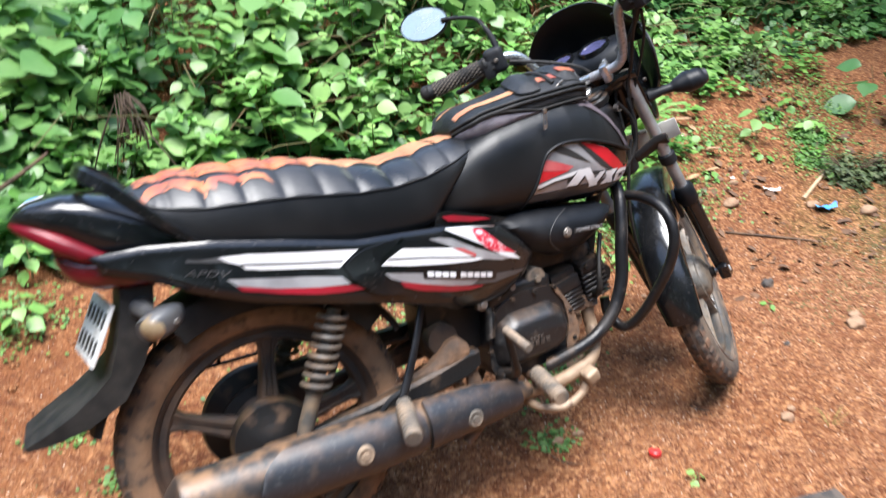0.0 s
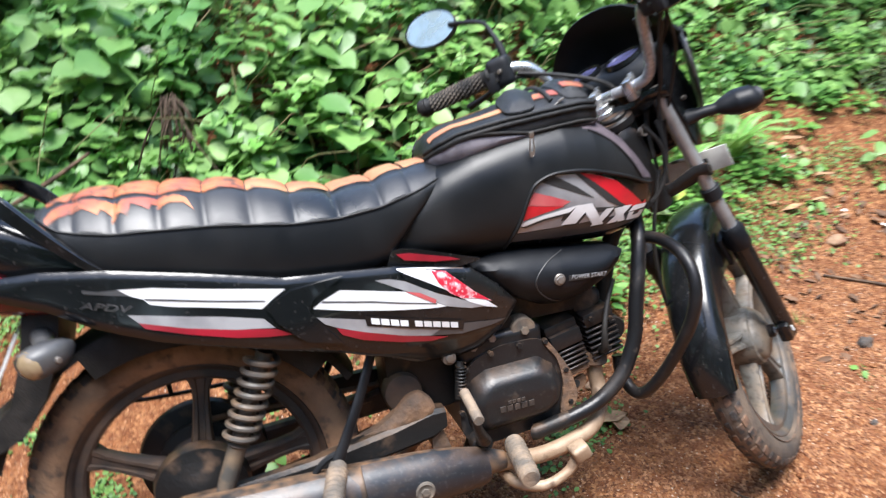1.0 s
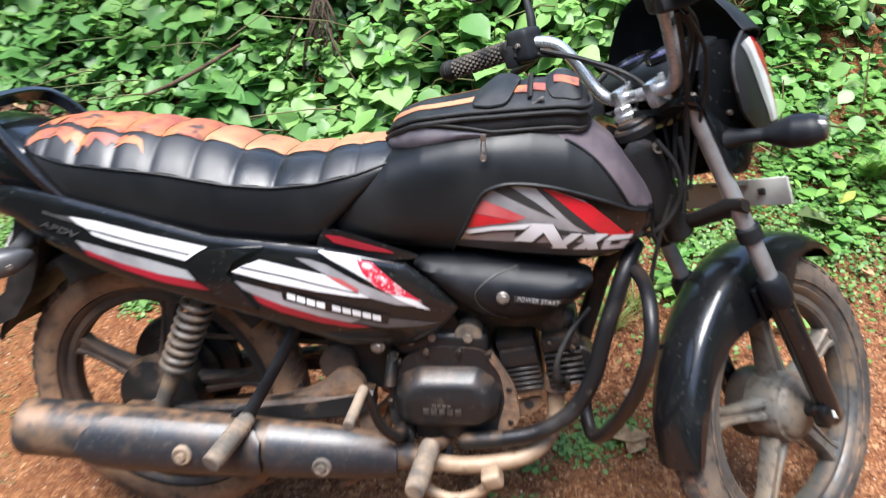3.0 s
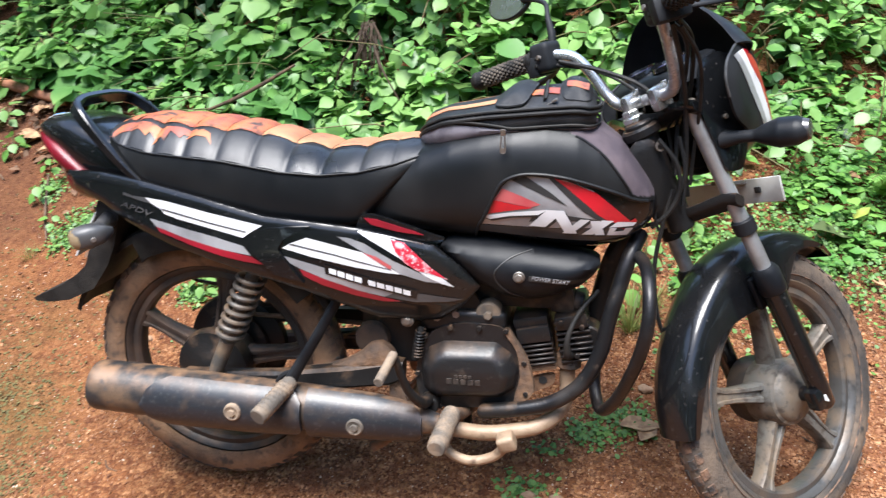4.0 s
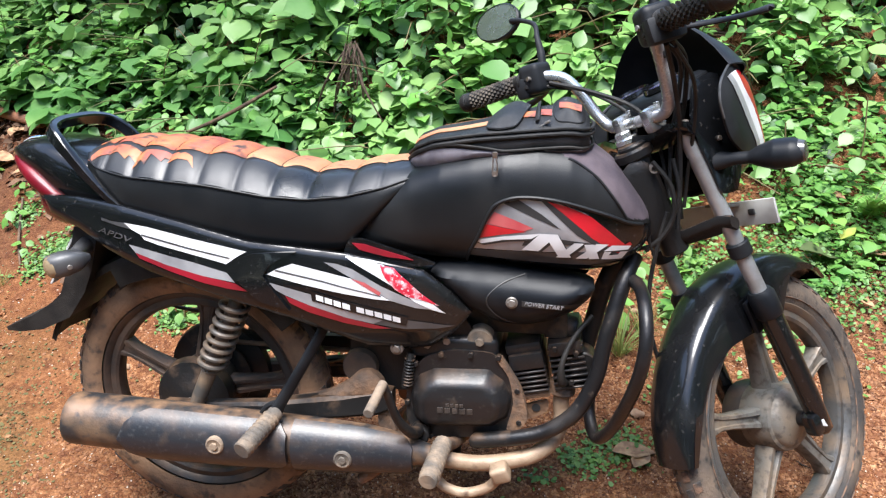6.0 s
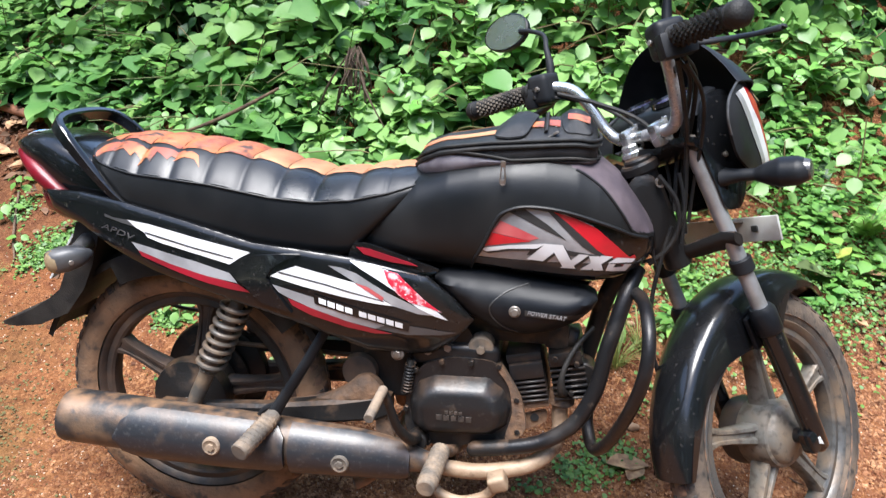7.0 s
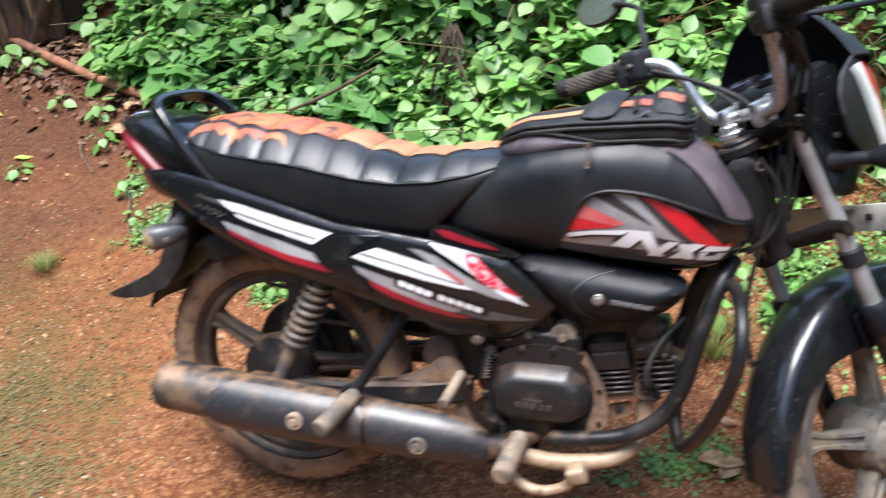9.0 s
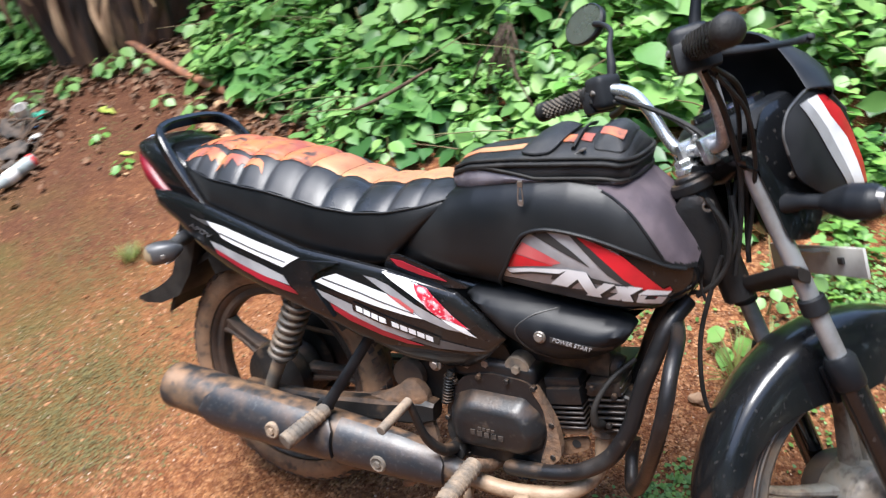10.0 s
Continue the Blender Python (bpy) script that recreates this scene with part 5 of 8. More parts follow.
tank_sticker("black_wedge", [(0.70, 0.781), (0.728, 0.788), (0.771, 0.761), (0.806, 0.733), (0.759, 0.754)], M_INK, 0.0018)
tank_sticker("red_wedge", [(0.779, 0.786), (0.816, 0.776), (0.859, 0.757), (0.894, 0.727), (0.932, 0.692), (0.883, 0.702), (0.861, 0.717), (0.843, 0.734), (0.808, 0.764)], M_RED, 0.0018)
tank_sticker("dark_gap", [(0.735, 0.70), (0.795, 0.705), (0.89, 0.698), (0.90, 0.70), (0.85, 0.708), (0.77, 0.72), (0.74, 0.71)], M_INK, 0.0013)
tank_sticker("black_band", [(0.766, 0.789), (0.779, 0.786), (0.808, 0.764), (0.843, 0.734), (0.883, 0.702), (0.907, 0.69), (0.879, 0.695), (0.835, 0.722), (0.796, 0.759)], M_INK, 0.0017)
tank_sticker("red_sliver", [(0.915, 0.682), (0.935, 0.70), (0.931, 0.706), (0.90, 0.69)], M_RED, 0.0020)
# the slanting white model mark, as plain strokes
for poly in ([(0.645, 0.708), (0.70, 0.718), (0.77, 0.726), (0.752, 0.715), (0.70, 0.711), (0.66, 0.702)], [(0.735, 0.692), (0.765, 0.690), (0.80, 0.7245), (0.768, 0.7255)],
             [(0.777, 0.722), (0.80, 0.724), (0.825, 0.678), (0.803, 0.678)], [(0.797, 0.678), (0.815, 0.678), (0.848, 0.707), (0.830, 0.708)], [(0.833, 0.676), (0.853, 0.676), (0.892, 0.704), (0.870, 0.706)],
             [(0.848, 0.705), (0.866, 0.705), (0.876, 0.675), (0.858, 0.675)], [(0.884, 0.691), (0.898, 0.702), (0.934, 0.698), (0.928, 0.691)], [(0.880, 0.674), (0.885, 0.690), (0.898, 0.689), (0.893, 0.682), (0.910, 0.682), (0.914, 0.688), (0.928, 0.687), (0.918, 0.672)]):
    tank_sticker("mark_shadow", [(u + 0.004, v - 0.004) for u, v in poly], M_INK, 0.0024)
    tank_sticker("white_mark", poly, M_WHITE, 0.0032)

# tank bag on the cover
BX = [0.510, 0.525, 0.565, 0.62, 0.66, 0.70, 0.76, 0.81, 0.838, 0.852]
BW = [0.045, 0.078, 0.100, 0.108, 0.111, 0.112, 0.111, 0.108, 0.101, 0.085]
BB = [0.836, 0.834, 0.838, 0.85, 0.858, 0.863, 0.869, 0.870, 0.870, 0.874]
BZ = [0.848, 0.862, 0.880, 0.889, 0.894, 0.897, 0.902, 0.905, 0.903, 0.897]
BT = [0.860, 0.884, 0.899, 0.908, 0.916, 0.928, 0.938, 0.942, 0.938, 0.922]


def bag_at(x):
    return [float(np.interp(x, BX, v)) for v in (BW, BB, BZ, BT)]


def bag_top(x, y, lift=0.0):
    w, b, zm, t = bag_at(x)
    u = abs(y) / w
    return (x, y, float(np.interp(u, [0, 0.35, 0.62, 0.92, 1.0], [t + 0.004, t, zm + 0.72 * (t - zm), zm + 0.009, zm])) + lift)


bag_x = np.linspace(0.510, 0.852, 34)
us = (-1, -0.92, -0.77, -0.62, -0.48, -0.35, -0.15, 0, 0.15, 0.35, 0.48, 0.62, 0.77, 0.92, 1)
rings = []
for x in bag_x:
    w, b, zm, t = bag_at(x)
    rings.append([bag_top(x, w * u) for u in us] + [(x, w - 0.006, zm - 0.008), (x, -w + 0.006, zm - 0.008)])
bag = part("tank_bag", loft(bmesh.new(), rings), M_BAG, bike, "black tank bag with orange stripes and zips", angle=55)
for mat, label, out, taper in ((M_BAG, "", -0.003, 0.0), (M_GREYBAND, "sheeny lavender-grey lower band of the bag", 0.0, 1.0)):
    rings = []
    for x in bag_x:
        w, b, zm, t = bag_at(x)
        w += out
        zm = b + (zm - b) * (1 - taper * max(0.0, min(0.9, (x - 0.56) / 0.18)))
        side = [(w - 0.008, b - 0.004), (w + 0.001, b + 0.25 * (zm - b)), (w + 0.003, b + 0.6 * (zm - b)), (w, zm - 0.002)]
        rings.append([(x, -y, z) for y, z in side] + [(x, y, z) for y, z in side[::-1]])
    part("bag_band", loft(bmesh.new(), rings), mat, bag, label)
for drop, g, r in ((0.002, 0.0015, 0.0038), (-0.007, -0.003, 0.0034), (0.020, 0.002, 0.003)):
    line = []
    for x in bag_x[::2]:
        w, b, zm, t = bag_at(x)
        z = max(b + 0.002, zm - drop) if drop < 0.01 else max(b + 0.001, zm - 0.004 - 0.022 * max(0.0, min(1.0, (x - 0.60) / 0.1)))
        line.append((x, -(w + g), z))
    other = [(x, -y, z) for x, y, z in line[::-1]]
    part("zip_line", tube(bmesh.new(), line + [(0.858, -0.05, line[-1][2]), (0.858, 0.05, line[-1][2])] + other, r, 8, steps=3), M_BLACKRUB, bag)
for sgn in (-1, 1):
    stripe = [(0.522, 0.048), (0.60, 0.062), (0.675, 0.068), (0.675, 0.046), (0.60, 0.041), (0.522, 0.031)]
    part("orange_stripe", sheet(bmesh.new(), [(u, sgn * v) for u, v in stripe], lambda u, v: bag_top(u, v, 0.0012), 0.012, 0.001, (0, 0, 1)), M_TAN, bag)
flap_out = rounded([(0.662, -0.094), (0.668, -0.03), (0.69, 0.03), (0.735, 0.035), (0.742, -0.02), (0.722, -0.099), (0.69, -0.104)], 4)
part("flap", sheet(bmesh.new(), flap_out, lambda u, v: bag_top(u, v, 0.004 + 0.010 * min(1.0, edge_distance(flap_out, u, v) / 0.02)), 0.01, 0.003, (0, 0, 1)), M_BAG, bag, "rounded flap of the bag pocket")
pocket = rounded([(0.785, -0.09), (0.782, 0.05), (0.838, 0.05), (0.846, -0.085)], 4)
part("pocket", sheet(bmesh.new(), pocket, lambda u, v: bag_top(u, v, 0.001 + 0.010 * min(1.0, edge_distance(pocket, u, v) / 0.018)), 0.01, 0.002, (0, 0, 1)), M_BAG, bag)
part("strap", tube(bmesh.new(), [bag_top(0.757, y, 0.006) for y in (-0.09, -0.06, -0.03, 0.0, 0.04)], 0.005, 8, flat=0.5), M_BLACKRUB, bag)
for x0, x1, lift in ((0.730, 0.752, 0.0022), (0.762, 0.782, 0.0022), (0.795, 0.836, 0.0128)):
    part("orange_patch", sheet(bmesh.new(), [(x0, -0.064), (x0, -0.042), (x1, -0.046), (x1, -0.070)], lambda u, v: bag_top(u, v, lift), 0.01, 0.0008, (0, 0, 1)), M_ORANGE, bag)
for q, t in (((0.686, -0.149, 0.858), (8, 0, 6)), ((0.765, -0.092, 0.916), (62, 0, 75))):
    m = pose(*q, *t)
    bm = block(bmesh.new(), (0, 0, 0.012), (0.0095, 0.005, 0.012), 0.002, m=m)
    tube(bm, [(-0.003, -0.001, 0.005), (-0.0045, -0.0012, -0.018), (-0.003, -0.001, -0.026), (0.003, -0.001, -0.026), (0.0045, -0.0012, -0.018), (0.003, -0.001, 0.005)], 0.0014, 6, m=m, steps=3)
    block(bm, (0, -0.001, -0.021), (0.0085, 0.0022, 0.009), 0.001, m=m)
    part("zip_pull", bm, M_STEEL, bag, "bright metal zip pull")

# ---- seat
PX = [-0.165, -0.146, -0.13, -0.10, -0.045, 0.04, 0.121, 0.241, 0.322, 0.40, 0.47, 0.525]
PZ = [0.856, 0.845, 0.834, 0.825, 0.815, 0.809, 0.802, 0.783, 0.778, 0.785, 0.80, 0.817]
CXs = [-0.165, -0.13, -0.09, 0.0, 0.07, 0.14, 0.2, 0.26, 0.323, 0.36, 0.407, 0.46, 0.525]
CZs = [0.862, 0.874, 0.878, 0.876, 0.870, 0.861, 0.849, 0.833, 0.821, 0.821, 0.828, 0.839, 0.845]
WX = [-0.165, -0.15, -0.12, -0.05, 0.05, 0.25, 0.40, 0.48, 0.525]
WW = [0.055, 0.09, 0.112, 0.128, 0.135, 0.136, 0.13, 0.114, 0.095]
SEAMS = [-0.105, -0.037, 0.033, 0.104, 0.177, 0.25, 0.324, 0.402, 0.465]


def seat_top(x, y, lift=0.0):
    w, zp, zc = np.interp(x, WX, WW), np.interp(x, PX, PZ), np.interp(x, CXs, CZs)
    u = min(1.0, abs(y) / w)
    z = zp + (zc - zp) * (1 - u ** 2.8)
    k = int(np.searchsorted(SEAMS, x))
    if 0 < k < len(SEAMS):
        f = (x - SEAMS[k - 1]) / (SEAMS[k] - SEAMS[k - 1])
        z += 0.0072 * (1 - abs(2 * f - 1) ** 3.2) - 0.0035
    z -= 0.003 * math.exp(-((abs(y) - 0.058) / 0.004) ** 2)
    return (x, y, z + lift)


bm = bmesh.new()
rings = []
for x in np.linspace(-0.163, 0.523, 160):
    w = np.interp(x, WX, WW)
    rings.append([seat_top(x, w * s) for s in (-1, -0.97, -0.92, -0.85, -0.75, -0.65, -0.55, -0.47, -0.43, -0.39, -0.2, 0, 0.2, 0.39, 0.43, 0.47, 0.55, 0.65, 0.75, 0.85, 0.92, 0.97, 1)])
loft(bm, rings, closed=False)
seat = part("seat", bm, M_SEAT, bike, "pleated black vinyl seat with faded orange flames", angle=60)
LX = [-0.165, -0.12, -0.064, 0.036, 0.12, 0.199, 0.26, 0.319, 0.37, 0.399, 0.43, 0.47, 0.525]
LZ = [0.835, 0.785, 0.746, 0.722, 0.70, 0.682, 0.674, 0.671, 0.674, 0.682, 0.715, 0.758, 0.806]
bm = bmesh.new()
rings = []
for x in np.linspace(-0.163, 0.523, 100):
    w, zp, zl = np.interp(x, WX, WW), np.interp(x, PX, PZ), np.interp(x, LX, LZ)
    h = zp - zl
    side = [(w, zp - 0.001), (w + 0.003, zp - 0.12 * h), (w + 0.006, zp - 0.4 * h), (w + 0.007, zp - 0.7 * h), (w + 0.004, zp - 0.9 * h), (w - 0.006, zl), (w - 0.03, zl - 0.002)]
    rings.append([(x, -y, z) for y, z in side] + [(x, y, z) for y, z in side[::-1]])
loft(bm, rings, closed=True)
part("seat_side", bm, M_VINYL, seat, "smooth black vinyl seat flank", angle=60)
for sgn in (-1, 1):
    part("piping", tube(bmesh.new(), [(x, sgn * (np.interp(x, WX, WW) + 0.0015), np.interp(x, PX, PZ)) for x in np.linspace(-0.16, 0.52, 40)], 0.0024, 8, steps=2), M_VINYL, seat)
INLAY = [-0.148] + SEAMS + [0.517]
EDGES = [0.05, 0.058, 0.074, 0.078, 0.072, 0.062, 0.055, 0.052, 0.053, 0.045]
for k, (x0, x1) in enumerate(zip(INLAY, INLAY[1:])):
    v0, v1 = (EDGES[max(0, k - 1)] + EDGES[k]) / 2, (EDGES[k] + EDGES[min(9, k + 1)]) / 2
    x0, x1 = x0 + 0.0008, x1 - 0.0008
    side = [(x0, v0 - 0.004), (x0 + 0.006, v0), (0.5 * (x0 + x1), EDGES[k] - 0.004), (x1 - 0.006, v1), (x1, v1 - 0.004)]
    tile = [(u, -v) for u, v in side] + [(u, v) for u, v in side[::-1]]
    part("orange_inlay", sheet(bmesh.new(), tile, lambda u, v: seat_top(u, v, 0.0015 + 0.0006 * min(1.0, edge_distance(tile, u, v) / 0.006)), 0.006), M_ORANGE if k < 5 else M_TAN, seat, "faded orange vinyl inlay")
for sgn in (-1, 1):
    petals = [[(-0.142, 0.104), (-0.143, 0.086), (-0.132, 0.07), (-0.108, 0.063), (-0.063, 0.072), (-0.03, 0.084), (-0.037, 0.106), (-0.055, 0.096), (-0.06, 0.104), (-0.084, 0.088), (-0.106, 0.089), (-0.13, 0.093)],
              [(-0.04, 0.117), (-0.035, 0.096), (-0.022, 0.082), (0.019, 0.084), (0.05, 0.084), (0.045, 0.096), (0.024, 0.098), (0.019, 0.107), (-0.008, 0.093), (-0.014, 0.113), (-0.026, 0.104)],
              [(0.03, 0.105), (0.044, 0.09), (0.062, 0.084), (0.08, 0.093), (0.09, 0.115), (0.074, 0.102), (0.051, 0.1)]]
    for poly in petals:
        part("orange_flame", sheet(bmesh.new(), [(u, sgn * v) for u, v in poly], lambda u, v: seat_top(u, v, 0.0016), 0.006), M_ORANGE, seat, "faded orange flame inlay")

# ---- tail: cowl, lamp, grab rail, plate, flap, rear lamps
bm = bmesh.new()
rings = []
for x, w, z0, z1 in ((-0.356, 0.03, 0.843, 0.852), (-0.345, 0.055, 0.843, 0.864), (-0.32, 0.074, 0.828, 0.876), (-0.27, 0.09, 0.79, 0.882), (-0.235, 0.098, 0.755, 0.877), (-0.2, 0.103, 0.725, 0.868), (-0.12, 0.112, 0.70, 0.83), (-0.02, 0.116, 0.66, 0.76), (0.1, 0.116, 0.62, 0.715), (0.25, 0.116, 0.57, 0.68), (0.40, 0.105, 0.54, 0.68), (0.5, 0.09, 0.54, 0.67), (0.56, 0.07, 0.55, 0.655)):
    zm, h = (z0 + z1) / 2, (z1 - z0) / 2
    rings.append([(x, w * math.copysign(abs(math.cos(a)) ** 0.6, math.cos(a)), zm + h * math.copysign(abs(math.sin(a)) ** 0.6, math.sin(a))) for a in (2 * math.pi * k / 28 for k in range(28))])
loft(bm, rings)
tail = part("tail_cowl", bm, M_GLOSS, bike, "black tail cowl under the seat")
bm = bmesh.new()
rings = []
for x, w, z0, z1 in ((-0.36, 0.025, 0.836, 0.849), (-0.348, 0.055, 0.818, 0.851), (-0.325, 0.0755, 0.798, 0.844), (-0.295, 0.092, 0.772, 0.828), (-0.265, 0.100, 0.752, 0.808), (-0.238, 0.1035, 0.748, 0.785), (-0.219, 0.1045, 0.752, 0.768)):
    zm, h = (z0 + z1) / 2, (z1 - z0) / 2
    rings.append([(x + (0.02 * (1 - abs(math.cos(a)))), w * math.copysign(abs(math.cos(a)) ** 0.5, math.cos(a)), zm + h * math.copysign(abs(math.sin(a)) ** 0.7, math.sin(a))) for a in (2 * math.pi * k / 28 for k in range(28))])
loft(bm, rings)
part("tail_lamp", bm, M_LENS, tail, "wrap-round red tail lamp lens")
bm = bmesh.new()
rings = []
for x, w, z0, z1 in ((-0.305, 0.04, 0.755, 0.78), (-0.295, 0.065, 0.73, 0.78), (-0.275, 0.082, 0.71, 0.775), (-0.24, 0.094, 0.697, 0.77), (-0.19, 0.1, 0.690, 0.75), (-0.14, 0.1, 0.688, 0.72)):
    zm, h = (z0 + z1) / 2, (z1 - z0) / 2
    rings.append([(x, w * math.copysign(abs(math.cos(a)) ** 0.5, math.cos(a)), zm + h * math.copysign(abs(math.sin(a)) ** 0.7, math.sin(a))) for a in (2 * math.pi * k / 24 for k in range(24))])
part("lower_lens", loft(bm, rings), M_LENSLOW, tail, "dark red lower lamp lens")
part("tail_sticker", sheet(bmesh.new(), [(-0.335, -0.035), (-0.335, -0.01), (-0.295, -0.01), (-0.295, -0.035)], lambda u, v: (u, v, float(np.interp(u, [-0.345, -0.32, -0.27], [0.866, 0.8775, 0.8835]))), 0.02, 0.0012, (0, 0, 1)), M_WHITE, tail, "small white and blue sticker")
part("tail_sticker", sheet(bmesh.new(), [(-0.325, -0.03), (-0.325, -0.018), (-0.305, -0.018), (-0.305, -0.03)], lambda u, v: (u, v, float(np.interp(u, [-0.345, -0.32, -0.27], [0.8675, 0.879, 0.885]))), 0.02, 0.0012, (0, 0, 1)), M_BLUEPLASTIC, tail)
bm = bmesh.new()
path = spline([(-0.045, -0.139, 0.742), (-0.085, -0.135, 0.772), (-0.135, -0.128, 0.822), (-0.185, -0.118, 0.876), (-0.213, -0.102, 0.9), (-0.226, -0.075, 0.909), (-0.232, -0.035, 0.913), (-0.232, 0.035, 0.913), (-0.226, 0.075, 0.909), (-0.213, 0.102, 0.9), (-0.185, 0.118, 0.876), (-0.135, 0.128, 0.822), (-0.085, 0.135, 0.772), (-0.045, 0.139, 0.742)], 5)
rings = []
n = len(path)
for i, q in enumerate(path):
    d = (path[min(i + 1, n - 1)] - path[max(0, i - 1)]).normalized()
    f = abs(2 * i / (n - 1) - 1)
    out = Vector((-0.5, math.copysign(1, q.y) * 0.6 if f > 0.2 else q.y * 4, 0.35))
    out = (out - d * out.dot(d)).normalized()
    up = d.cross(out)
    wdt = 0.004 + 0.0095 * min(1.0, (1 - f) / 0.45)
    rings.append([q + out * (0.004 + 0.004 * min(1.0, (1 - f) / 0.3)) * a + up * wdt * b for a, b in ((-1, -0.8), (-0.6, -1), (0.6, -1), (1, -0.8), (1, 0.8), (0.6, 1), (-0.6, 1), (-1, 0.8))])
loft(bm, rings)
part("grab_rail", bm, M_GLOSS, bike, "black moulded pillion grab rail")

bm = bmesh.new()
rings = []
for x, z, tx, w in ((-0.185, 0.70, 0.06, 0.08), (-0.195, 0.655, 0.06, 0.086), (-0.213, 0.60, 0.062, 0.088), (-0.236, 0.55, 0.06, 0.088), (-0.274, 0.508, 0.052, 0.087), (-0.332, 0.478, 0.038, 0.087), (-0.39, 0.46, 0.022, 0.081), (-0.432, 0.449, 0.008, 0.066)):
    nx, nz = (1, 0.1) if z > 0.54 else (0.5, -0.85) if z < 0.48 else (0.8, -0.55)
    ln = math.hypot(nx, nz)
    ox, oz = nx / ln * tx / 2, nz / ln * tx / 2
    rings.append([(x - ox, -w, z - oz), (x - ox * 1.2, -w * 0.5, z - oz * 1.2), (x - ox * 1.2, w * 0.5, z - oz * 1.2), (x - ox, w, z - oz), (x + ox, w * 1.02, z + oz), (x + ox, -w * 1.02, z + oz)])
loft(bm, rings)
flap = part("mud_flap", bm, M_BLACKRUB, bike, "black rubber rear mud flap")
bm = bmesh.new()
revolve(bm, [(-0.07, 0.335), (-0.066, 0.349), (-0.04, 0.356), (0, 0.358), (0.04, 0.356), (0.066, 0.349), (0.07, 0.335), (0.062, 0.345), (0, 0.353), (-0.062, 0.345)], AXLE_R, 40, arc=(28, 158), closed=True)
# skirts are lowered to stand in for deep shade on the tyre top
for sgn in (-1, 1):
    revolve(bm, [(0.07 * sgn, 0.347), (0.076 * sgn, 0.335), (0.078 * sgn, 0.293), (0.074 * sgn, 0.293), (0.071 * sgn, 0.335)], AXLE_R, 24, arc=(38, 116), closed=True)
part("rear_mudguard", bm, M_BLACKRUB, bike, "black inner mudguard over the rear wheel, skirts lowered for shade")
bm = block(bmesh.new(), (-0.274, 0.006, 0.617), (0.005, 0.165, 0.118), 0.002, turn=(0, 31, 9))
plate = part("rear_plate", bm, M_PLATE, bike, "white rear number plate with unreadable dark bars")
for r, z in enumerate((0.025, -0.028)):
    for i in range(5):
        q = pose(-0.274, 0.006, 0.617, 0, 31, 9) @ Vector((-0.0035, 0.06 - 0.03 * i, z))
        part("plate_bar", block(bmesh.new(), q, (0.0015, 0.012, 0.03), 0, turn=(0, 31, 9)), M_INK, plate, smooth=False)
for sgn in (-1, 1):
    bm = tube(bmesh.new(), [(-0.19, 0.08 * sgn, 0.657), (-0.182, 0.12 * sgn, 0.655), (-0.176, 0.15 * sgn, 0.652), (-0.174, 0.19 * sgn, 0.65)], [0.02, 0.015, 0.015, 0.018], 16)
    turned = pose(-0.162, 0.186 * sgn, 0.652, 0, -10, -42 * sgn)
    rings = []
    for x, hy, hz in ((-0.035, 0.0205, 0.0205), (-0.029, 0.024, 0.0235), (-0.009, 0.0265, 0.0252), (0.013, 0.024, 0.0225), (0.028, 0.017, 0.0165), (0.038, 0.007, 0.008)):
        rings.append([turned @ Vector((x + 0.006 * math.cos(a), sgn * hy * 1.05 * math.copysign(abs(math.cos(a)) ** 0.75, math.cos(a)), hz * math.copysign(abs(math.sin(a)) ** 0.75, math.sin(a)))) for a in (2 * math.pi * k / 24 for k in range(24))])
    loft(bm, rings)
    lamp = part("rear_indicator", bm, M_LAMPGREY, bike, "scuffed grey rear indicator lamp with hazy lens")
    bm = revolve(bmesh.new(), [(-0.044, 0.0), (-0.042, 0.012), (-0.036, 0.0205), (-0.026, 0.0245)], (0, 0, 0), 24, axis="x")
    bm.transform(turned)
    part("indicator_lens", bm, M_AMBER, lamp, "hazy tan indicator lens")
    part("screw", cyl(bmesh.new(), turned @ Vector((0.0, 0.026 * sgn, -0.003)), turned @ Vector((0.0, 0.031 * sgn, -0.003)), 0.005, segs=12), M_STEEL, lamp)

# ---- side panels with their stickers
OUT = [(-0.250, 0.772), (-0.161, 0.773), (-0.055, 0.760), (0.077, 0.732), (0.210, 0.699), (0.297, 0.691), (0.405, 0.679), (0.473, 0.663), (0.549, 0.644), (0.600, 0.601), (0.639, 0.556), (0.601, 0.510), (0.556, 0.477), (0.511, 0.471), (0.430, 0.482), (0.368, 0.515), (0.290, 0.546), (0.202, 0.572), (0.106, 0.600), (0.002, 0.630), (-0.096, 0.671), (-0.163, 0.710), (-0.235, 0.737)]


def panel_half(x, z, lift=0.0):
    base = np.interp(x, [-0.30, -0.19, -0.06, 0.1, 0.25, 0.4, 0.5, 0.58, 0.64], [0.118, 0.142, 0.163, 0.173, 0.174, 0.166, 0.152, 0.138, 0.12])
    base -= 0.14 * max(0.0, 0.575 - z) + 0.4 * max(0.0, 0.525 - z) + 0.08 * max(0, z - 0.62)
    d = edge_distance(OUT, x, z)
    return base - 0.006 * (1 - min(1.0, d / 0.016)) ** 2 + lift


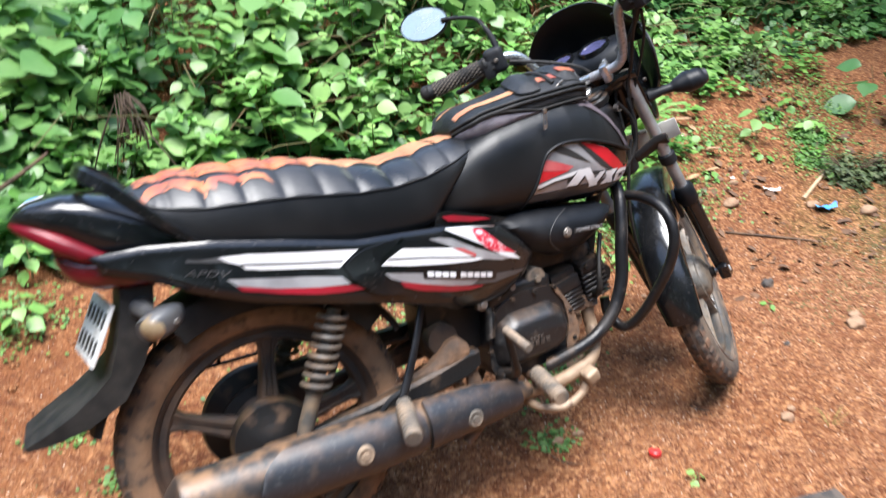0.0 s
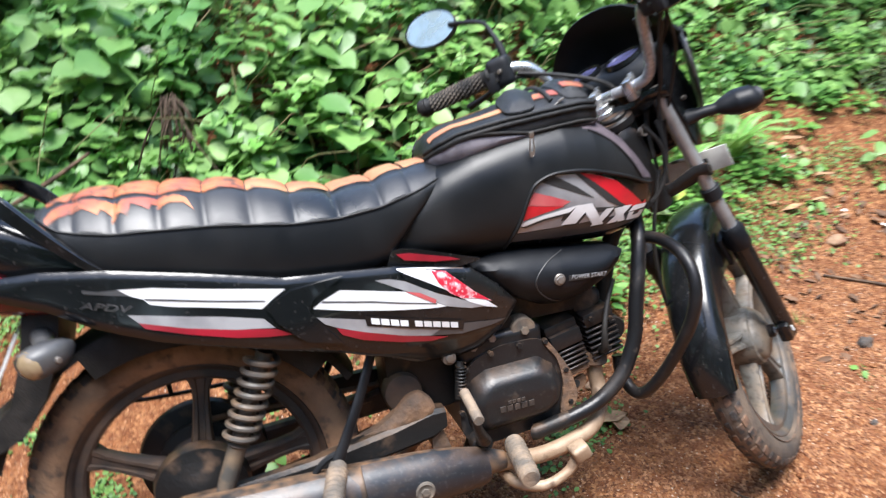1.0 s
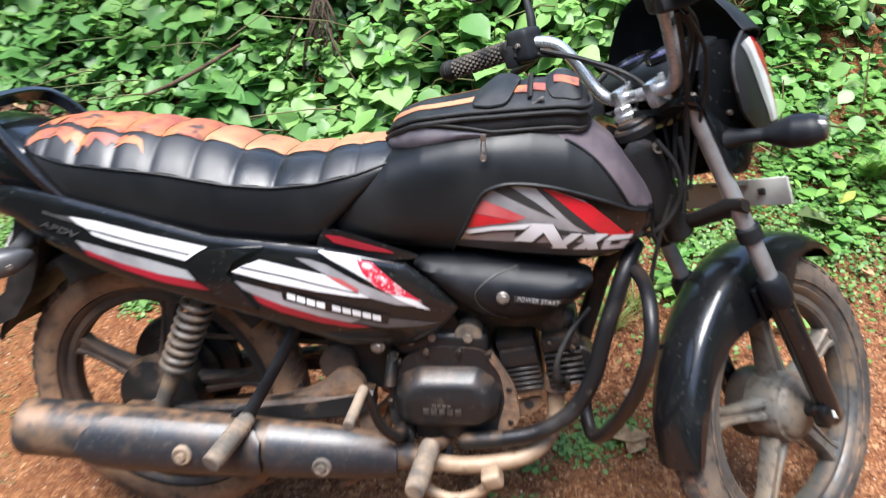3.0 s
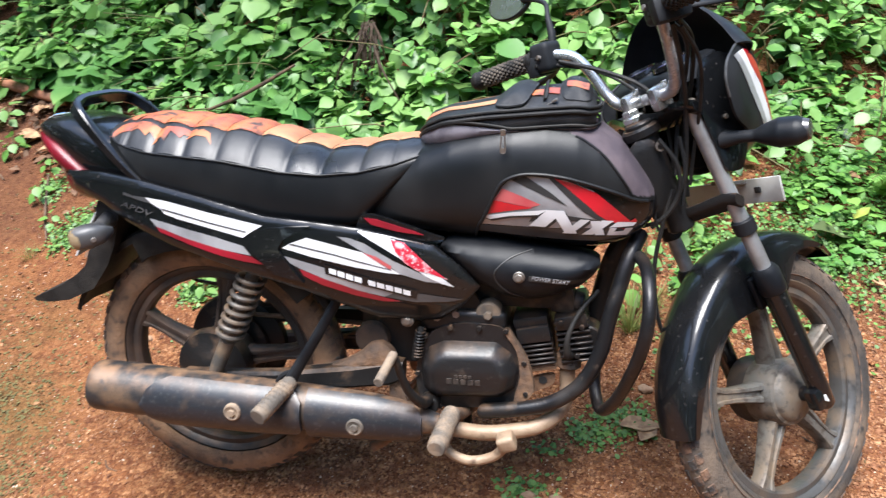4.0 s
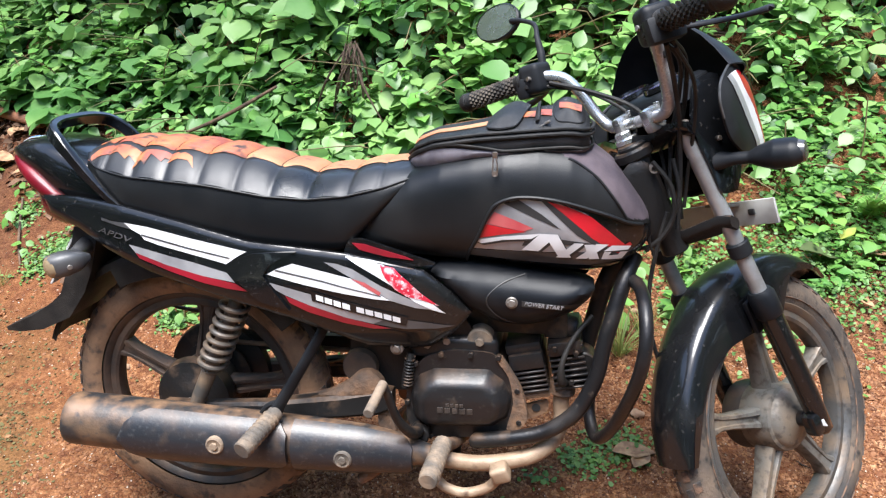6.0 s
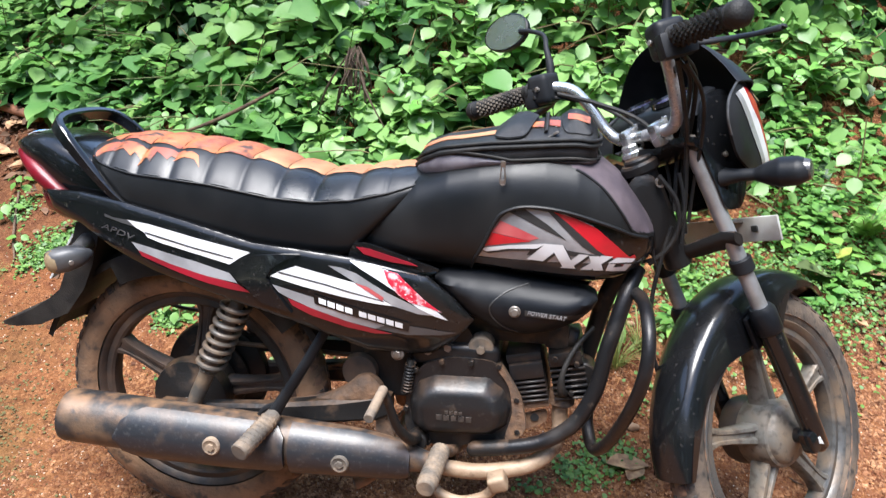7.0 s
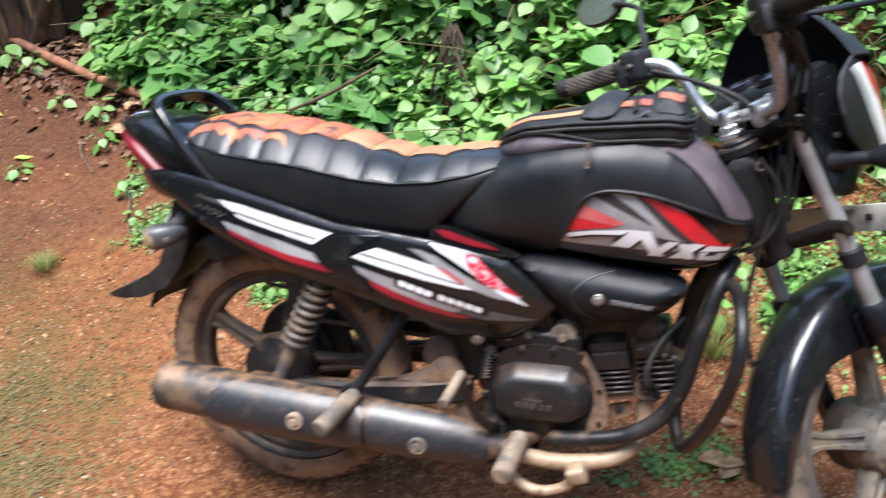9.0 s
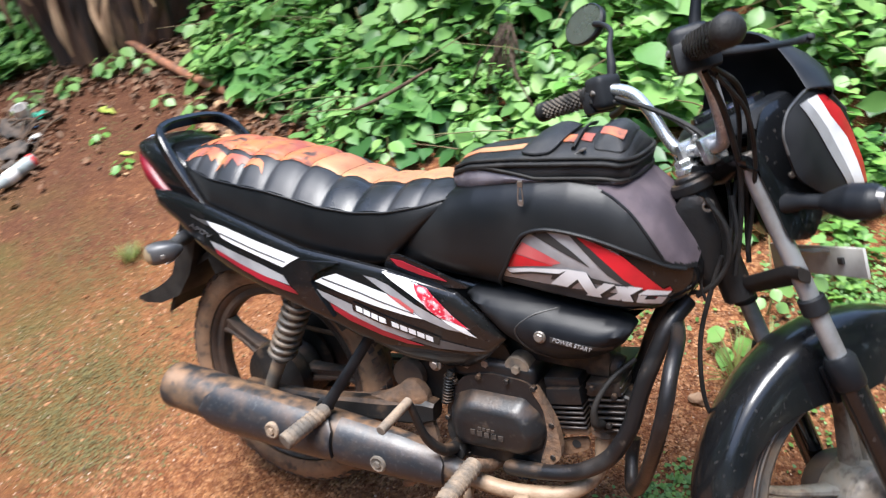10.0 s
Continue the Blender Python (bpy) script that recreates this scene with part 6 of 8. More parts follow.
for sgn in (-1, 1):
    bm = sheet(bmesh.new(), OUT, lambda u, v: (u, sgn * (panel_half(u, v) - 0.01), v), 0.006, 0.01, (0, sgn, 0))
    panel = part("side_panel", bm, M_GLOSS, bike, "glossy black side panel with white, silver and red stickers", angle=50)
    chev = [(0.309, 0.684), (0.270, 0.683), (0.223, 0.679), (0.196, 0.670), (0.176, 0.655), (0.186, 0.631), (0.208, 0.607), (0.232, 0.585), (0.292, 0.568), (0.276, 0.590), (0.257, 0.615), (0.243, 0.637), (0.255, 0.656), (0.281, 0.672)]
    bm = sheet(bmesh.new(), chev, lambda u, v: (u, sgn * (panel_half(u, v) - 0.002), v), 0.012, 0.009, (0, sgn, 0))
    part("panel_chevron", bm, M_GLOSS, panel)

    def sticker(name, poly, mat, lift, label=""):
        bm = sheet(bmesh.new(), poly, lambda u, v: (u, sgn * panel_half(u, v, lift + 0.0006), v), 0.006)
        return part(name, bm, mat, panel, label)

    sticker("white_sticker", [(-0.047, 0.729), (0.003, 0.723), (0.103, 0.703), (0.211, 0.682), (0.189, 0.670), (0.168, 0.656), (0.101, 0.672), (0.025, 0.688), (-0.004, 0.697), (-0.012, 0.707), (-0.031, 0.716)], M_WHITE, 0.0010)
    # grey patch paints the panel's gloss highlight where the white stripe fades
    sticker("grey_sheen", [(-0.10, 0.737), (-0.077, 0.731), (-0.047, 0.729), (-0.030, 0.716), (-0.06, 0.722), (-0.10, 0.731)], M_DGREY, 0.0008)
    sticker("thin_line", [(-0.009, 0.708), (0.083, 0.688), (0.177, 0.669), (0.174, 0.667), (0.083, 0.685), (-0.010, 0.705)], M_DGREY, 0.0018)
    sticker("silver_line", [(-0.04, 0.686), (-0.01, 0.680), (0.049, 0.667), (0.100, 0.657), (0.168, 0.639), (0.184, 0.620), (0.121, 0.630), (0.044, 0.648), (-0.026, 0.670)], M_SILVER, 0.0012)
    sticker("crimson_stripe", [(-0.026, 0.670), (0.044, 0.648), (0.121, 0.630), (0.185, 0.618), (0.212, 0.602), (0.168, 0.607), (0.121, 0.616), (0.046, 0.637), (-0.018, 0.659)], M_CRIMSON, 0.0014)
    sticker("silver_sticker", [(0.363, 0.665), (0.389, 0.662), (0.417, 0.652), (0.471, 0.618), (0.519, 0.594), (0.573, 0.568), (0.535, 0.573), (0.487, 0.589), (0.459, 0.609), (0.416, 0.634)], M_SILVER, 0.0008)
    sticker("white_sticker", [(0.250, 0.639), (0.268, 0.649), (0.301, 0.661), (0.360, 0.647), (0.414, 0.634), (0.440, 0.619), (0.487, 0.589), (0.459, 0.592), (0.381, 0.607), (0.313, 0.622)], M_WHITE, 0.0012)
    sticker("thin_line", [(0.268, 0.649), (0.360, 0.629), (0.470, 0.599), (0.470, 0.597), (0.359, 0.626), (0.266, 0.646)], M_DGREY, 0.0018)
    sticker("red_tip", [(0.414, 0.634), (0.440, 0.626), (0.470, 0.606), (0.467, 0.599), (0.443, 0.615)], M_PINK, 0.0020)
    sticker("black_wedge", [(0.409, 0.669), (0.422, 0.662), (0.460, 0.637), (0.499, 0.612), (0.487, 0.612), (0.449, 0.632), (0.419, 0.652)], M_GLOSS, 0.0014)
    sticker("white_edge", [(0.407, 0.673), (0.440, 0.667), (0.475, 0.659), (0.489, 0.643), (0.497, 0.615), (0.460, 0.639), (0.428, 0.659)], M_WHITE, 0.0016)
    sticker("white_edge", [(0.510, 0.604), (0.536, 0.600), (0.560, 0.588), (0.591, 0.560), (0.567, 0.568), (0.535, 0.585)], M_WHITE, 0.0016)
    sticker("worn_sticker", [(0.468, 0.660), (0.495, 0.653), (0.520, 0.629), (0.547, 0.602), (0.579, 0.577), (0.552, 0.588), (0.519, 0.597), (0.497, 0.612), (0.478, 0.636)], M_WORN, 0.0024, "scuffed red sticker with white scratches")
    sticker("rim_line", [(0.405, 0.677), (0.470, 0.665), (0.532, 0.651), (0.530, 0.649), (0.470, 0.662), (0.405, 0.674)], M_WHITE, 0.0028)
    sticker("silver_band", [(0.254, 0.623), (0.312, 0.607), (0.380, 0.588), (0.457, 0.566), (0.48, 0.552), (0.452, 0.54), (0.397, 0.555), (0.332, 0.578), (0.286, 0.597), (0.266, 0.608)], M_SILVER, 0.0012)
    sticker("graphite_band", [(0.457, 0.566), (0.516, 0.548), (0.608, 0.532), (0.575, 0.528), (0.513, 0.528), (0.452, 0.54), (0.48, 0.552)], M_DGREY, 0.0012)
    sticker("crimson_stripe", [(0.284, 0.597), (0.333, 0.578), (0.399, 0.555), (0.452, 0.539), (0.485, 0.53), (0.451, 0.53), (0.395, 0.543), (0.328, 0.564), (0.292, 0.583)], M_CRIMSON, 0.0018)
    word = Vector((0.345, 0.5965)), Vector((0.508, 0.5475))
    sticker("black_band", [(0.335, 0.6085), (0.42, 0.5835), (0.52, 0.5535), (0.515, 0.536), (0.43, 0.561), (0.337, 0.589)], M_GLOSS, 0.0026)
    for i in range(10):
        if i == 4:
            continue
        k = i if i < 4 else i - 0.45
        a, b = word[0].lerp(word[1], (k + 0.04) / 9.6), word[0].lerp(word[1], (k + 0.88) / 9.6)
        sticker("white_bar", [(a.x, a.y - 0.0056), (b.x, b.y - 0.0056), (b.x, b.y + 0.0056), (a.x, a.y + 0.0056)], M_WHITE, 0.0042)
    bm = cyl(bmesh.new(), (0.488, sgn * 0.10, 0.475), (0.488, sgn * 0.126, 0.475), 0.0085, segs=6)
    cyl(bm, (0.488, sgn * 0.10, 0.475), (0.488, sgn * 0.1215, 0.475), 0.0135, segs=20)
    part("panel_bolt", bm, M_STEEL, panel, "hexagon bolt on the side panel")

# red sliver of bodywork between seat and tank
part("red_flash", sheet(bmesh.new(), [(0.412, 0.697), (0.437, 0.695), (0.514, 0.672), (0.53, 0.665), (0.48, 0.671), (0.426, 0.684)], lambda u, v: (u, -0.1375 + 0.06 * max(0, u - 0.45), v), 0.02, 0.002, (0, -1, 0)), M_CRIMSON, tank)
bm = sheet(bmesh.new(), rounded([(0.39, 0.668), (0.405, 0.705), (0.44, 0.703), (0.53, 0.672), (0.58, 0.655), (0.5, 0.65)], 3), lambda u, v: (u, -0.128 + 0.06 * max(0, u - 0.45), v), 0.02, 0.008, (0, -1, 0))
part("tank_skirt", bm, M_GLOSS, tank)

# ---- engine space: frame tubes, engine, air box
bm = tube(bmesh.new(), [(0.955, 0, 0.80), (0.9, 0, 0.76), (0.7, 0, 0.70), (0.45, 0, 0.64), (0.2, 0, 0.62)], 0.028, 14)
part("frame_spine", bm, M_DUSTY, bike, "black tubular frame")
bm = tube(bmesh.new(), [(0.975, 0, 0.74), (0.932, 0.0, 0.66), (0.898, 0.0, 0.597), (0.876, 0, 0.51), (0.86, 0, 0.44)], 0.018, 14)
part("down_tube", bm, M_DUSTY, bike)
guard_r = [(0.948, -0.03, 0.655), (0.927, -0.075, 0.622), (0.907, -0.098, 0.555), (0.893, -0.108, 0.50), (0.879, -0.116, 0.43), (0.845, -0.12, 0.361), (0.79, -0.12, 0.315), (0.727, -0.12, 0.294), (0.65, -0.112, 0.278)]
guard_w = [(0.935, -0.045, 0.62), (0.952, -0.12, 0.622), (0.957, -0.19, 0.60), (0.957, -0.223, 0.545), (0.945, -0.215, 0.47), (0.92, -0.165, 0.37), (0.897, -0.125, 0.312), (0.882, -0.095, 0.30), (0.872, -0.06, 0.33), (0.872, -0.05, 0.37)]
bar = part("crash_bar", tube(bmesh.new(), guard_r, 0.0155, 14), M_BAR, bike, "scuffed black curved tubular engine bar")
part("mud_coat", tube(bmesh.new(), [(0.72, -0.119, 0.2925), (0.685, -0.116, 0.285), guard_r[-1], (0.645, -0.111, 0.277)], [0.0157, 0.0164, 0.0167, 0.0165], 14), M_DUSTY, bar, "brown dried mud on the lower bar")
part("leg_guard", tube(bmesh.new(), guard_w, 0.0125, 14), M_BAR, bike, "scuffed black tubular leg guard loop")

ABX = [(0.555, 0.637), (0.575, 0.65), (0.64, 0.652), (0.75, 0.64), (0.85, 0.628), (0.874, 0.615), (0.862, 0.592), (0.835, 0.565), (0.79, 0.542), (0.74, 0.53), (0.69, 0.534), (0.63, 0.565), (0.58, 0.61)]


def box_half(x, z):
    d = edge_distance(ABX, x, z)
    return 0.105 + 0.036 * (1 - (1 - min(1.0, d / 0.045)) ** 2) - 0.02 * max(0, 0.6 - z) * 4


for sgn in (-1, 1):
    bm = sheet(bmesh.new(), rounded(ABX, 3), lambda u, v: (u, sgn * (box_half(u, v) - 0.05), v), 0.012, 0.05, (0, sgn, 0))
    box = part("air_box_cover", bm, M_PLASTIC, bike, "matt black air box cover", angle=50)
    part("cover_seam", tube(bmesh.new(), [(u, sgn * (box_half(u, v) + 0.0002), v) for u, v in ((0.74, 0.638), (0.70, 0.625), (0.672, 0.60), (0.675, 0.575), (0.70, 0.55), (0.725, 0.538))], 0.0016, 6), M_INK, box)
    bm = cyl(bmesh.new(), (0.718, sgn * 0.128, 0.59), (0.718, sgn * 0.144, 0.59), 0.0115, segs=20)
    cyl(bm, (0.718, sgn * 0.14, 0.59), (0.718, sgn * 0.148, 0.59), 0.008, segs=6)
    part("cover_bolt", bm, M_STEEL, box)
bm = sheet(bmesh.new(), [(0.737, 0.594), (0.737, 0.583), (0.842, 0.575), (0.845, 0.585)], lambda u, v: (u, -box_half(u, v) - 0.0006, v), 0.02, 0.0012, (0, -1, 0))
part("start_badge", bm, M_INK, box, "black strip with pale lettering")


def lettering(name, text, size, m, mat, parent, label="", depth=0.0006):
    cu = bpy.data.curves.new(name, "FONT")
    cu.body, cu.size, cu.extrude, cu.shear = text, size, depth, 0.25
    ob = bpy.data.objects.new(name, cu)
    me = bpy.data.meshes.new_from_object(ob)
    bpy.data.objects.remove(ob)
    me.transform(m)
    me.materials.append(mat)
    t = new(name, me)
    t.parent = parent
    if label:
        t["label"] = label
    return t


lettering("side_letters", "APDV", 0.0165, pose(-0.109, -0.1515, 0.7085, 90, 14, -8.5) @ Matrix.Diagonal((1.8, 1, 1, 1)), M_DGREY, bike, "APDV in grey slanted letters")
lettering("badge_letters", "POWER START", 0.0108, pose(0.741, -0.1425, 0.5864, 90, 4.5, -2), M_SILVER, box, "POWER START in small pale letters")

# crankcase with its domed cover
CASE = [(0.498, 0.308), (0.503, 0.40), (0.539, 0.452), (0.597, 0.47), (0.687, 0.468), (0.722, 0.40), (0.732, 0.33), (0.71, 0.284), (0.525, 0.268)]
bm = sheet(bmesh.new(), rounded(CASE, 3), lambda u, v: (u, 0.10, v), 0.05, 0.20, (0, -1, 0))
engine = part("engine", bm, M_ENGINE, bike, "small dusty black single-cylinder engine")
COVER = [(0.513, 0.316), (0.51, 0.373), (0.528, 0.413), (0.560, 0.430), (0.672, 0.434), (0.703, 0.408), (0.717, 0.368), (0.711, 0.329), (0.681, 0.304), (0.542, 0.295)]


def cover_half(x, z):
    d = edge_distance(COVER, x, z)
    return 0.096 + 0.036 * (1 - (1 - min(1.0, d / 0.026)) ** 1.35) + 0.006 * (1 - min(1, abs(z - 0.375) / 0.05))


part("crankcase_cover", sheet(bmesh.new(), rounded(COVER, 3), lambda u, v: (u, -cover_half(u, v) + 0.03, v), 0.009, 0.03, (0, -1, 0)), M_ENGINE, engine, "black clutch cover with rubbed raised lettering", angle=60)
for u0, u1, v0, v1 in ((0.571, 0.646, 0.347, 0.359), (0.588, 0.626, 0.362, 0.369)):
    n = 5 if u1 - u0 > 0.05 else 4
    for i in range(n):
        a, b = u0 + (u1 - u0) * i / n, u0 + (u1 - u0) * (i + 0.72) / n
        part("raised_bar", sheet(bmesh.new(), [(a, v0), (b, v0 + 0.001), (b, v1 + 0.001), (a, v1)], lambda u, v: (u, -cover_half(u, v), v), 0.02, 0.0022, (0, -1, 0)), M_EMBOSS, engine)
part("gasket_face", sheet(bmesh.new(), rounded([(0.695, 0.462), (0.738, 0.39), (0.752, 0.325), (0.72, 0.29), (0.705, 0.30), (0.722, 0.36), (0.712, 0.42), (0.685, 0.455)], 2), lambda u, v: (u, -0.085, v), 0.02, 0.02, (0, -1, 0)), M_CASEDUST, engine, "red mud caked on the case")
for u, v in ((0.522, 0.436), (0.575, 0.459), (0.635, 0.462), (0.69, 0.459), (0.728, 0.39), (0.732, 0.32), (0.66, 0.283), (0.55, 0.276), (0.503, 0.35)):
    part("case_bolt", cyl(bmesh.new(), (u, -0.095, v), (u, -0.108, v), 0.006, segs=6), M_DUSTY, engine)
bm = block(bmesh.new(), (0.60, -0.02, 0.47), (0.18, 0.15, 0.05), 0.015, segments=3)
block(bm, (0.555, -0.05, 0.485), (0.05, 0.05, 0.06), 0.012)
part("upper_crankcase", bm, M_ENGINE, engine)
bm = cyl(bmesh.new(), (0.652, -0.03, 0.488), (0.652, -0.094, 0.488), 0.026, segs=28)
cyl(bm, (0.652, -0.09, 0.488), (0.652, -0.102, 0.488), 0.009, segs=6)
part("oil_filler_cap", bm, M_RUBBER, engine, "pale dusty round cap with a bolt")
# cylinder: stacked plates with gaps, leaning forward
cyl_m = pose(0.751, -0.002, 0.413, 0, -12, 0)
bm = block(bmesh.new(), (0, 0, 0), (0.07, 0.10, 0.075), 0.008, m=cyl_m)
cylinder = part("cylinder", bm, M_ENGINE, engine, "black finned cylinder")
for i in range(8):
    part("fin", block(bmesh.new(), (0.0, -0.0, -0.034 + 0.0105 * i), (0.068, 0.165, 0.0048), 0.0012, m=cyl_m, segments=1), M_ENGINE, cylinder)
part("barrel_cover", block(bmesh.new(), (0.0, 0, 0.032), (0.069, 0.167, 0.034), 0.005, m=cyl_m), M_ENGINE, cylinder)
part("barrel_base", block(bmesh.new(), (0.0, 0, -0.046), (0.066, 0.15, 0.014), 0.004, m=cyl_m), M_CASEDUST, cylinder)
bm = block(bmesh.new(), (-0.002, 0, 0.058), (0.072, 0.15, 0.022), 0.006, m=cyl_m)
part("cylinder_top", bm, M_ENGINE, cylinder)
head_m = pose(0.828, -0.002, 0.437, 0, -12, 0)
bm = block(bmesh.new(), (0, 0, 0.0), (0.066, 0.10, 0.10), 0.012, m=head_m)
head = part("cylinder_head", bm, M_ENGINE, engine, "dusty cylinder head with short fins")
for i in range(8):
    part("fin", block(bmesh.new(), (0.0, 0.0, -0.045 + 0.0125 * i), (0.07, 0.16, 0.0048), 0.0012, m=head_m, segments=1), M_ENGINE, head)
part("head_plate", block(bmesh.new(), (0.0, 0, 0.04), (0.066, 0.162, 0.03), 0.006, m=head_m), M_ENGINE, head)
for q in ((-0.02, -0.082, 0.045), (0.02, -0.082, 0.03), (0.0, -0.082, -0.03)):
    part("head_bolt", cyl(bmesh.new(), q, (q[0], q[1] - 0.008, q[2]), 0.006, segs=6, m=head_m), M_DUSTY, head)
bm = cyl(bmesh.new(), (0.855, -0.02, 0.44), (0.855, -0.075, 0.44), 0.028, segs=24)
part("head_cover", bm, M_DUSTY, head)
bm = tube(bmesh.new(), [(0.82, -0.085, 0.405), (0.815, -0.11, 0.42), (0.815, -0.115, 0.46), (0.835, -0.095, 0.505), (0.87, -0.06, 0.54)], [0.009, 0.009, 0.0055, 0.005, 0.005], 10)
part("spark_plug_lead", bm, M_BLACKRUB, engine, "black spark plug lead")
bm = cyl(bmesh.new(), (0.77, -0.03, 0.52), (0.84, -0.03, 0.50), 0.024)
block(bm, (0.80, -0.02, 0.515), (0.05, 0.08, 0.06), 0.012)
part("carburettor", bm, M_DUSTY, engine)
bm = sheet(bmesh.new(), rounded([(0.70, 0.31), (0.735, 0.335), (0.79, 0.355), (0.79, 0.325), (0.75, 0.305), (0.71, 0.288), (0.665, 0.285)], 2), lambda u, v: (u, -0.055, v), 0.03, 0.006, (0, -1, 0))
part("engine_bracket", bm, M_CASEDUST, bike, "mud-coloured engine bracket plate")
for u, v in ((0.728, 0.312), (0.765, 0.334)):
    bm = revolve(bmesh.new(), [(-0.0635, 0.0), (-0.0635, 0.009)], (u, 0, v), 16)
    part("bracket_hole", bm, M_INK, bike)
bm = sheet(bmesh.new(), rounded([(0.53, 0.46), (0.555, 0.52), (0.62, 0.535), (0.64, 0.50), (0.60, 0.47)], 2), lambda u, v: (u, -0.075, v), 0.03, 0.008, (0, -1, 0))
part("frame_gusset", bm, M_DUSTY, bike)
for u, v in ((0.565, 0.505), (0.585, 0.485), (0.545, 0.475)):
    part("gusset_bolt", cyl(bmesh.new(), (u, -0.082, v), (u, -0.096, v), 0.0085, segs=6), M_STEEL, bike)
# dark blocks added to fill the see-through space behind the side panel
bm = block(bmesh.new(), (0.44, 0, 0.46), (0.14, 0.13, 0.22), 0.02)
block(bm, (0.44, 0, 0.50), (0.14, 0.12, 0.08), 0.02)
part("dark_filler_block", bm, M_DUSTY, bike)
bm = revolve(bmesh.new(), [(-0.084, 0.0), (-0.086, 0.02), (-0.082, 0.036), (-0.076, 0.038), (-0.05, 0.038)], (0.398, 0, 0.41), 28)
part("pivot_disc", bm, M_ALLOYDARK, bike)
bm = block(bmesh.new(), (0.67, 0.0, 0.535), (0.26, 0.12, 0.09), 0.02)
part("intake_box", bm, M_DUSTY, bike)

# exhaust
ex = [(0.818, -0.05, 0.385), (0.815, -0.052, 0.345), (0.817, -0.06, 0.31), (0.803, -0.085, 0.279), (0.77, -0.112, 0.258), (0.72, -0.126, 0.246), (0.65, -0.134, 0.238), (0.57, -0.14, 0.246), (0.52, -0.142, 0.25)]
exhaust = part("exhaust_pipe", tube(bmesh.new(), ex, 0.0165, 16), M_PIPE, bike, "mud-stained exhaust pipe")
part("exhaust_collar", cyl(bmesh.new(), (0.818, -0.05, 0.395), (0.816, -0.052, 0.365), 0.027, segs=16), M_CASEDUST, exhaust)
muf = [(0.565, -0.141, 0.252), (0.54, -0.142, 0.256), (0.50, -0.144, 0.262), (0.42, -0.148, 0.27), (0.30, -0.154, 0.276), (0.15, -0.162, 0.282), (0.0, -0.168, 0.289), (-0.12, -0.172, 0.296), (-0.205, -0.176, 0.301), (-0.208, -0.176, 0.301)]
mr = [0.018, 0.024, 0.033, 0.042, 0.048, 0.053, 0.055, 0.056, 0.055, 0.045]
muffler = part("muffler", tube(bmesh.new(), muf, mr, 28, steps=5), M_MUDEND, bike, "long dented black muffler dusted with red soil")
bm = revolve(bmesh.new(), [(-0.209, 0.046), (-0.206, 0.05), (-0.19, 0.046), (-0.17, 0.044), (-0.16, 0.0)], (0, -0.176, 0.301), 28, axis="x")
part("muffler_end", bm, M_INK, muffler)
part("tail_pipe", revolve(bmesh.new(), [(-0.20, 0.018), (-0.222, 0.02), (-0.222, 0.016), (-0.19, 0.014)], (0, -0.178, 0.297), 20, axis="x"), M_RUSTBAR, muffler)


def muf_at(x, grow=0.0):
    q = sorted(zip([p[0] for p in muf], [p[1] for p in muf], [p[2] for p in muf], mr))
    return [float(np.interp(x, [r[0] for r in q], [r[k] for r in q])) for k in (1, 2, 3)]


def shield(name, x0, x1, top, bot, pointed):
    bm = bmesh.new()
    rings = []
    for i in range(25):
        f = i / 24
        x = x0 + (x1 - x0) * f
        cy, cz, r = muf_at(x)
        r += 0.013
        taper = min(1.0, max(0.0, f / 0.17) ** 0.5) if pointed else 1.0
        taper *= min(1.0, (1 - f) / 0.12 + 0.55)
        a0, a1 = radians(bot + (90 - bot) * (1 - taper) * 0.95), radians(top - (top - 90) * (1 - taper) * 0.95)
        ring = [(x, cy - r * math.sin(a0 + (a1 - a0) * k / 14), cz + r * -math.cos(a0 + (a1 - a0) * k / 14)) for k in range(15)]
        inner = [(x, cy - (r - 0.009) * math.sin(a0 + (a1 - a0) * k / 14), cz + (r - 0.009) * -math.cos(a0 + (a1 - a0) * k / 14)) for k in range(14, -1, -1)]
        rings.append(ring + inner)
    loft(bm, rings)
    return part(name, bm, M_MUFFLER, muffler, "scratched black heat shield", angle=50)


shield("heat_shield", -0.075, 0.275, 152, 42, True)
shield("heat_shield", 0.285, 0.525, 160, 35, False)
for x, dz in ((0.132, 0.008), (0.390, -0.004)):
    cy, cz, r = muf_at(x)
    cz += dz
    bm = revolve(bmesh.new(), [(-0.002, 0.021), (-0.0145, 0.0185), (-0.0165, 0.0155), (-0.0145, 0.012), (-0.0145, 0.0)], (x, cy - r, cz), 24)
    cyl(bm, (x, cy - r - 0.013, cz), (x, cy - r - 0.019, cz), 0.0085, segs=6)
    part("shield_bolt", bm, M_RUBBER, muffler, "pale dusty shield bolt")

# foot rests, brake pedal, kick lever
bm = cyl(bmesh.new(), (0.585, -0.15, 0.29), (0.573, -0.265, 0.272), 0.0185, segs=14)
peg = part("foot_rest", bm, M_RUBBER, bike, "dusty ribbed rubber foot rest")
for i in range(9):
    q = Vector((0.585, -0.15, 0.29)).lerp(Vector((0.573, -0.265, 0.272)), (i + 1) / 10.5)
    part("rib", cyl(bmesh.new(), q, q + Vector((-0.0005, -0.005, -0.0008)), 0.0205, segs=14), M_RUBBER, peg)
bm = tube(bmesh.new(), [(0.62, -0.03, 0.252), (0.60, -0.10, 0.262), (0.588, -0.15, 0.288)], 0.013, 10)
part("rest_bar", bm, M_CASEDUST, peg)
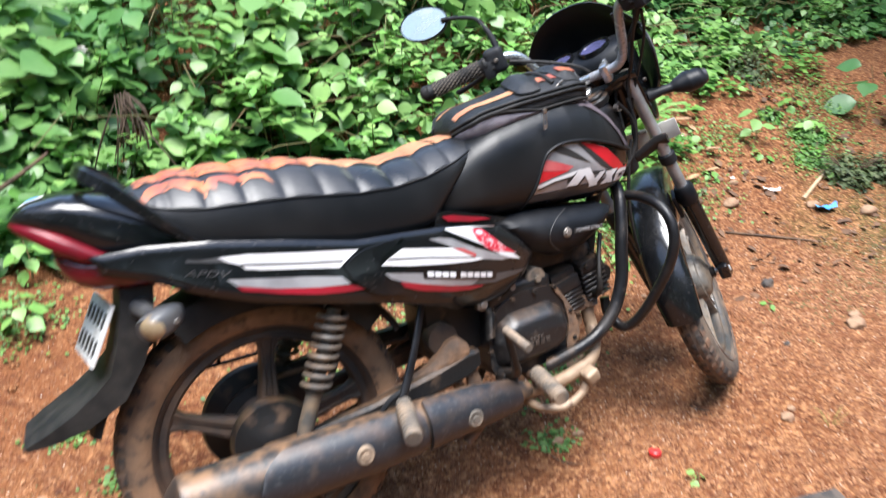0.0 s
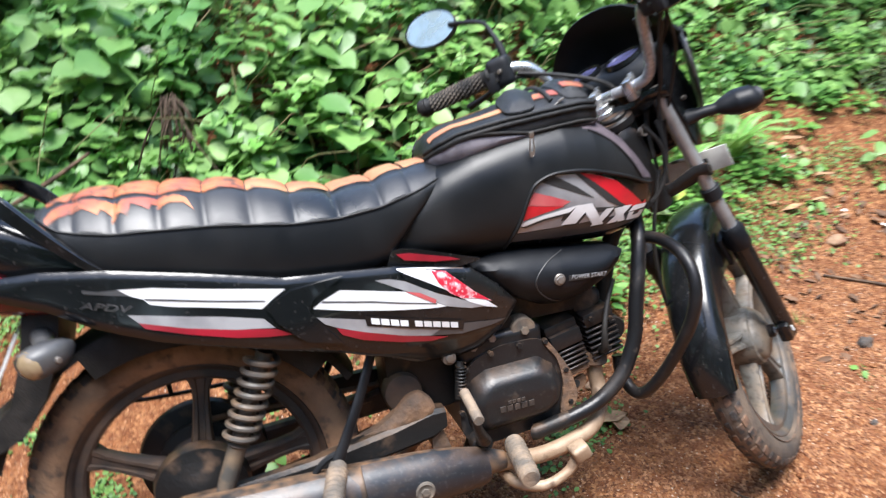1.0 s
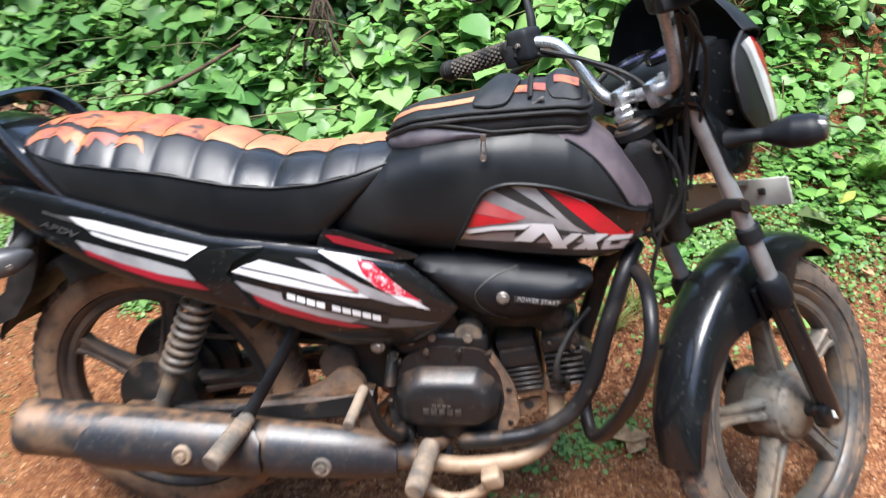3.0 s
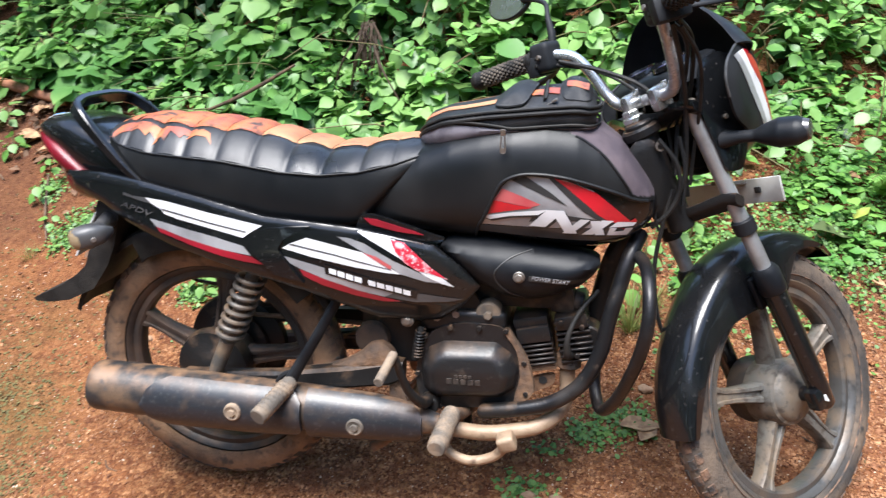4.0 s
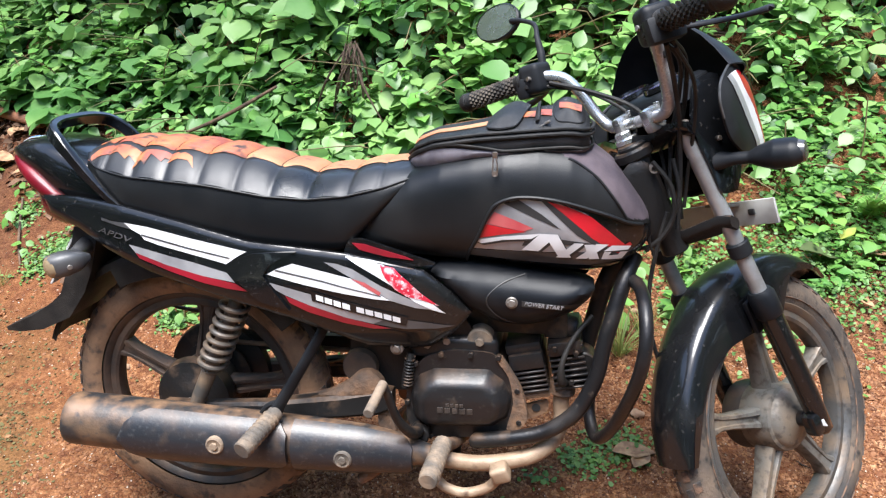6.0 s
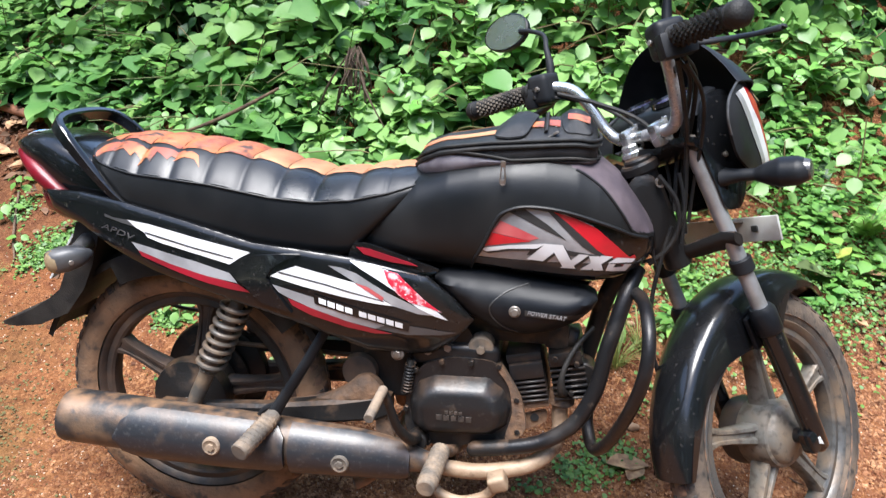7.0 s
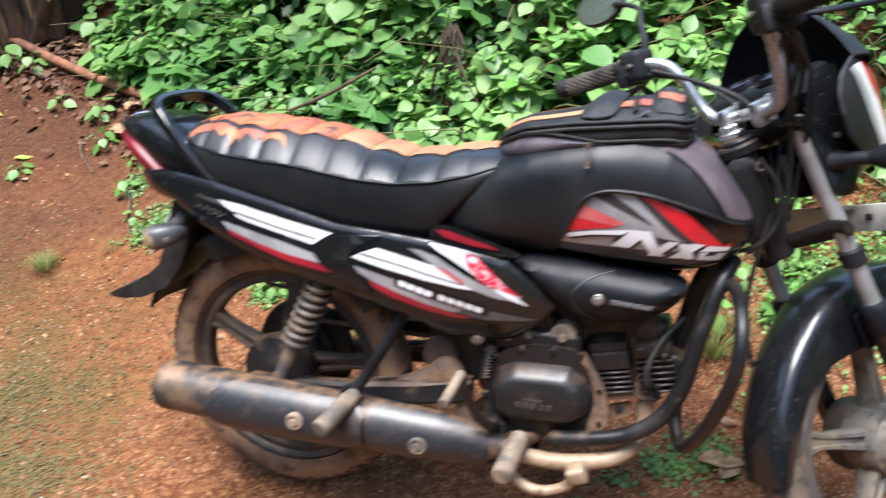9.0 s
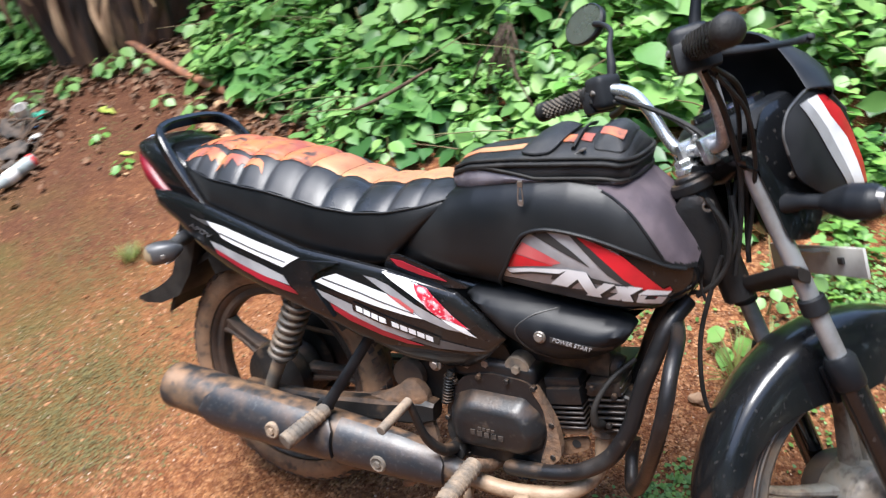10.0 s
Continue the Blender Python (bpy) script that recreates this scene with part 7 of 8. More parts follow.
bm = cyl(bmesh.new(), (0.585, 0.15, 0.26), (0.573, 0.265, 0.25), 0.0185, segs=14)
part("foot_rest", bm, M_RUBBER, bike, "dusty ribbed rubber foot rest")
bm = tube(bmesh.new(), [(0.56, -0.10, 0.23), (0.575, -0.165, 0.212), (0.625, -0.19, 0.205), (0.675, -0.188, 0.218), (0.70, -0.187, 0.244)], [0.011, 0.0105, 0.010, 0.010, 0.011], 12)
pedal = part("brake_pedal", bm, M_PIPE, bike, "worn steel rear brake pedal")
bm = block(bmesh.new(), (0.703, -0.192, 0.258), (0.036, 0.034, 0.034), 0.008, turn=(10, -22, 0), segments=3)
part("pedal_pad", bm, M_PIPE, pedal, "pale worn pedal pad")
bm = tube(bmesh.new(), [(0.53, -0.10, 0.29), (0.525, -0.165, 0.315), (0.505, -0.2, 0.36), (0.49, -0.215, 0.42), (0.482, -0.222, 0.446)], [0.014, 0.012, 0.009, 0.0085, 0.0085], 12)
kick = part("kick_lever", bm, M_DUSTY, bike, "folded steel kick lever")
part("kick_rubber", cyl(bmesh.new(), (0.483, -0.218, 0.445), (0.478, -0.312, 0.432), 0.0095, segs=14), M_RUBBER, kick, "dusty rubber kick pedal")
part("kick_boss", cyl(bmesh.new(), (0.53, -0.09, 0.287), (0.53, -0.13, 0.287), 0.021, segs=20), M_DUSTY, kick)
bm = tube(bmesh.new(), [(0.512, -0.095, 0.455), (0.505, -0.105, 0.42), (0.50, -0.105, 0.385)], 0.009, 10)
switch = part("brake_switch", bm, M_BLACKRUB, bike)
pts = [(0.512 - 0.0009 * k / 10 + 0.0095 * math.cos(k * 0.7), -0.106 + 0.0095 * math.sin(k * 0.7), 0.453 - 0.00078 * k) for k in range(82)]
part("coil_spring", tube(bmesh.new(), pts, 0.0022, 6, smooth=False), M_DUSTY, switch)

# swing arm, shocks, pillion bracket, chain and its guard
for sgn in (-1, 1):
    bm = bmesh.new()
    rings = []
    for x, y, z, h, w in ((-0.045, 0.105, 0.298, 0.016, 0.01), (-0.03, 0.108, 0.299, 0.024, 0.012), (0.05, 0.108, 0.301, 0.022, 0.014), (0.2, 0.105, 0.312, 0.022, 0.016), (0.36, 0.098, 0.332, 0.026, 0.02), (0.44, 0.09, 0.345, 0.03, 0.022), (0.47, 0.088, 0.35, 0.02, 0.02)):
        rings.append([(x, sgn * (y + p * w), z + q * h) for p, q in ((-1, -0.7), (-0.6, -1), (0.6, -1), (1, -0.7), (1, 0.7), (0.6, 1), (-0.6, 1), (-1, 0.7))])
    loft(bm, rings)
    arm = part("swing_arm", bm, M_DUSTY, bike, "dusty black swing arm")
    brace = rounded([(0.2, 0.326), (0.29, 0.344), (0.337, 0.36), (0.372, 0.381), (0.398, 0.408), (0.425, 0.415), (0.45, 0.39), (0.455, 0.36), (0.42, 0.345), (0.32, 0.335)], 2)
    bm = sheet(bmesh.new(), brace, lambda u, v: (u, sgn * (0.078 + 0.014 * min(1.0, edge_distance(brace, u, v) / 0.012)), v), 0.012, 0.02, (0, sgn, 0))
    part("arm_brace", bm, M_CASEDUST, arm, "mud-caked swing arm brace")
    bm = sheet(bmesh.new(), rounded([(0.437, 0.33), (0.462, 0.33), (0.482, 0.25), (0.438, 0.255)], 2), lambda u, v: (u, sgn * 0.085, v), 0.02, 0.012, (0, sgn, 0))
    part("rest_plate", bm, M_CASEDUST, arm)
    top, low = Vector((0.158, 0.118 * sgn, 0.565)), Vector((0.045, 0.122 * sgn, 0.325))
    d = (top - low).normalized()
    shock = part("shock_absorber", tube(bmesh.new(), [low - d * 0.02, low + d * 0.02, low + d * 0.085, low + d * 0.09, low + d * 0.095, top], [0.013, 0.0165, 0.0165, 0.021, 0.0145, 0.0145], 16, smooth=False), M_SPRING, bike, "rear shock absorber with grey coil spring")
    bm = bmesh.new()
    side = d.orthogonal().normalized()
    up = d.cross(side)
    turns = 8.2
    pts = [low + d * (0.095 + 0.165 * k / 150) + (math.cos(2 * math.pi * turns * k / 150) * side + math.sin(2 * math.pi * turns * k / 150) * up) * 0.0275 for k in range(151)]
    part("coil_spring", tube(bm, pts, 0.0056, 8, smooth=False), M_SPRING, shock, "dusty grey coil spring")
    bm = cyl(bmesh.new(), top + d * 0.012, top + d * 0.04, 0.03, segs=20)
    part("spring_cap", bm, M_PLASTIC, shock)
    bm = cyl(bmesh.new(), low + Vector((0, -0.03 * sgn * -1, 0)), low + Vector((0, 0.028 * sgn, 0)), 0.0125, segs=6)
    part("shock_nut", bm, M_RUBBER, shock, "rusty dome nut")
    bm = tube(bmesh.new(), [(0.352, 0.115 * sgn, 0.535), (0.30, 0.15 * sgn, 0.44), (0.255, 0.17 * sgn, 0.365), (0.245, 0.172 * sgn, 0.347)], [0.012, 0.0125, 0.014, 0.016], 12, flat=0.55)
    tube(bm, [(0.262, 0.165 * sgn, 0.368), (0.225, 0.16 * sgn, 0.352), (0.20, 0.15 * sgn, 0.322)], 0.006, 8)
    brk = part("pillion_bracket", bm, M_PLASTIC, bike, "black flat steel pillion bracket")
    bm = cyl(bmesh.new(), (0.246, 0.175 * sgn, 0.345), (0.216, 0.283 * sgn, 0.318), 0.0165, 0.0185, segs=16)
    rest = part("pillion_rest", bm, M_RUBBER, bike, "dusty ribbed pillion foot rest")
    for i in range(8):
        q = Vector((0.246, 0.175 * sgn, 0.345)).lerp(Vector((0.216, 0.283 * sgn, 0.318)), (i + 1.5) / 10)
        part("rib", cyl(bmesh.new(), q, q + Vector((-0.0012, 0.0045 * sgn, -0.001)), 0.0195, segs=16), M_RUBBER, rest)
bm = sheet(bmesh.new(), rounded([(-0.09, 0.375), (0.05, 0.40), (0.44, 0.41), (0.44, 0.375), (0.05, 0.36), (-0.07, 0.335)], 2), lambda u, v: (u, 0.085, v), 0.05, 0.02, (0, 1, 0))
part("chain_guard", bm, M_DUSTY, bike, "black chain guard")
bm = bmesh.new()
for z0, z1 in ((0.388, 0.378), (0.212, 0.31)):
    tube(bm, [(0.0, 0.066, z0), (0.47, 0.066, z1)], 0.006, 6, smooth=False)
part("drive_chain", bm, M_CASEDUST, bike)
bm = bmesh.new()
for pts in ([(-0.17, 0.16, 0.53), (-0.17, 0.17, 0.45), (-0.10, 0.17, 0.42), (0.25, 0.165, 0.42), (0.27, 0.16, 0.45), (0.27, 0.15, 0.55)], [(-0.165, 0.168, 0.47), (0.05, 0.172, 0.465), (0.268, 0.16, 0.47)], [(-0.05, 0.15, 0.55), (-0.05, 0.17, 0.42)], [(0.09, 0.15, 0.55), (0.09, 0.17, 0.42)]):
    tube(bm, pts, 0.005, 8, steps=4)
part("saree_guard", bm, M_DUSTY, bike, "thin black rod guard beside the rear wheel")
bm = tube(bmesh.new(), [(0.60, 0.09, 0.27), (0.57, 0.16, 0.13), (0.555, 0.205, 0.03)], 0.011, 12)
block(bm, (0.553, 0.212, 0.017), (0.05, 0.05, 0.008), 0.003, turn=(12, 0, 0))
part("side_stand", bm, M_DUSTY, bike, "black steel side stand")
bm = tube(bmesh.new(), [(0.50, -0.11, 0.27), (0.44, -0.12, 0.20), (0.40, -0.12, 0.17)], 0.012, 10)
tube(bm, [(0.50, 0.11, 0.27), (0.44, 0.12, 0.20), (0.40, 0.12, 0.17)], 0.012, 10)
tube(bm, [(0.47, -0.12, 0.235), (0.47, 0.12, 0.235)], 0.012, 10)
part("centre_stand", bm, M_CASEDUST, bike, "folded mud-caked centre stand")


# ---------------------------------------------------------------- loose things on the ground and in the bank
def on_ground(x, y, dz=0.0):
    return Vector((x, y, ground_z(x, y) + dz))


def leafy_plant(x, y, h, spread, leaves, size, mat, label, tip=0.35):
    """A seedling: a stem with leaves on stalks."""
    root = on_ground(x, y, -0.01)
    st = part("stem", tube(bmesh.new(), [(0, 0, 0), (0.1 * spread, 0, h * 0.5), (0.05 * spread, 0.1 * spread, h)], [0.004, 0.003, 0.002], 6), M_STEM)
    plant = tagged(new("seedling"), label, "seedling", group="seedlings on the yard")
    plant.location = root
    st.parent = plant
    n = leaves
    f = np.linspace(0.35, 1.0, n)
    a = np.arange(n) * 2.4 + rng.uniform(0, 6)
    head = np.stack([np.cos(a), np.sin(a), np.full(n, 0.1)], 1)
    at = np.stack([spread * 0.25 * np.cos(a), spread * 0.25 * np.sin(a), h * f], 1)
    nrm = np.stack([0.35 * np.cos(a) + rng.normal(0, 0.2, n), 0.35 * np.sin(a) - 0.2 + rng.normal(0, 0.2, n), np.ones(n)], 1)
    rot = frames(head, nrm)
    for i in range(n):
        v = (rot[i] @ (LEAF_V * size * rng.uniform(0.75, 1.15)).T).T + at[i]
        lf = mesh_part("leaf", v.tolist(), LEAF_F, mat, plant, smooth=True)
    return plant


for x, y, h, sp, n, s, mat in ((-1.27, 1.07, 0.07, 0.08, 6, 0.05, M_HERB), (-1.55, 1.32, 0.09, 0.1, 9, 0.05, M_HERB), (-1.69, 1.5, 0.10, 0.1, 8, 0.06, M_LEAF), (-1.32, 1.22, 0.06, 0.07, 6, 0.045, M_HERB), (-1.15, 0.95, 0.05, 0.05, 5, 0.035, M_HERB), (-0.48, 1.04, 0.12, 0.1, 9, 0.065, M_LEAFY), (-0.44, 1.28, 0.14, 0.1, 9, 0.07, M_LEAFY), (-0.40, 0.66, 0.06, 0.06, 6, 0.05, M_LEAF),
                                (-0.62, 0.86, 0.08, 0.08, 7, 0.05, M_LEAFY), (2.62, 1.06, 0.16, 0.1, 7, 0.065, M_LEAF), (2.93, 1.0, 0.1, 0.1, 8, 0.06, M_LEAFY), (0.944, -0.27, 0.035, 0.03, 4, 0.026, M_LEAFY), (1.45, 0.62, 0.06, 0.06, 6, 0.04, M_LEAFY), (1.16, 0.95, 0.16, 0.12, 10, 0.055, M_LEAF), (1.02, 0.85, 0.12, 0.1, 8, 0.055, M_LEAF), (0.95, 0.72, 0.10, 0.1, 7, 0.06, M_LEAFY), (0.12, 0.42, 0.05, 0.05, 5, 0.04, M_LEAFY), (0.02, 0.30, 0.035, 0.04, 4, 0.035, M_LEAFY), (2.05, 1.35, 0.3, 0.2, 16, 0.06, M_LEAF), (1.5, 1.25, 0.28, 0.2, 16, 0.055, M_LEAF), (1.75, 1.3, 0.34, 0.2, 16, 0.06, M_LEAF), (-1.95, 1.55, 0.07, 0.1, 6, 0.06, M_LEAF), (-2.25, 1.75, 0.1, 0.1, 7, 0.07, M_LEAF), (-2.55, 1.74, 0.09, 0.12, 8, 0.09, M_LEAF), (-2.75, 1.62, 0.08, 0.12, 8, 0.08, M_LEAF), (-2.42, 1.78, 0.12, 0.1, 7, 0.09, M_LEAF), (-2.2, 1.3, 0.05, 0.08, 6, 0.05, M_HERB), (-1.85, 1.12, 0.05, 0.08, 7, 0.05, M_HERB), (-3.0, 1.5, 0.1, 0.12, 8, 0.09, M_LEAF), (2.35, 1.12, 0.07, 0.08, 7, 0.045, M_HERB), (2.75, 0.72, 0.05, 0.06, 6, 0.035, M_HERB), (3.05, 1.22, 0.08, 0.1, 8, 0.05, M_HERB), (2.2, 0.92, 0.05, 0.06, 6, 0.035, M_HERB), (1.75, 0.2, 0.03, 0.04, 5, 0.022, M_HERB), (2.55, 0.95, 0.05, 0.07, 6, 0.04, M_HERB)):
    leafy_plant(x, y, h, sp, n, s, mat, "small green seedling with rounded leaves on red soil")
leafy_plant(3.4, 1.04, 0.27, 0.24, 6, 0.145, M_LEAFD, "sapling with a few large rounded leaves on thin stem")


def low_bush(x, y, r, h, n, size, mat, label):
    """A low tangled bush: many small leaves round short wiry stems, thin at the rim."""
    bush = tagged(new("low_bush"), label, "bush")
    bush.location = on_ground(x, y, 0.0)
    stems = bmesh.new()
    for i in range(14):
        a, q = rng.uniform(0, 6.28), rng.uniform(0.3, 0.95)
        tube(stems, [(0, 0, -0.01), (r * q * 0.5 * math.cos(a), r * q * 0.5 * math.sin(a), h * 0.5), (r * q * math.cos(a), r * q * math.sin(a), h * rng.uniform(0.6, 1.0))], [0.004, 0.003, 0.0015], 5)
    part("stems", stems, M_TWIG, bush)
    d = rng.normal(0, 1, (n, 3))
    d[:, 2] = np.abs(d[:, 2])
    d /= np.linalg.norm(d, axis=1)[:, None]
    lumps = np.array([0.72 + 0.42 * noise.noise((v[0] * 2.1 + x, v[1] * 2.1 + y, v[2] * 2.1)) for v in d])
    q = lumps * rng.random(n) ** 0.3
    at = np.stack([x + d[:, 0] * r * q, y + d[:, 1] * r * q, np.zeros(n)], 1)
    at[:, 2] = [ground_z(p[0], p[1]) for p in at]
    at[:, 2] += d[:, 2] * h * q + 0.004
    rot = frames(d + rng.normal(0, 0.7, (n, 3)), d + np.array([0, 0, 0.6]) + rng.normal(0, 0.4, (n, 3)))
    leaves = scatter("foliage", LEAF_V, LEAF_F, at - np.array(bush.location), rot, rng.uniform(0.5, 1.0, n) * size, mat, "", "", width=rng.uniform(0.5, 0.9, n))
    leaves.parent = bush
    return bush


for x, y, r, h, n, s, mat, label in ((2.82, 0.70, 0.15, 0.15, 900, 0.026, M_OLIVE, "low dull olive bush on shaded red soil"), (2.98, 0.66, 0.12, 0.13, 600, 0.026, M_OLIVE, "low dull olive bush on shaded red soil"), (3.12, 1.56, 0.2, 0.16, 800, 0.03, M_OLIVE, "dry olive tangle at the foot of the bank"), (2.80, 0.86, 0.12, 0.06, 380, 0.03, M_HERB, "low fresh green weeds in a patch"), (2.93, 1.0, 0.12, 0.08, 420, 0.032, M_HERB, "low fresh green weeds in a patch"), (2.88, 1.2, 0.08, 0.06, 200, 0.03, M_HERB, "low fresh green weeds in a patch")):
    low_bush(x, y, r, h, n, s, mat, label)


def grass_tuft(x, y, n, r, h):
    a = rng.uniform(0, 6.28, n)
    lean = rng.uniform(0.1, 0.9, n)
    head = np.stack([np.cos(a) * lean, np.sin(a) * lean, np.ones(n)], 1)
    rot = frames(head, np.stack([-np.cos(a), -np.sin(a), lean], 1))
    at = np.stack([x + r * 0.3 * np.cos(a) * rng.random(n), y + r * 0.3 * np.sin(a) * rng.random(n), np.full(n, ground_z(x, y) - 0.004)], 1)
    scatter("grass_tuft", BLADE_V, BLADE_F, at, rot, rng.uniform(0.5, 1.0, n) * h, M_GRASS, "small tuft of wiry green grass", "grass", kind="stuff")


for x, y, n, r, h in ((-1.36, 0.66, 190, 0.12, 0.085), (-1.15, 0.78, 60, 0.08, 0.06), (-0.72, 0.62, 40, 0.06, 0.05), (0.98, 0.62, 70, 0.05, 0.16), (1.05, 0.7, 60, 0.05, 0.15), (1.75, 0.45, 30, 0.04, 0.05), (1.4, -0.3, 14, 0.03, 0.07), (-0.2, 0.33, 40, 0.05, 0.05), (0.45, 0.22, 40, 0.05, 0.04)):
    grass_tuft(x, y, n, r, h)


def fern(x, y, h):
    """A small fern: arching fronds with paired leaflets."""
    plant = tagged(new("fern"), "small bright green fern at the foot of the bank", "fern")
    plant.location = on_ground(x, y, 0.0)
    for i in range(6):
        a = -2.2 + 0.62 * i
        line = spline([(0, 0, 0), (0.25 * h * math.cos(a), 0.25 * h * math.sin(a), 0.55 * h), (0.65 * h * math.cos(a), 0.65 * h * math.sin(a), 0.9 * h), (1.05 * h * math.cos(a), 1.05 * h * math.sin(a), 0.95 * h)], 5)
        frond = part("frond", tube(bmesh.new(), line, 0.0016, 5, smooth=False), M_STEM, plant)
        n = len(line)
        vs, fs = [], []
        for k in range(3, n):
            d = (line[k] - line[k - 1]).normalized()
            side = d.cross(Vector((0, 0, 1))).normalized()
            ln = 0.24 * h * (1 - k / (n + 2)) + 0.01
            for sgn in (-1, 1):
                for off in (0.0, 0.5):
                    q = line[k] + (line[k - 1] - line[k]) * off
                    b = len(vs)
                    vs += [q - d * 0.006, q + side * sgn * ln * 0.5 + d * (0.004 - 0.004), q + side * sgn * ln + d * 0.012 - Vector((0, 0, 0.006)), q + side * sgn * ln * 0.5 + d * 0.012, q + d * 0.006]
                    fs.append((b, b + 1, b + 2, b + 3, b + 4))
        mesh_part("frond_blade", [tuple(v) for v in vs], fs, M_LEAFY, frond)
    return plant


fern(2.02, 1.22, 0.2)
fern(1.78, 1.16, 0.15)


def single_leaf(x, y, size, turn, mat, label, dz=0.006, tilt=0.1, width=0.7):
    v = LEAF_V.copy()
    v[:, 1] *= width
    v[:, 2] += 0.12 * (v[:, 0] - 0.5) ** 2 + 0.25 * v[:, 1] ** 2
    v *= size
    top = v + np.array([0, 0, 0.0012])
    ob = mesh_part("fallen_leaf", v.tolist() + top.tolist(), [f[::-1] for f in LEAF_F] + [tuple(i + len(LEAF_V) for i in f) for f in LEAF_F], mat, smooth=True)
    ob.matrix_world = Matrix.Translation(on_ground(x, y, dz)) @ pose(0, 0, 0, rng.uniform(-8, 8), math.degrees(-tilt), turn)
    return tagged(ob, label, "leaf", group="fallen leaves")


single_leaf(-2.40, 1.50, 0.15, -8, M_YELLOWLEAF, "yellow-green fallen leaf lying on red soil", width=0.45)
single_leaf(-1.95, 1.20, 0.10, 20, M_YELLOWLEAF, "yellow-green fallen leaf lying on red soil", width=0.45)
single_leaf(-1.78, 1.08, 0.05, 160, M_DEADLEAF, "small dry brown leaf on the soil")
for i in range(46):
    x = rng.uniform(-2.3, -1.25)
    y = float(np.interp(x, EDGE_X, EDGE_Y)) - rng.uniform(0.0, 0.3)
    single_leaf(x, y, rng.uniform(0.06, 0.13), rng.uniform(0, 360), M_DEADLEAF, "curled dry brown leaf under the vines", dz=0.012, tilt=rng.uniform(-0.3, 0.4))
for i in range(18):
    single_leaf(rng.uniform(1.2, 2.4), rng.uniform(0.75, 1.3), rng.uniform(0.05, 0.1), rng.uniform(0, 360), M_DEADLEAF, "curled dry brown leaf in the creeper", dz=0.03, tilt=rng.uniform(-0.2, 0.3))
single_leaf(0.95, 0.27, 0.11, 10, M_DEADLEAF, "dark curled dry leaf behind the front wheel", dz=0.015)
single_leaf(1.0, 0.22, 0.08, 60, M_DEADLEAF, "dark curled dry leaf behind the front wheel", dz=0.015)
single_leaf(1.52, 0.945, 0.17, 14, M_OLIVE, "long olive-green ageing leaf over the creeper", dz=0.075, width=0.55, tilt=-0.1)
single_leaf(1.65, 0.99, 0.07, 40, M_YELLOWLEAF, "small yellowing leaf beside the creeper", dz=0.08, tilt=0.5)


def stone(x, y, size, mat, name, label, category, squash=0.6):
    bm = bmesh.new()
    bmesh.ops.create_icosphere(bm, subdivisions=3, radius=1.0)
    for v in bm.verts:
        k = 1 + 0.35 * noise.noise(v.co * 1.4 + Vector((x * 9, y * 7, 0))) + 0.12 * noise.noise(v.co * 4 + Vector((x, y, 3)))
        v.co = Vector((v.co.x * size * k, v.co.y * size * 0.8 * k, v.co.z * size * squash * k))
    ob = part(name, bm, mat, angle=70)
    ob.location = on_ground(x, y, size * squash * 0.25)
    return tagged(ob, label, category)


for x, y, s in ((1.9, -0.017, 0.035), (1.95, 0.02, 0.022), (1.33, -0.22, 0.02), (1.37, -0.2, 0.012), (2.28, 0.86, 0.02), (2.5, 0.62, 0.03), (2.32, 1.22, 0.03), (-0.55, -0.35, 0.012), (0.80, 0.02, 0.016), (0.735, 0.02, 0.018), (2.15, 0.75, 0.035), (2.7, 0.5, 0.04), (1.02, 0.42, 0.02), (0.9, 0.55, 0.025)):
    stone(x, y, s, M_STONE, "stone", "rough weathered stone half sunk in red soil", "stone")
for i in range(60):
    x, y = rng.uniform(-1.8, 2.8), rng.uniform(-0.6, 0.95)
    stone(x, y, rng.uniform(0.006, 0.014), M_SOIL if rng.random() < 0.6 else M_STONE, "soil_clod", "small crumbly clod on the yard", "clod")
stone(1.867, 0.31, 0.026, M_DARKRAG, "dark_lump", "dark crumbly lump lying on the gravel", "lump", 0.8)
stone(1.62, 0.02, 0.011, M_DARKRAG, "dark_lump", "dark crumbly lump lying on the gravel", "lump", 0.8)

bm = revolve(bmesh.new(), [(0.0, 0.0155), (0.002, 0.017), (0.012, 0.0165), (0.0145, 0.014), (0.015, 0.0)], (0, 0, 0), 28, axis="z")
cap = part("bottle_cap", bm, M_REDPLASTIC)
cap.matrix_world = Matrix.Translation(on_ground(0.92, -0.147, 0.002)) @ pose(0, 0, 0, -14, 6, 0)
tagged(cap, "bright red plastic bottle cap on the gravel", "bottle cap")


def scrap(x, y, w, d, mat, label, category, turn):
    poly = [(-w, -d * 0.7), (-w * 0.3, -d), (w * 0.8, -d * 0.8), (w, d * 0.2), (w * 0.5, d), (-w * 0.6, d * 0.8), (-w * 1.1, d * 0.1)]
    bm = sheet(bmesh.new(), poly, lambda u, v: (u, v, 0.25 * w * noise.noise((u / w * 1.8, v / d * 1.8, x)) + 0.3 * w * (u / w) ** 2), w / 5, 0.0012, (0, 0, 1))
    ob = part("scrap", bm, mat)
    ob.matrix_world = Matrix.Translation(on_ground(x, y, 0.012)) @ pose(0, 0, 0, 0, 0, turn)
    return tagged(ob, label, category)


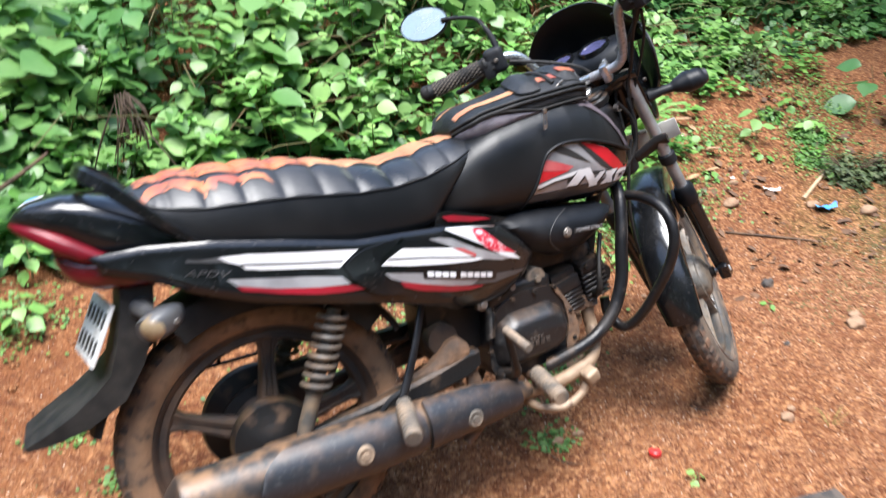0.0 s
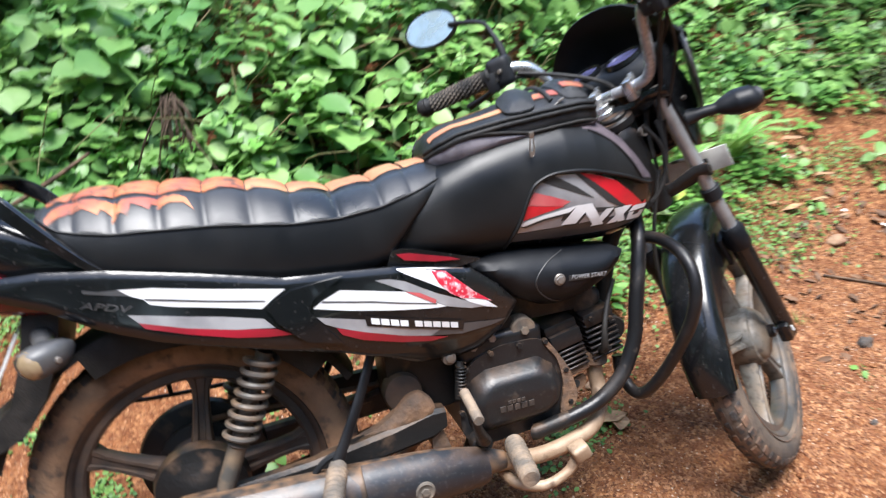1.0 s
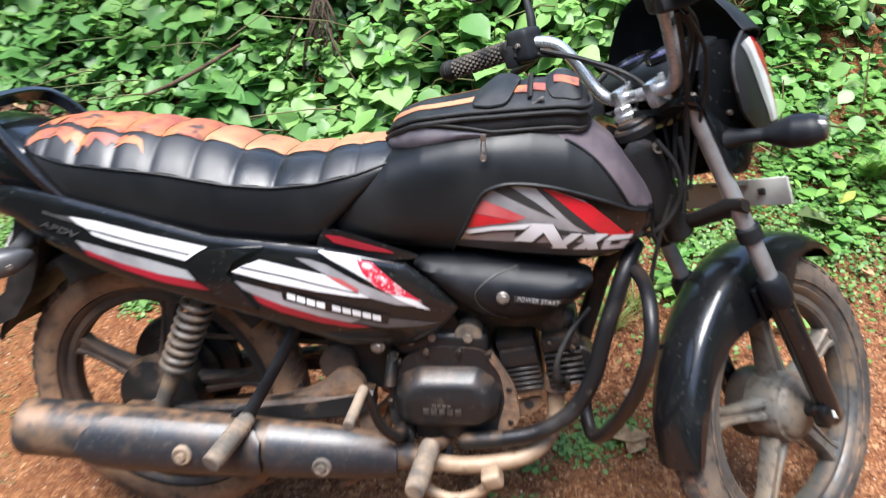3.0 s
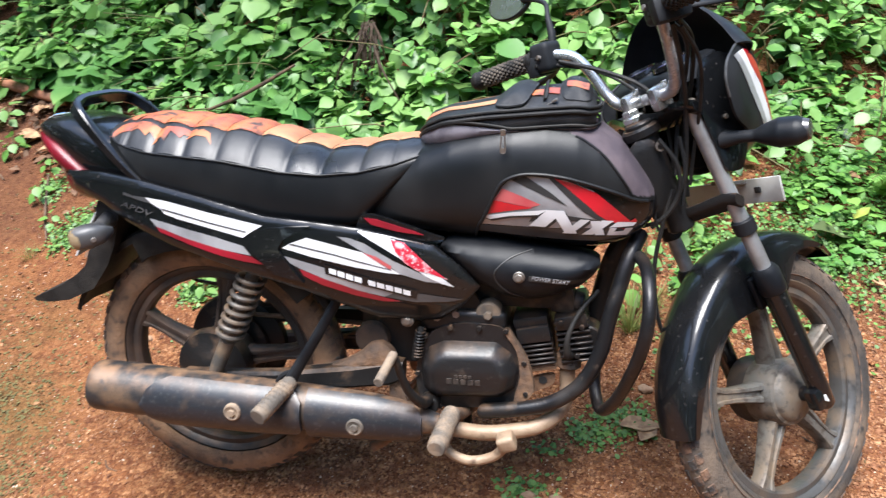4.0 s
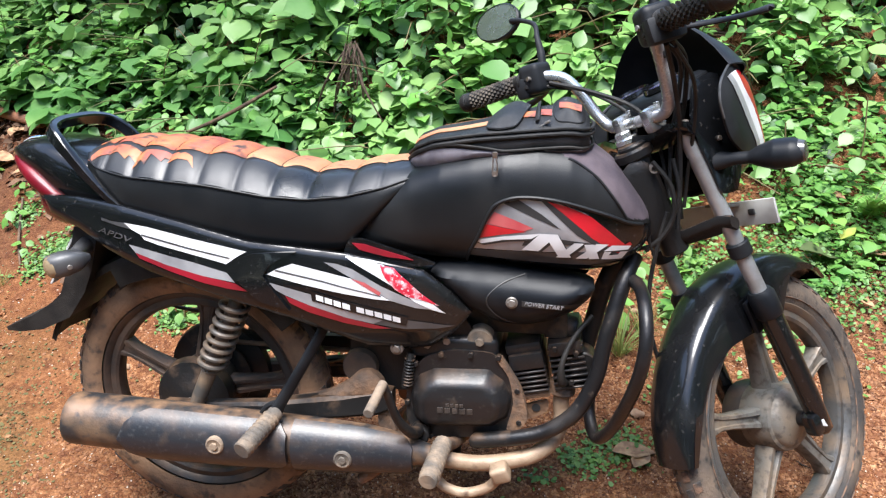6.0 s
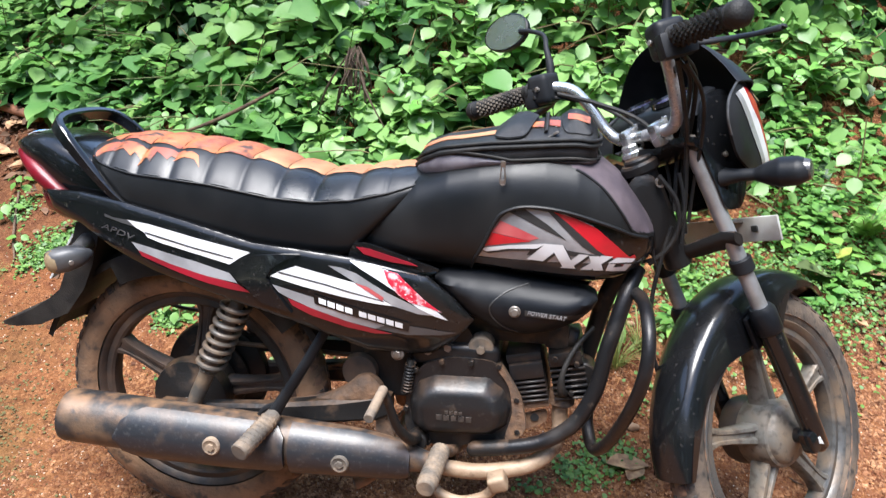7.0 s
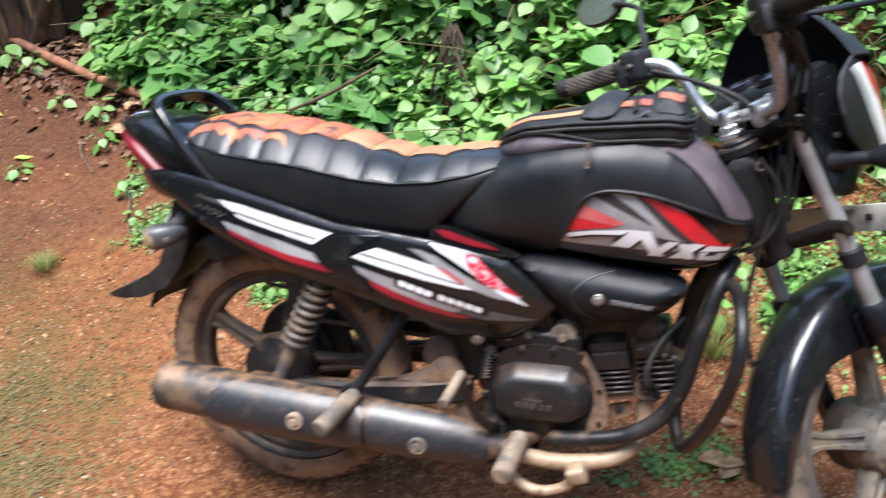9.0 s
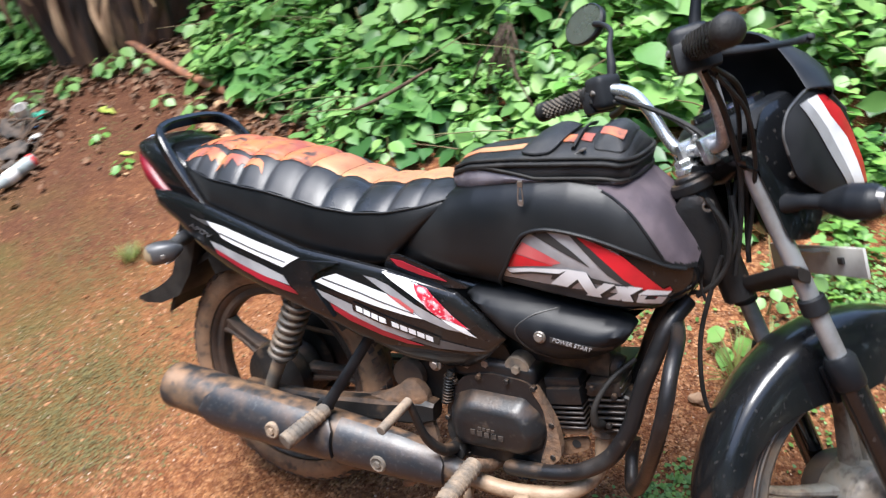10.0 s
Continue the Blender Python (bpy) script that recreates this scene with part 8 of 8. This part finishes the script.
scrap(2.53, 0.58, 0.05, 0.025, M_BLUEPLASTIC, "crumpled bright blue plastic wrapper on the soil", "wrapper", -15)
scrap(2.403, 0.759, 0.035, 0.022, M_PAPER, "crumpled white paper scrap on the soil", "paper scrap", -40)
scrap(2.29, 0.88, 0.012, 0.01, M_PAPER, "tiny white paper scrap on the soil", "paper scrap", 10)
scrap(2.3, 1.22, 0.02, 0.015, M_PAPER, "small white paper scrap on the bank", "paper scrap", 60)
bm = block(bmesh.new(), (0, 0, 0.01), (0.13, 0.045, 0.02), 0.005)
chunk = part("wood_offcut", bm, M_DARKRAG)
chunk.matrix_world = Matrix.Translation(on_ground(1.133, -0.47, 0.0)) @ pose(0, 0, 0, 0, 3, -12)
tagged(chunk, "dark flat offcut lying on the gravel", "offcut")


def stick(name, pts, rad, mat, label, category="stick"):
    return tagged(part(name, tube(bmesh.new(), pts, rad, 10, steps=4), mat), label, category)


def gz(x, y, dz):
    return (x, y, ground_z(x, y) + dz)


stick("pale_stick", [gz(2.50, 0.67, 0.008), gz(2.60, 0.708, 0.012), gz(2.74, 0.76, 0.012)], [0.008, 0.0075, 0.005], M_STRAW, "short pale peeled stick on the soil")
stick("fallen_branch", [gz(-2.68, 1.95, 0.06), gz(-2.38, 1.86, 0.05), gz(-2.1, 1.77, 0.045), gz(-1.75, 1.67, 0.04), gz(-1.43, 1.58, 0.03)], [0.016, 0.022, 0.023, 0.024, 0.02], M_REDWOOD, "fallen split red-brown branch resting against the bank", "branch")
stick("dry_twig", [(-0.73, 1.46, 0.41), (-0.57, 1.45, 0.47), (-0.43, 1.45, 0.535), (-0.30, 1.48, 0.6)], [0.005, 0.008, 0.008, 0.005], M_TWIG, "dry grey-brown twig lying in the vines")
stick("dry_twig", [gz(1.98, 0.62, 0.006), gz(2.12, 0.54, 0.008), gz(2.3, 0.42, 0.006)], [0.004, 0.005, 0.003], M_TWIG, "thin dry twig on the soil")
stick("dry_twig", [gz(-1.3, 1.18, 0.012), gz(-1.2, 0.98, 0.01), gz(-1.12, 0.86, 0.008)], [0.004, 0.005, 0.003], M_TWIG, "thin dry twig on the soil")
stick("dry_twig", [gz(-1.7, 1.35, 0.012), gz(-1.62, 1.25, 0.012), gz(-1.5, 1.16, 0.008)], [0.005, 0.006, 0.003], M_TWIG, "thin dry twig on the soil")
stick("dry_twig", [(0.28, 1.75, 0.70), (0.4, 1.72, 0.68), (0.52, 1.65, 0.60), (0.62, 1.6, 0.5)], [0.005, 0.006, 0.006, 0.004], M_TWIG, "bent dry twig in the vines")
stick("dry_twig", [(0.36, 1.72, 0.69), (0.5, 1.8, 0.68), (0.7, 1.9, 0.68)], [0.005, 0.005, 0.003], M_TWIG, "bent dry twig in the vines")
for i in range(26):
    x, y = rng.uniform(-1.9, 2.7), rng.uniform(-0.5, 0.95)
    a, ln = rng.uniform(0, 6.28), rng.uniform(0.02, 0.09)
    stick("twig_bit", [gz(x, y, 0.003), gz(x + 0.5 * ln * math.cos(a), y + 0.5 * ln * math.sin(a), 0.005), gz(x + ln * math.cos(a + 0.3), y + ln * math.sin(a + 0.3), 0.003)], [0.0016, 0.002, 0.001], M_TWIG, "broken bit of dry twig on the yard", "twig")

# dead palm frond and a bundle of dry reeds in the bank
frond = tagged(new("dead_frond"), "dead brown palm frond hanging in the vines", "palm frond")
for i in range(22):
    a = rng.uniform(-0.5, 0.5)
    top = Vector((-0.05 + 0.05 * rng.random(), 1.60 + 0.03 * rng.random(), 0.70 + 0.04 * rng.random()))
    ln = rng.uniform(0.12, 0.36)
    end = top + Vector((ln * math.sin(a), -0.05 + rng.normal(0, 0.03), -ln * math.cos(a)))
    mid = top.lerp(end, 0.5) + Vector((0.02 * rng.normal(), -0.04, 0.02))
    part("leaflet", tube(bmesh.new(), [top, mid, end], [0.003, rng.uniform(0.004, 0.009), 0.002], 5, steps=4, flat=0.3), M_FROND, frond, smooth=False)
sheaf = tagged(new("reed_sheaf"), "bundle of dry brown reeds caught in the bank", "reeds")
for i in range(44):
    z, y = 0.70 + rng.normal(0, 0.028), 1.96 + rng.normal(0, 0.035)
    part("reed", tube(bmesh.new(), [(0.72 + rng.normal(0, 0.06), y, z + 0.045), (0.97, y - 0.02, z + 0.02), (1.28 + rng.normal(0, 0.06), y, z - 0.03)], 0.006, 5, steps=3), M_FROND if i % 3 else M_TWIG, sheaf, smooth=False)


def tree(x, y, r, h, label, spread=1.0, n=500):
    base = on_ground(x, y, -0.05)
    thing = tagged(new("tree"), label, "tree", group="trees on the bank")
    thing.location = base
    part("trunk", tube(bmesh.new(), [(0, 0, 0), (r * 0.2, 0, 0.3 * h), (-r * 0.3, 0.05, 0.6 * h), (0.05, 0.1, h)], [r * 1.25, r, r * 0.9, r * 0.6], 14), M_BARK, thing, "rough brown trunk")
    d = rng.normal(0, 1, (n, 3))
    d /= np.linalg.norm(d, axis=1, keepdims=True)
    at = np.array([0, 0, h]) + d * (0.5 + 0.6 * rng.random(n)[:, None]) * np.array([1.0, 1.0, 0.45]) * spread
    rot = frames(rng.normal(0, 1, (n, 3)), rng.normal(0, 0.6, (n, 3)) + np.array([0, -0.2, 1.0]))
    ob = scatter("crown", LEAF_V, LEAF_F, at, rot, rng.uniform(0.08, 0.16, n), M_LEAFD, "loose dark green crown", "")
    ob.parent = thing
    bm = bmesh.new()
    for i in range(7):
        a = i * 0.9
        tube(bm, [(0, 0.06, 0.75 * h), (0.3 * math.cos(a), 0.3 * math.sin(a), 0.95 * h), (0.8 * spread * math.cos(a), 0.8 * spread * math.sin(a), 1.08 * h)], [r * 0.4, r * 0.3, r * 0.1], 8)
    part("limbs", bm, M_BARK, thing)


tree(-1.12, 2.12, 0.035, 2.6, "thin brown tree trunk standing in the vines")
# this crown is out of view, widened to shade the far ground
tree(4.75, 2.15, 0.12, 3.0, "dark tree trunk at the edge of the bank", 1.9, 1300)
# added only for its crown, which shades the clump and heap
tree(-4.0, 2.6, 0.1, 2.3, "tree added behind the dead banana clump to cast shade on it", 1.8, 2200)
# added out of view as a shade caster
tree(5.3, 0.7, 0.11, 3.2, "unseen tree added out of view to shade the far end of the yard", 1.9, 1300)

# dried banana clump
clump = tagged(new("banana_stump"), "dead banana clump of peeling brown leaf sheaths", "banana stump")
clump.location = on_ground(-2.70, 1.93, -0.12)
clump.rotation_euler.z = radians(13)
for i in range(26):
    f0 = (i + 0.5) / 26
    x, y = (f0 - 0.5) * 1.02 + rng.normal(0, 0.03), -0.10 * math.cos((f0 - 0.5) * 2.6) + 0.16 * rng.random()
    w = rng.uniform(0.035, 0.07)
    lean, bow = 0.25 * (f0 - 0.5) + rng.normal(0, 0.16), rng.normal(0, 0.07)
    bm = bmesh.new()
    rings = []
    h = rng.uniform(0.8, 1.7)
    for k in range(13):
        f = k / 12
        cx, cy, cz = x * (0.8 + 0.3 * f) + lean * f * h + bow * math.sin(3.1 * f), y - 0.06 * f, f * h
        ring = []
        for j in range(16):
            b = 2 * math.pi * j / 16
            rr = w * (1.5 - 0.7 * f) * (1 + 0.55 * noise.noise((math.cos(b) * 2.3 + i * 3.1, math.sin(b) * 2.3, f * 3.0)))
            ring.append((cx + rr * math.cos(b), cy + rr * 0.6 * math.sin(b), cz))
        rings.append(ring)
    part("leaf_sheath", loft(bm, rings), M_BANANA, clump, angle=70)
for i in range(30):
    x = rng.uniform(-0.55, 0.55)
    y, z = -0.17 - 0.05 * rng.random(), rng.uniform(0.35, 1.2)
    ln, sw = rng.uniform(0.2, 0.5), rng.normal(0, 0.08)
    bm = tube(bmesh.new(), [(x, y + 0.06, z), (x + 0.4 * sw, y, z - 0.35 * ln), (x + sw, y - 0.03, z - 0.7 * ln), (x + 1.5 * sw, y - 0.02, z - ln)], [0.008, 0.02, rng.uniform(0.012, 0.03), 0.004], 7, steps=4, flat=0.18)
    part("peeling_strip", bm, M_STRIP if i % 2 == 0 else M_BANANA, clump)

# rubbish heap with a bottle
bm = revolve(bmesh.new(), [(0.0, 0.0), (0.0, 0.028), (0.006, 0.033), (0.05, 0.033), (0.055, 0.031), (0.06, 0.033), (0.09, 0.033), (0.095, 0.031), (0.10, 0.033), (0.15, 0.033), (0.175, 0.028), (0.195, 0.014), (0.215, 0.0125)], (0, 0, 0), 28, axis="z")
bottle = part("plastic_bottle", bm, M_PET)
bottle.matrix_world = Matrix.Translation(on_ground(-2.456, 1.085, 0.045)) @ Vector((-0.051, -0.277, -0.08)).to_track_quat("Z", "Y").to_matrix().to_4x4() @ Matrix.Scale(1.12, 4)
tagged(bottle, "crushed clear plastic bottle lying at the rubbish heap", "bottle")
part("bottle_cap", revolve(bmesh.new(), [(0.212, 0.0), (0.212, 0.0145), (0.228, 0.0145), (0.228, 0.0)], (0, 0, 0), 20, axis="z"), M_BLUEPLASTIC, bottle, "blue screw cap")
part("bottle_band", revolve(bmesh.new(), [(0.004, 0.0335), (0.02, 0.0336)], (0, 0, 0), 28, axis="z"), M_REDPLASTIC, bottle, "red print near the base")
part("bottle_label", revolve(bmesh.new(), [(0.1, 0.0336), (0.148, 0.0336)], (0, 0, 0), 28, axis="z"), M_PAPER, bottle, "white label band")
for x, y, w, d, mat, nm, lb in ((-2.70, 1.15, 0.16, 0.11, M_DARKRAG, "sacking", "torn dark sacking crumpled on the heap"), (-2.60, 1.02, 0.12, 0.08, M_DARKRAG, "sacking", "torn dark sacking crumpled on the heap"), (-2.88, 1.32, 0.18, 0.12, M_DARKRAG, "sacking", "torn dark sacking crumpled on the heap"), (-2.95, 1.08, 0.18, 0.12, M_DARKRAG, "sacking", "torn dark sacking crumpled on the heap"),
                                (-2.78, 1.42, 0.07, 0.05, M_GREENPLASTIC, "plastic_scrap", "crumpled green plastic scrap on the heap"), (-2.66, 1.26, 0.05, 0.04, M_PAPER, "plastic_scrap", "crumpled white plastic scrap on the heap"), (-2.98, 1.45, 0.09, 0.06, M_PET, "plastic_scrap", "crumpled clear plastic bag on the heap"), (-2.75, 1.33, 0.02, 0.02, M_BLUEPLASTIC, "plastic_scrap", "small blue plastic scrap on the heap")):
    poly = [(w * (0.85 + 0.25 * noise.noise((k * 1.3, x * 5, y * 5))) * math.cos(k * 0.45), d * (0.85 + 0.25 * noise.noise((k * 1.7, y * 7, x))) * math.sin(k * 0.45)) for k in range(14)]
    bm = sheet(bmesh.new(), poly, lambda u, v: (u, v, 0.35 * d + 0.55 * d * noise.noise((u / d * 1.1, v / d * 1.1, x * 9)) + 0.3 * d * noise.noise((u / d * 2.7, v / d * 2.7, y * 9)) - 0.35 * d * (u * u / (w * w) + v * v / (d * d))), d / 7, 0.004, (0, 0, 1))
    ob = part(nm, bm, mat, angle=70)
    ob.location = on_ground(x, y, 0.012)
    tagged(ob, lb, "rubbish")
cup = part("paper_cup", revolve(bmesh.new(), [(0.0, 0.0), (0.0, 0.03), (0.09, 0.04), (0.092, 0.0415), (0.09, 0.038), (0.004, 0.028), (0.004, 0.0)], (0, 0, 0), 24, axis="z"), M_PAPER)
cup.matrix_world = Matrix.Translation(on_ground(-2.80, 1.34, 0.05)) @ pose(0, 0, 0, 18, 12, 0)
tagged(cup, "white paper cup standing in the rubbish heap", "cup")
scrap(-2.66, 1.19, 0.03, 0.06, M_PAPER, "white plastic strip on the rubbish heap", "plastic scrap", 15)
scrap(-2.80, 1.36, 0.05, 0.03, M_GREENPLASTIC, "green plastic strip on the rubbish heap", "plastic scrap", 40)
for i in range(16):
    x, y = rng.uniform(-2.95, -2.5), rng.uniform(0.85, 1.5)
    a, ln = rng.uniform(0, 6.28), rng.uniform(0.12, 0.3)
    stick("dry_twig", [gz(x, y, 0.05), gz(x + 0.5 * ln * math.cos(a), y + 0.5 * ln * math.sin(a), 0.09), gz(x + ln * math.cos(a), y + ln * math.sin(a), 0.06)], [0.005, 0.006, 0.004], M_TWIG, "dry stick on the rubbish heap")
# one small white piece set on top of the vine mat
for x, y, w in ((-0.1, 2.05, 0.04),):
    ob = scrap(x, y, w, w * 0.7, M_PAPER, "small pale white piece on the vines", "paper scrap", 30)
    ob.location.z += canopy(x, y) + 0.02
    ob.rotation_euler.x = radians(50)
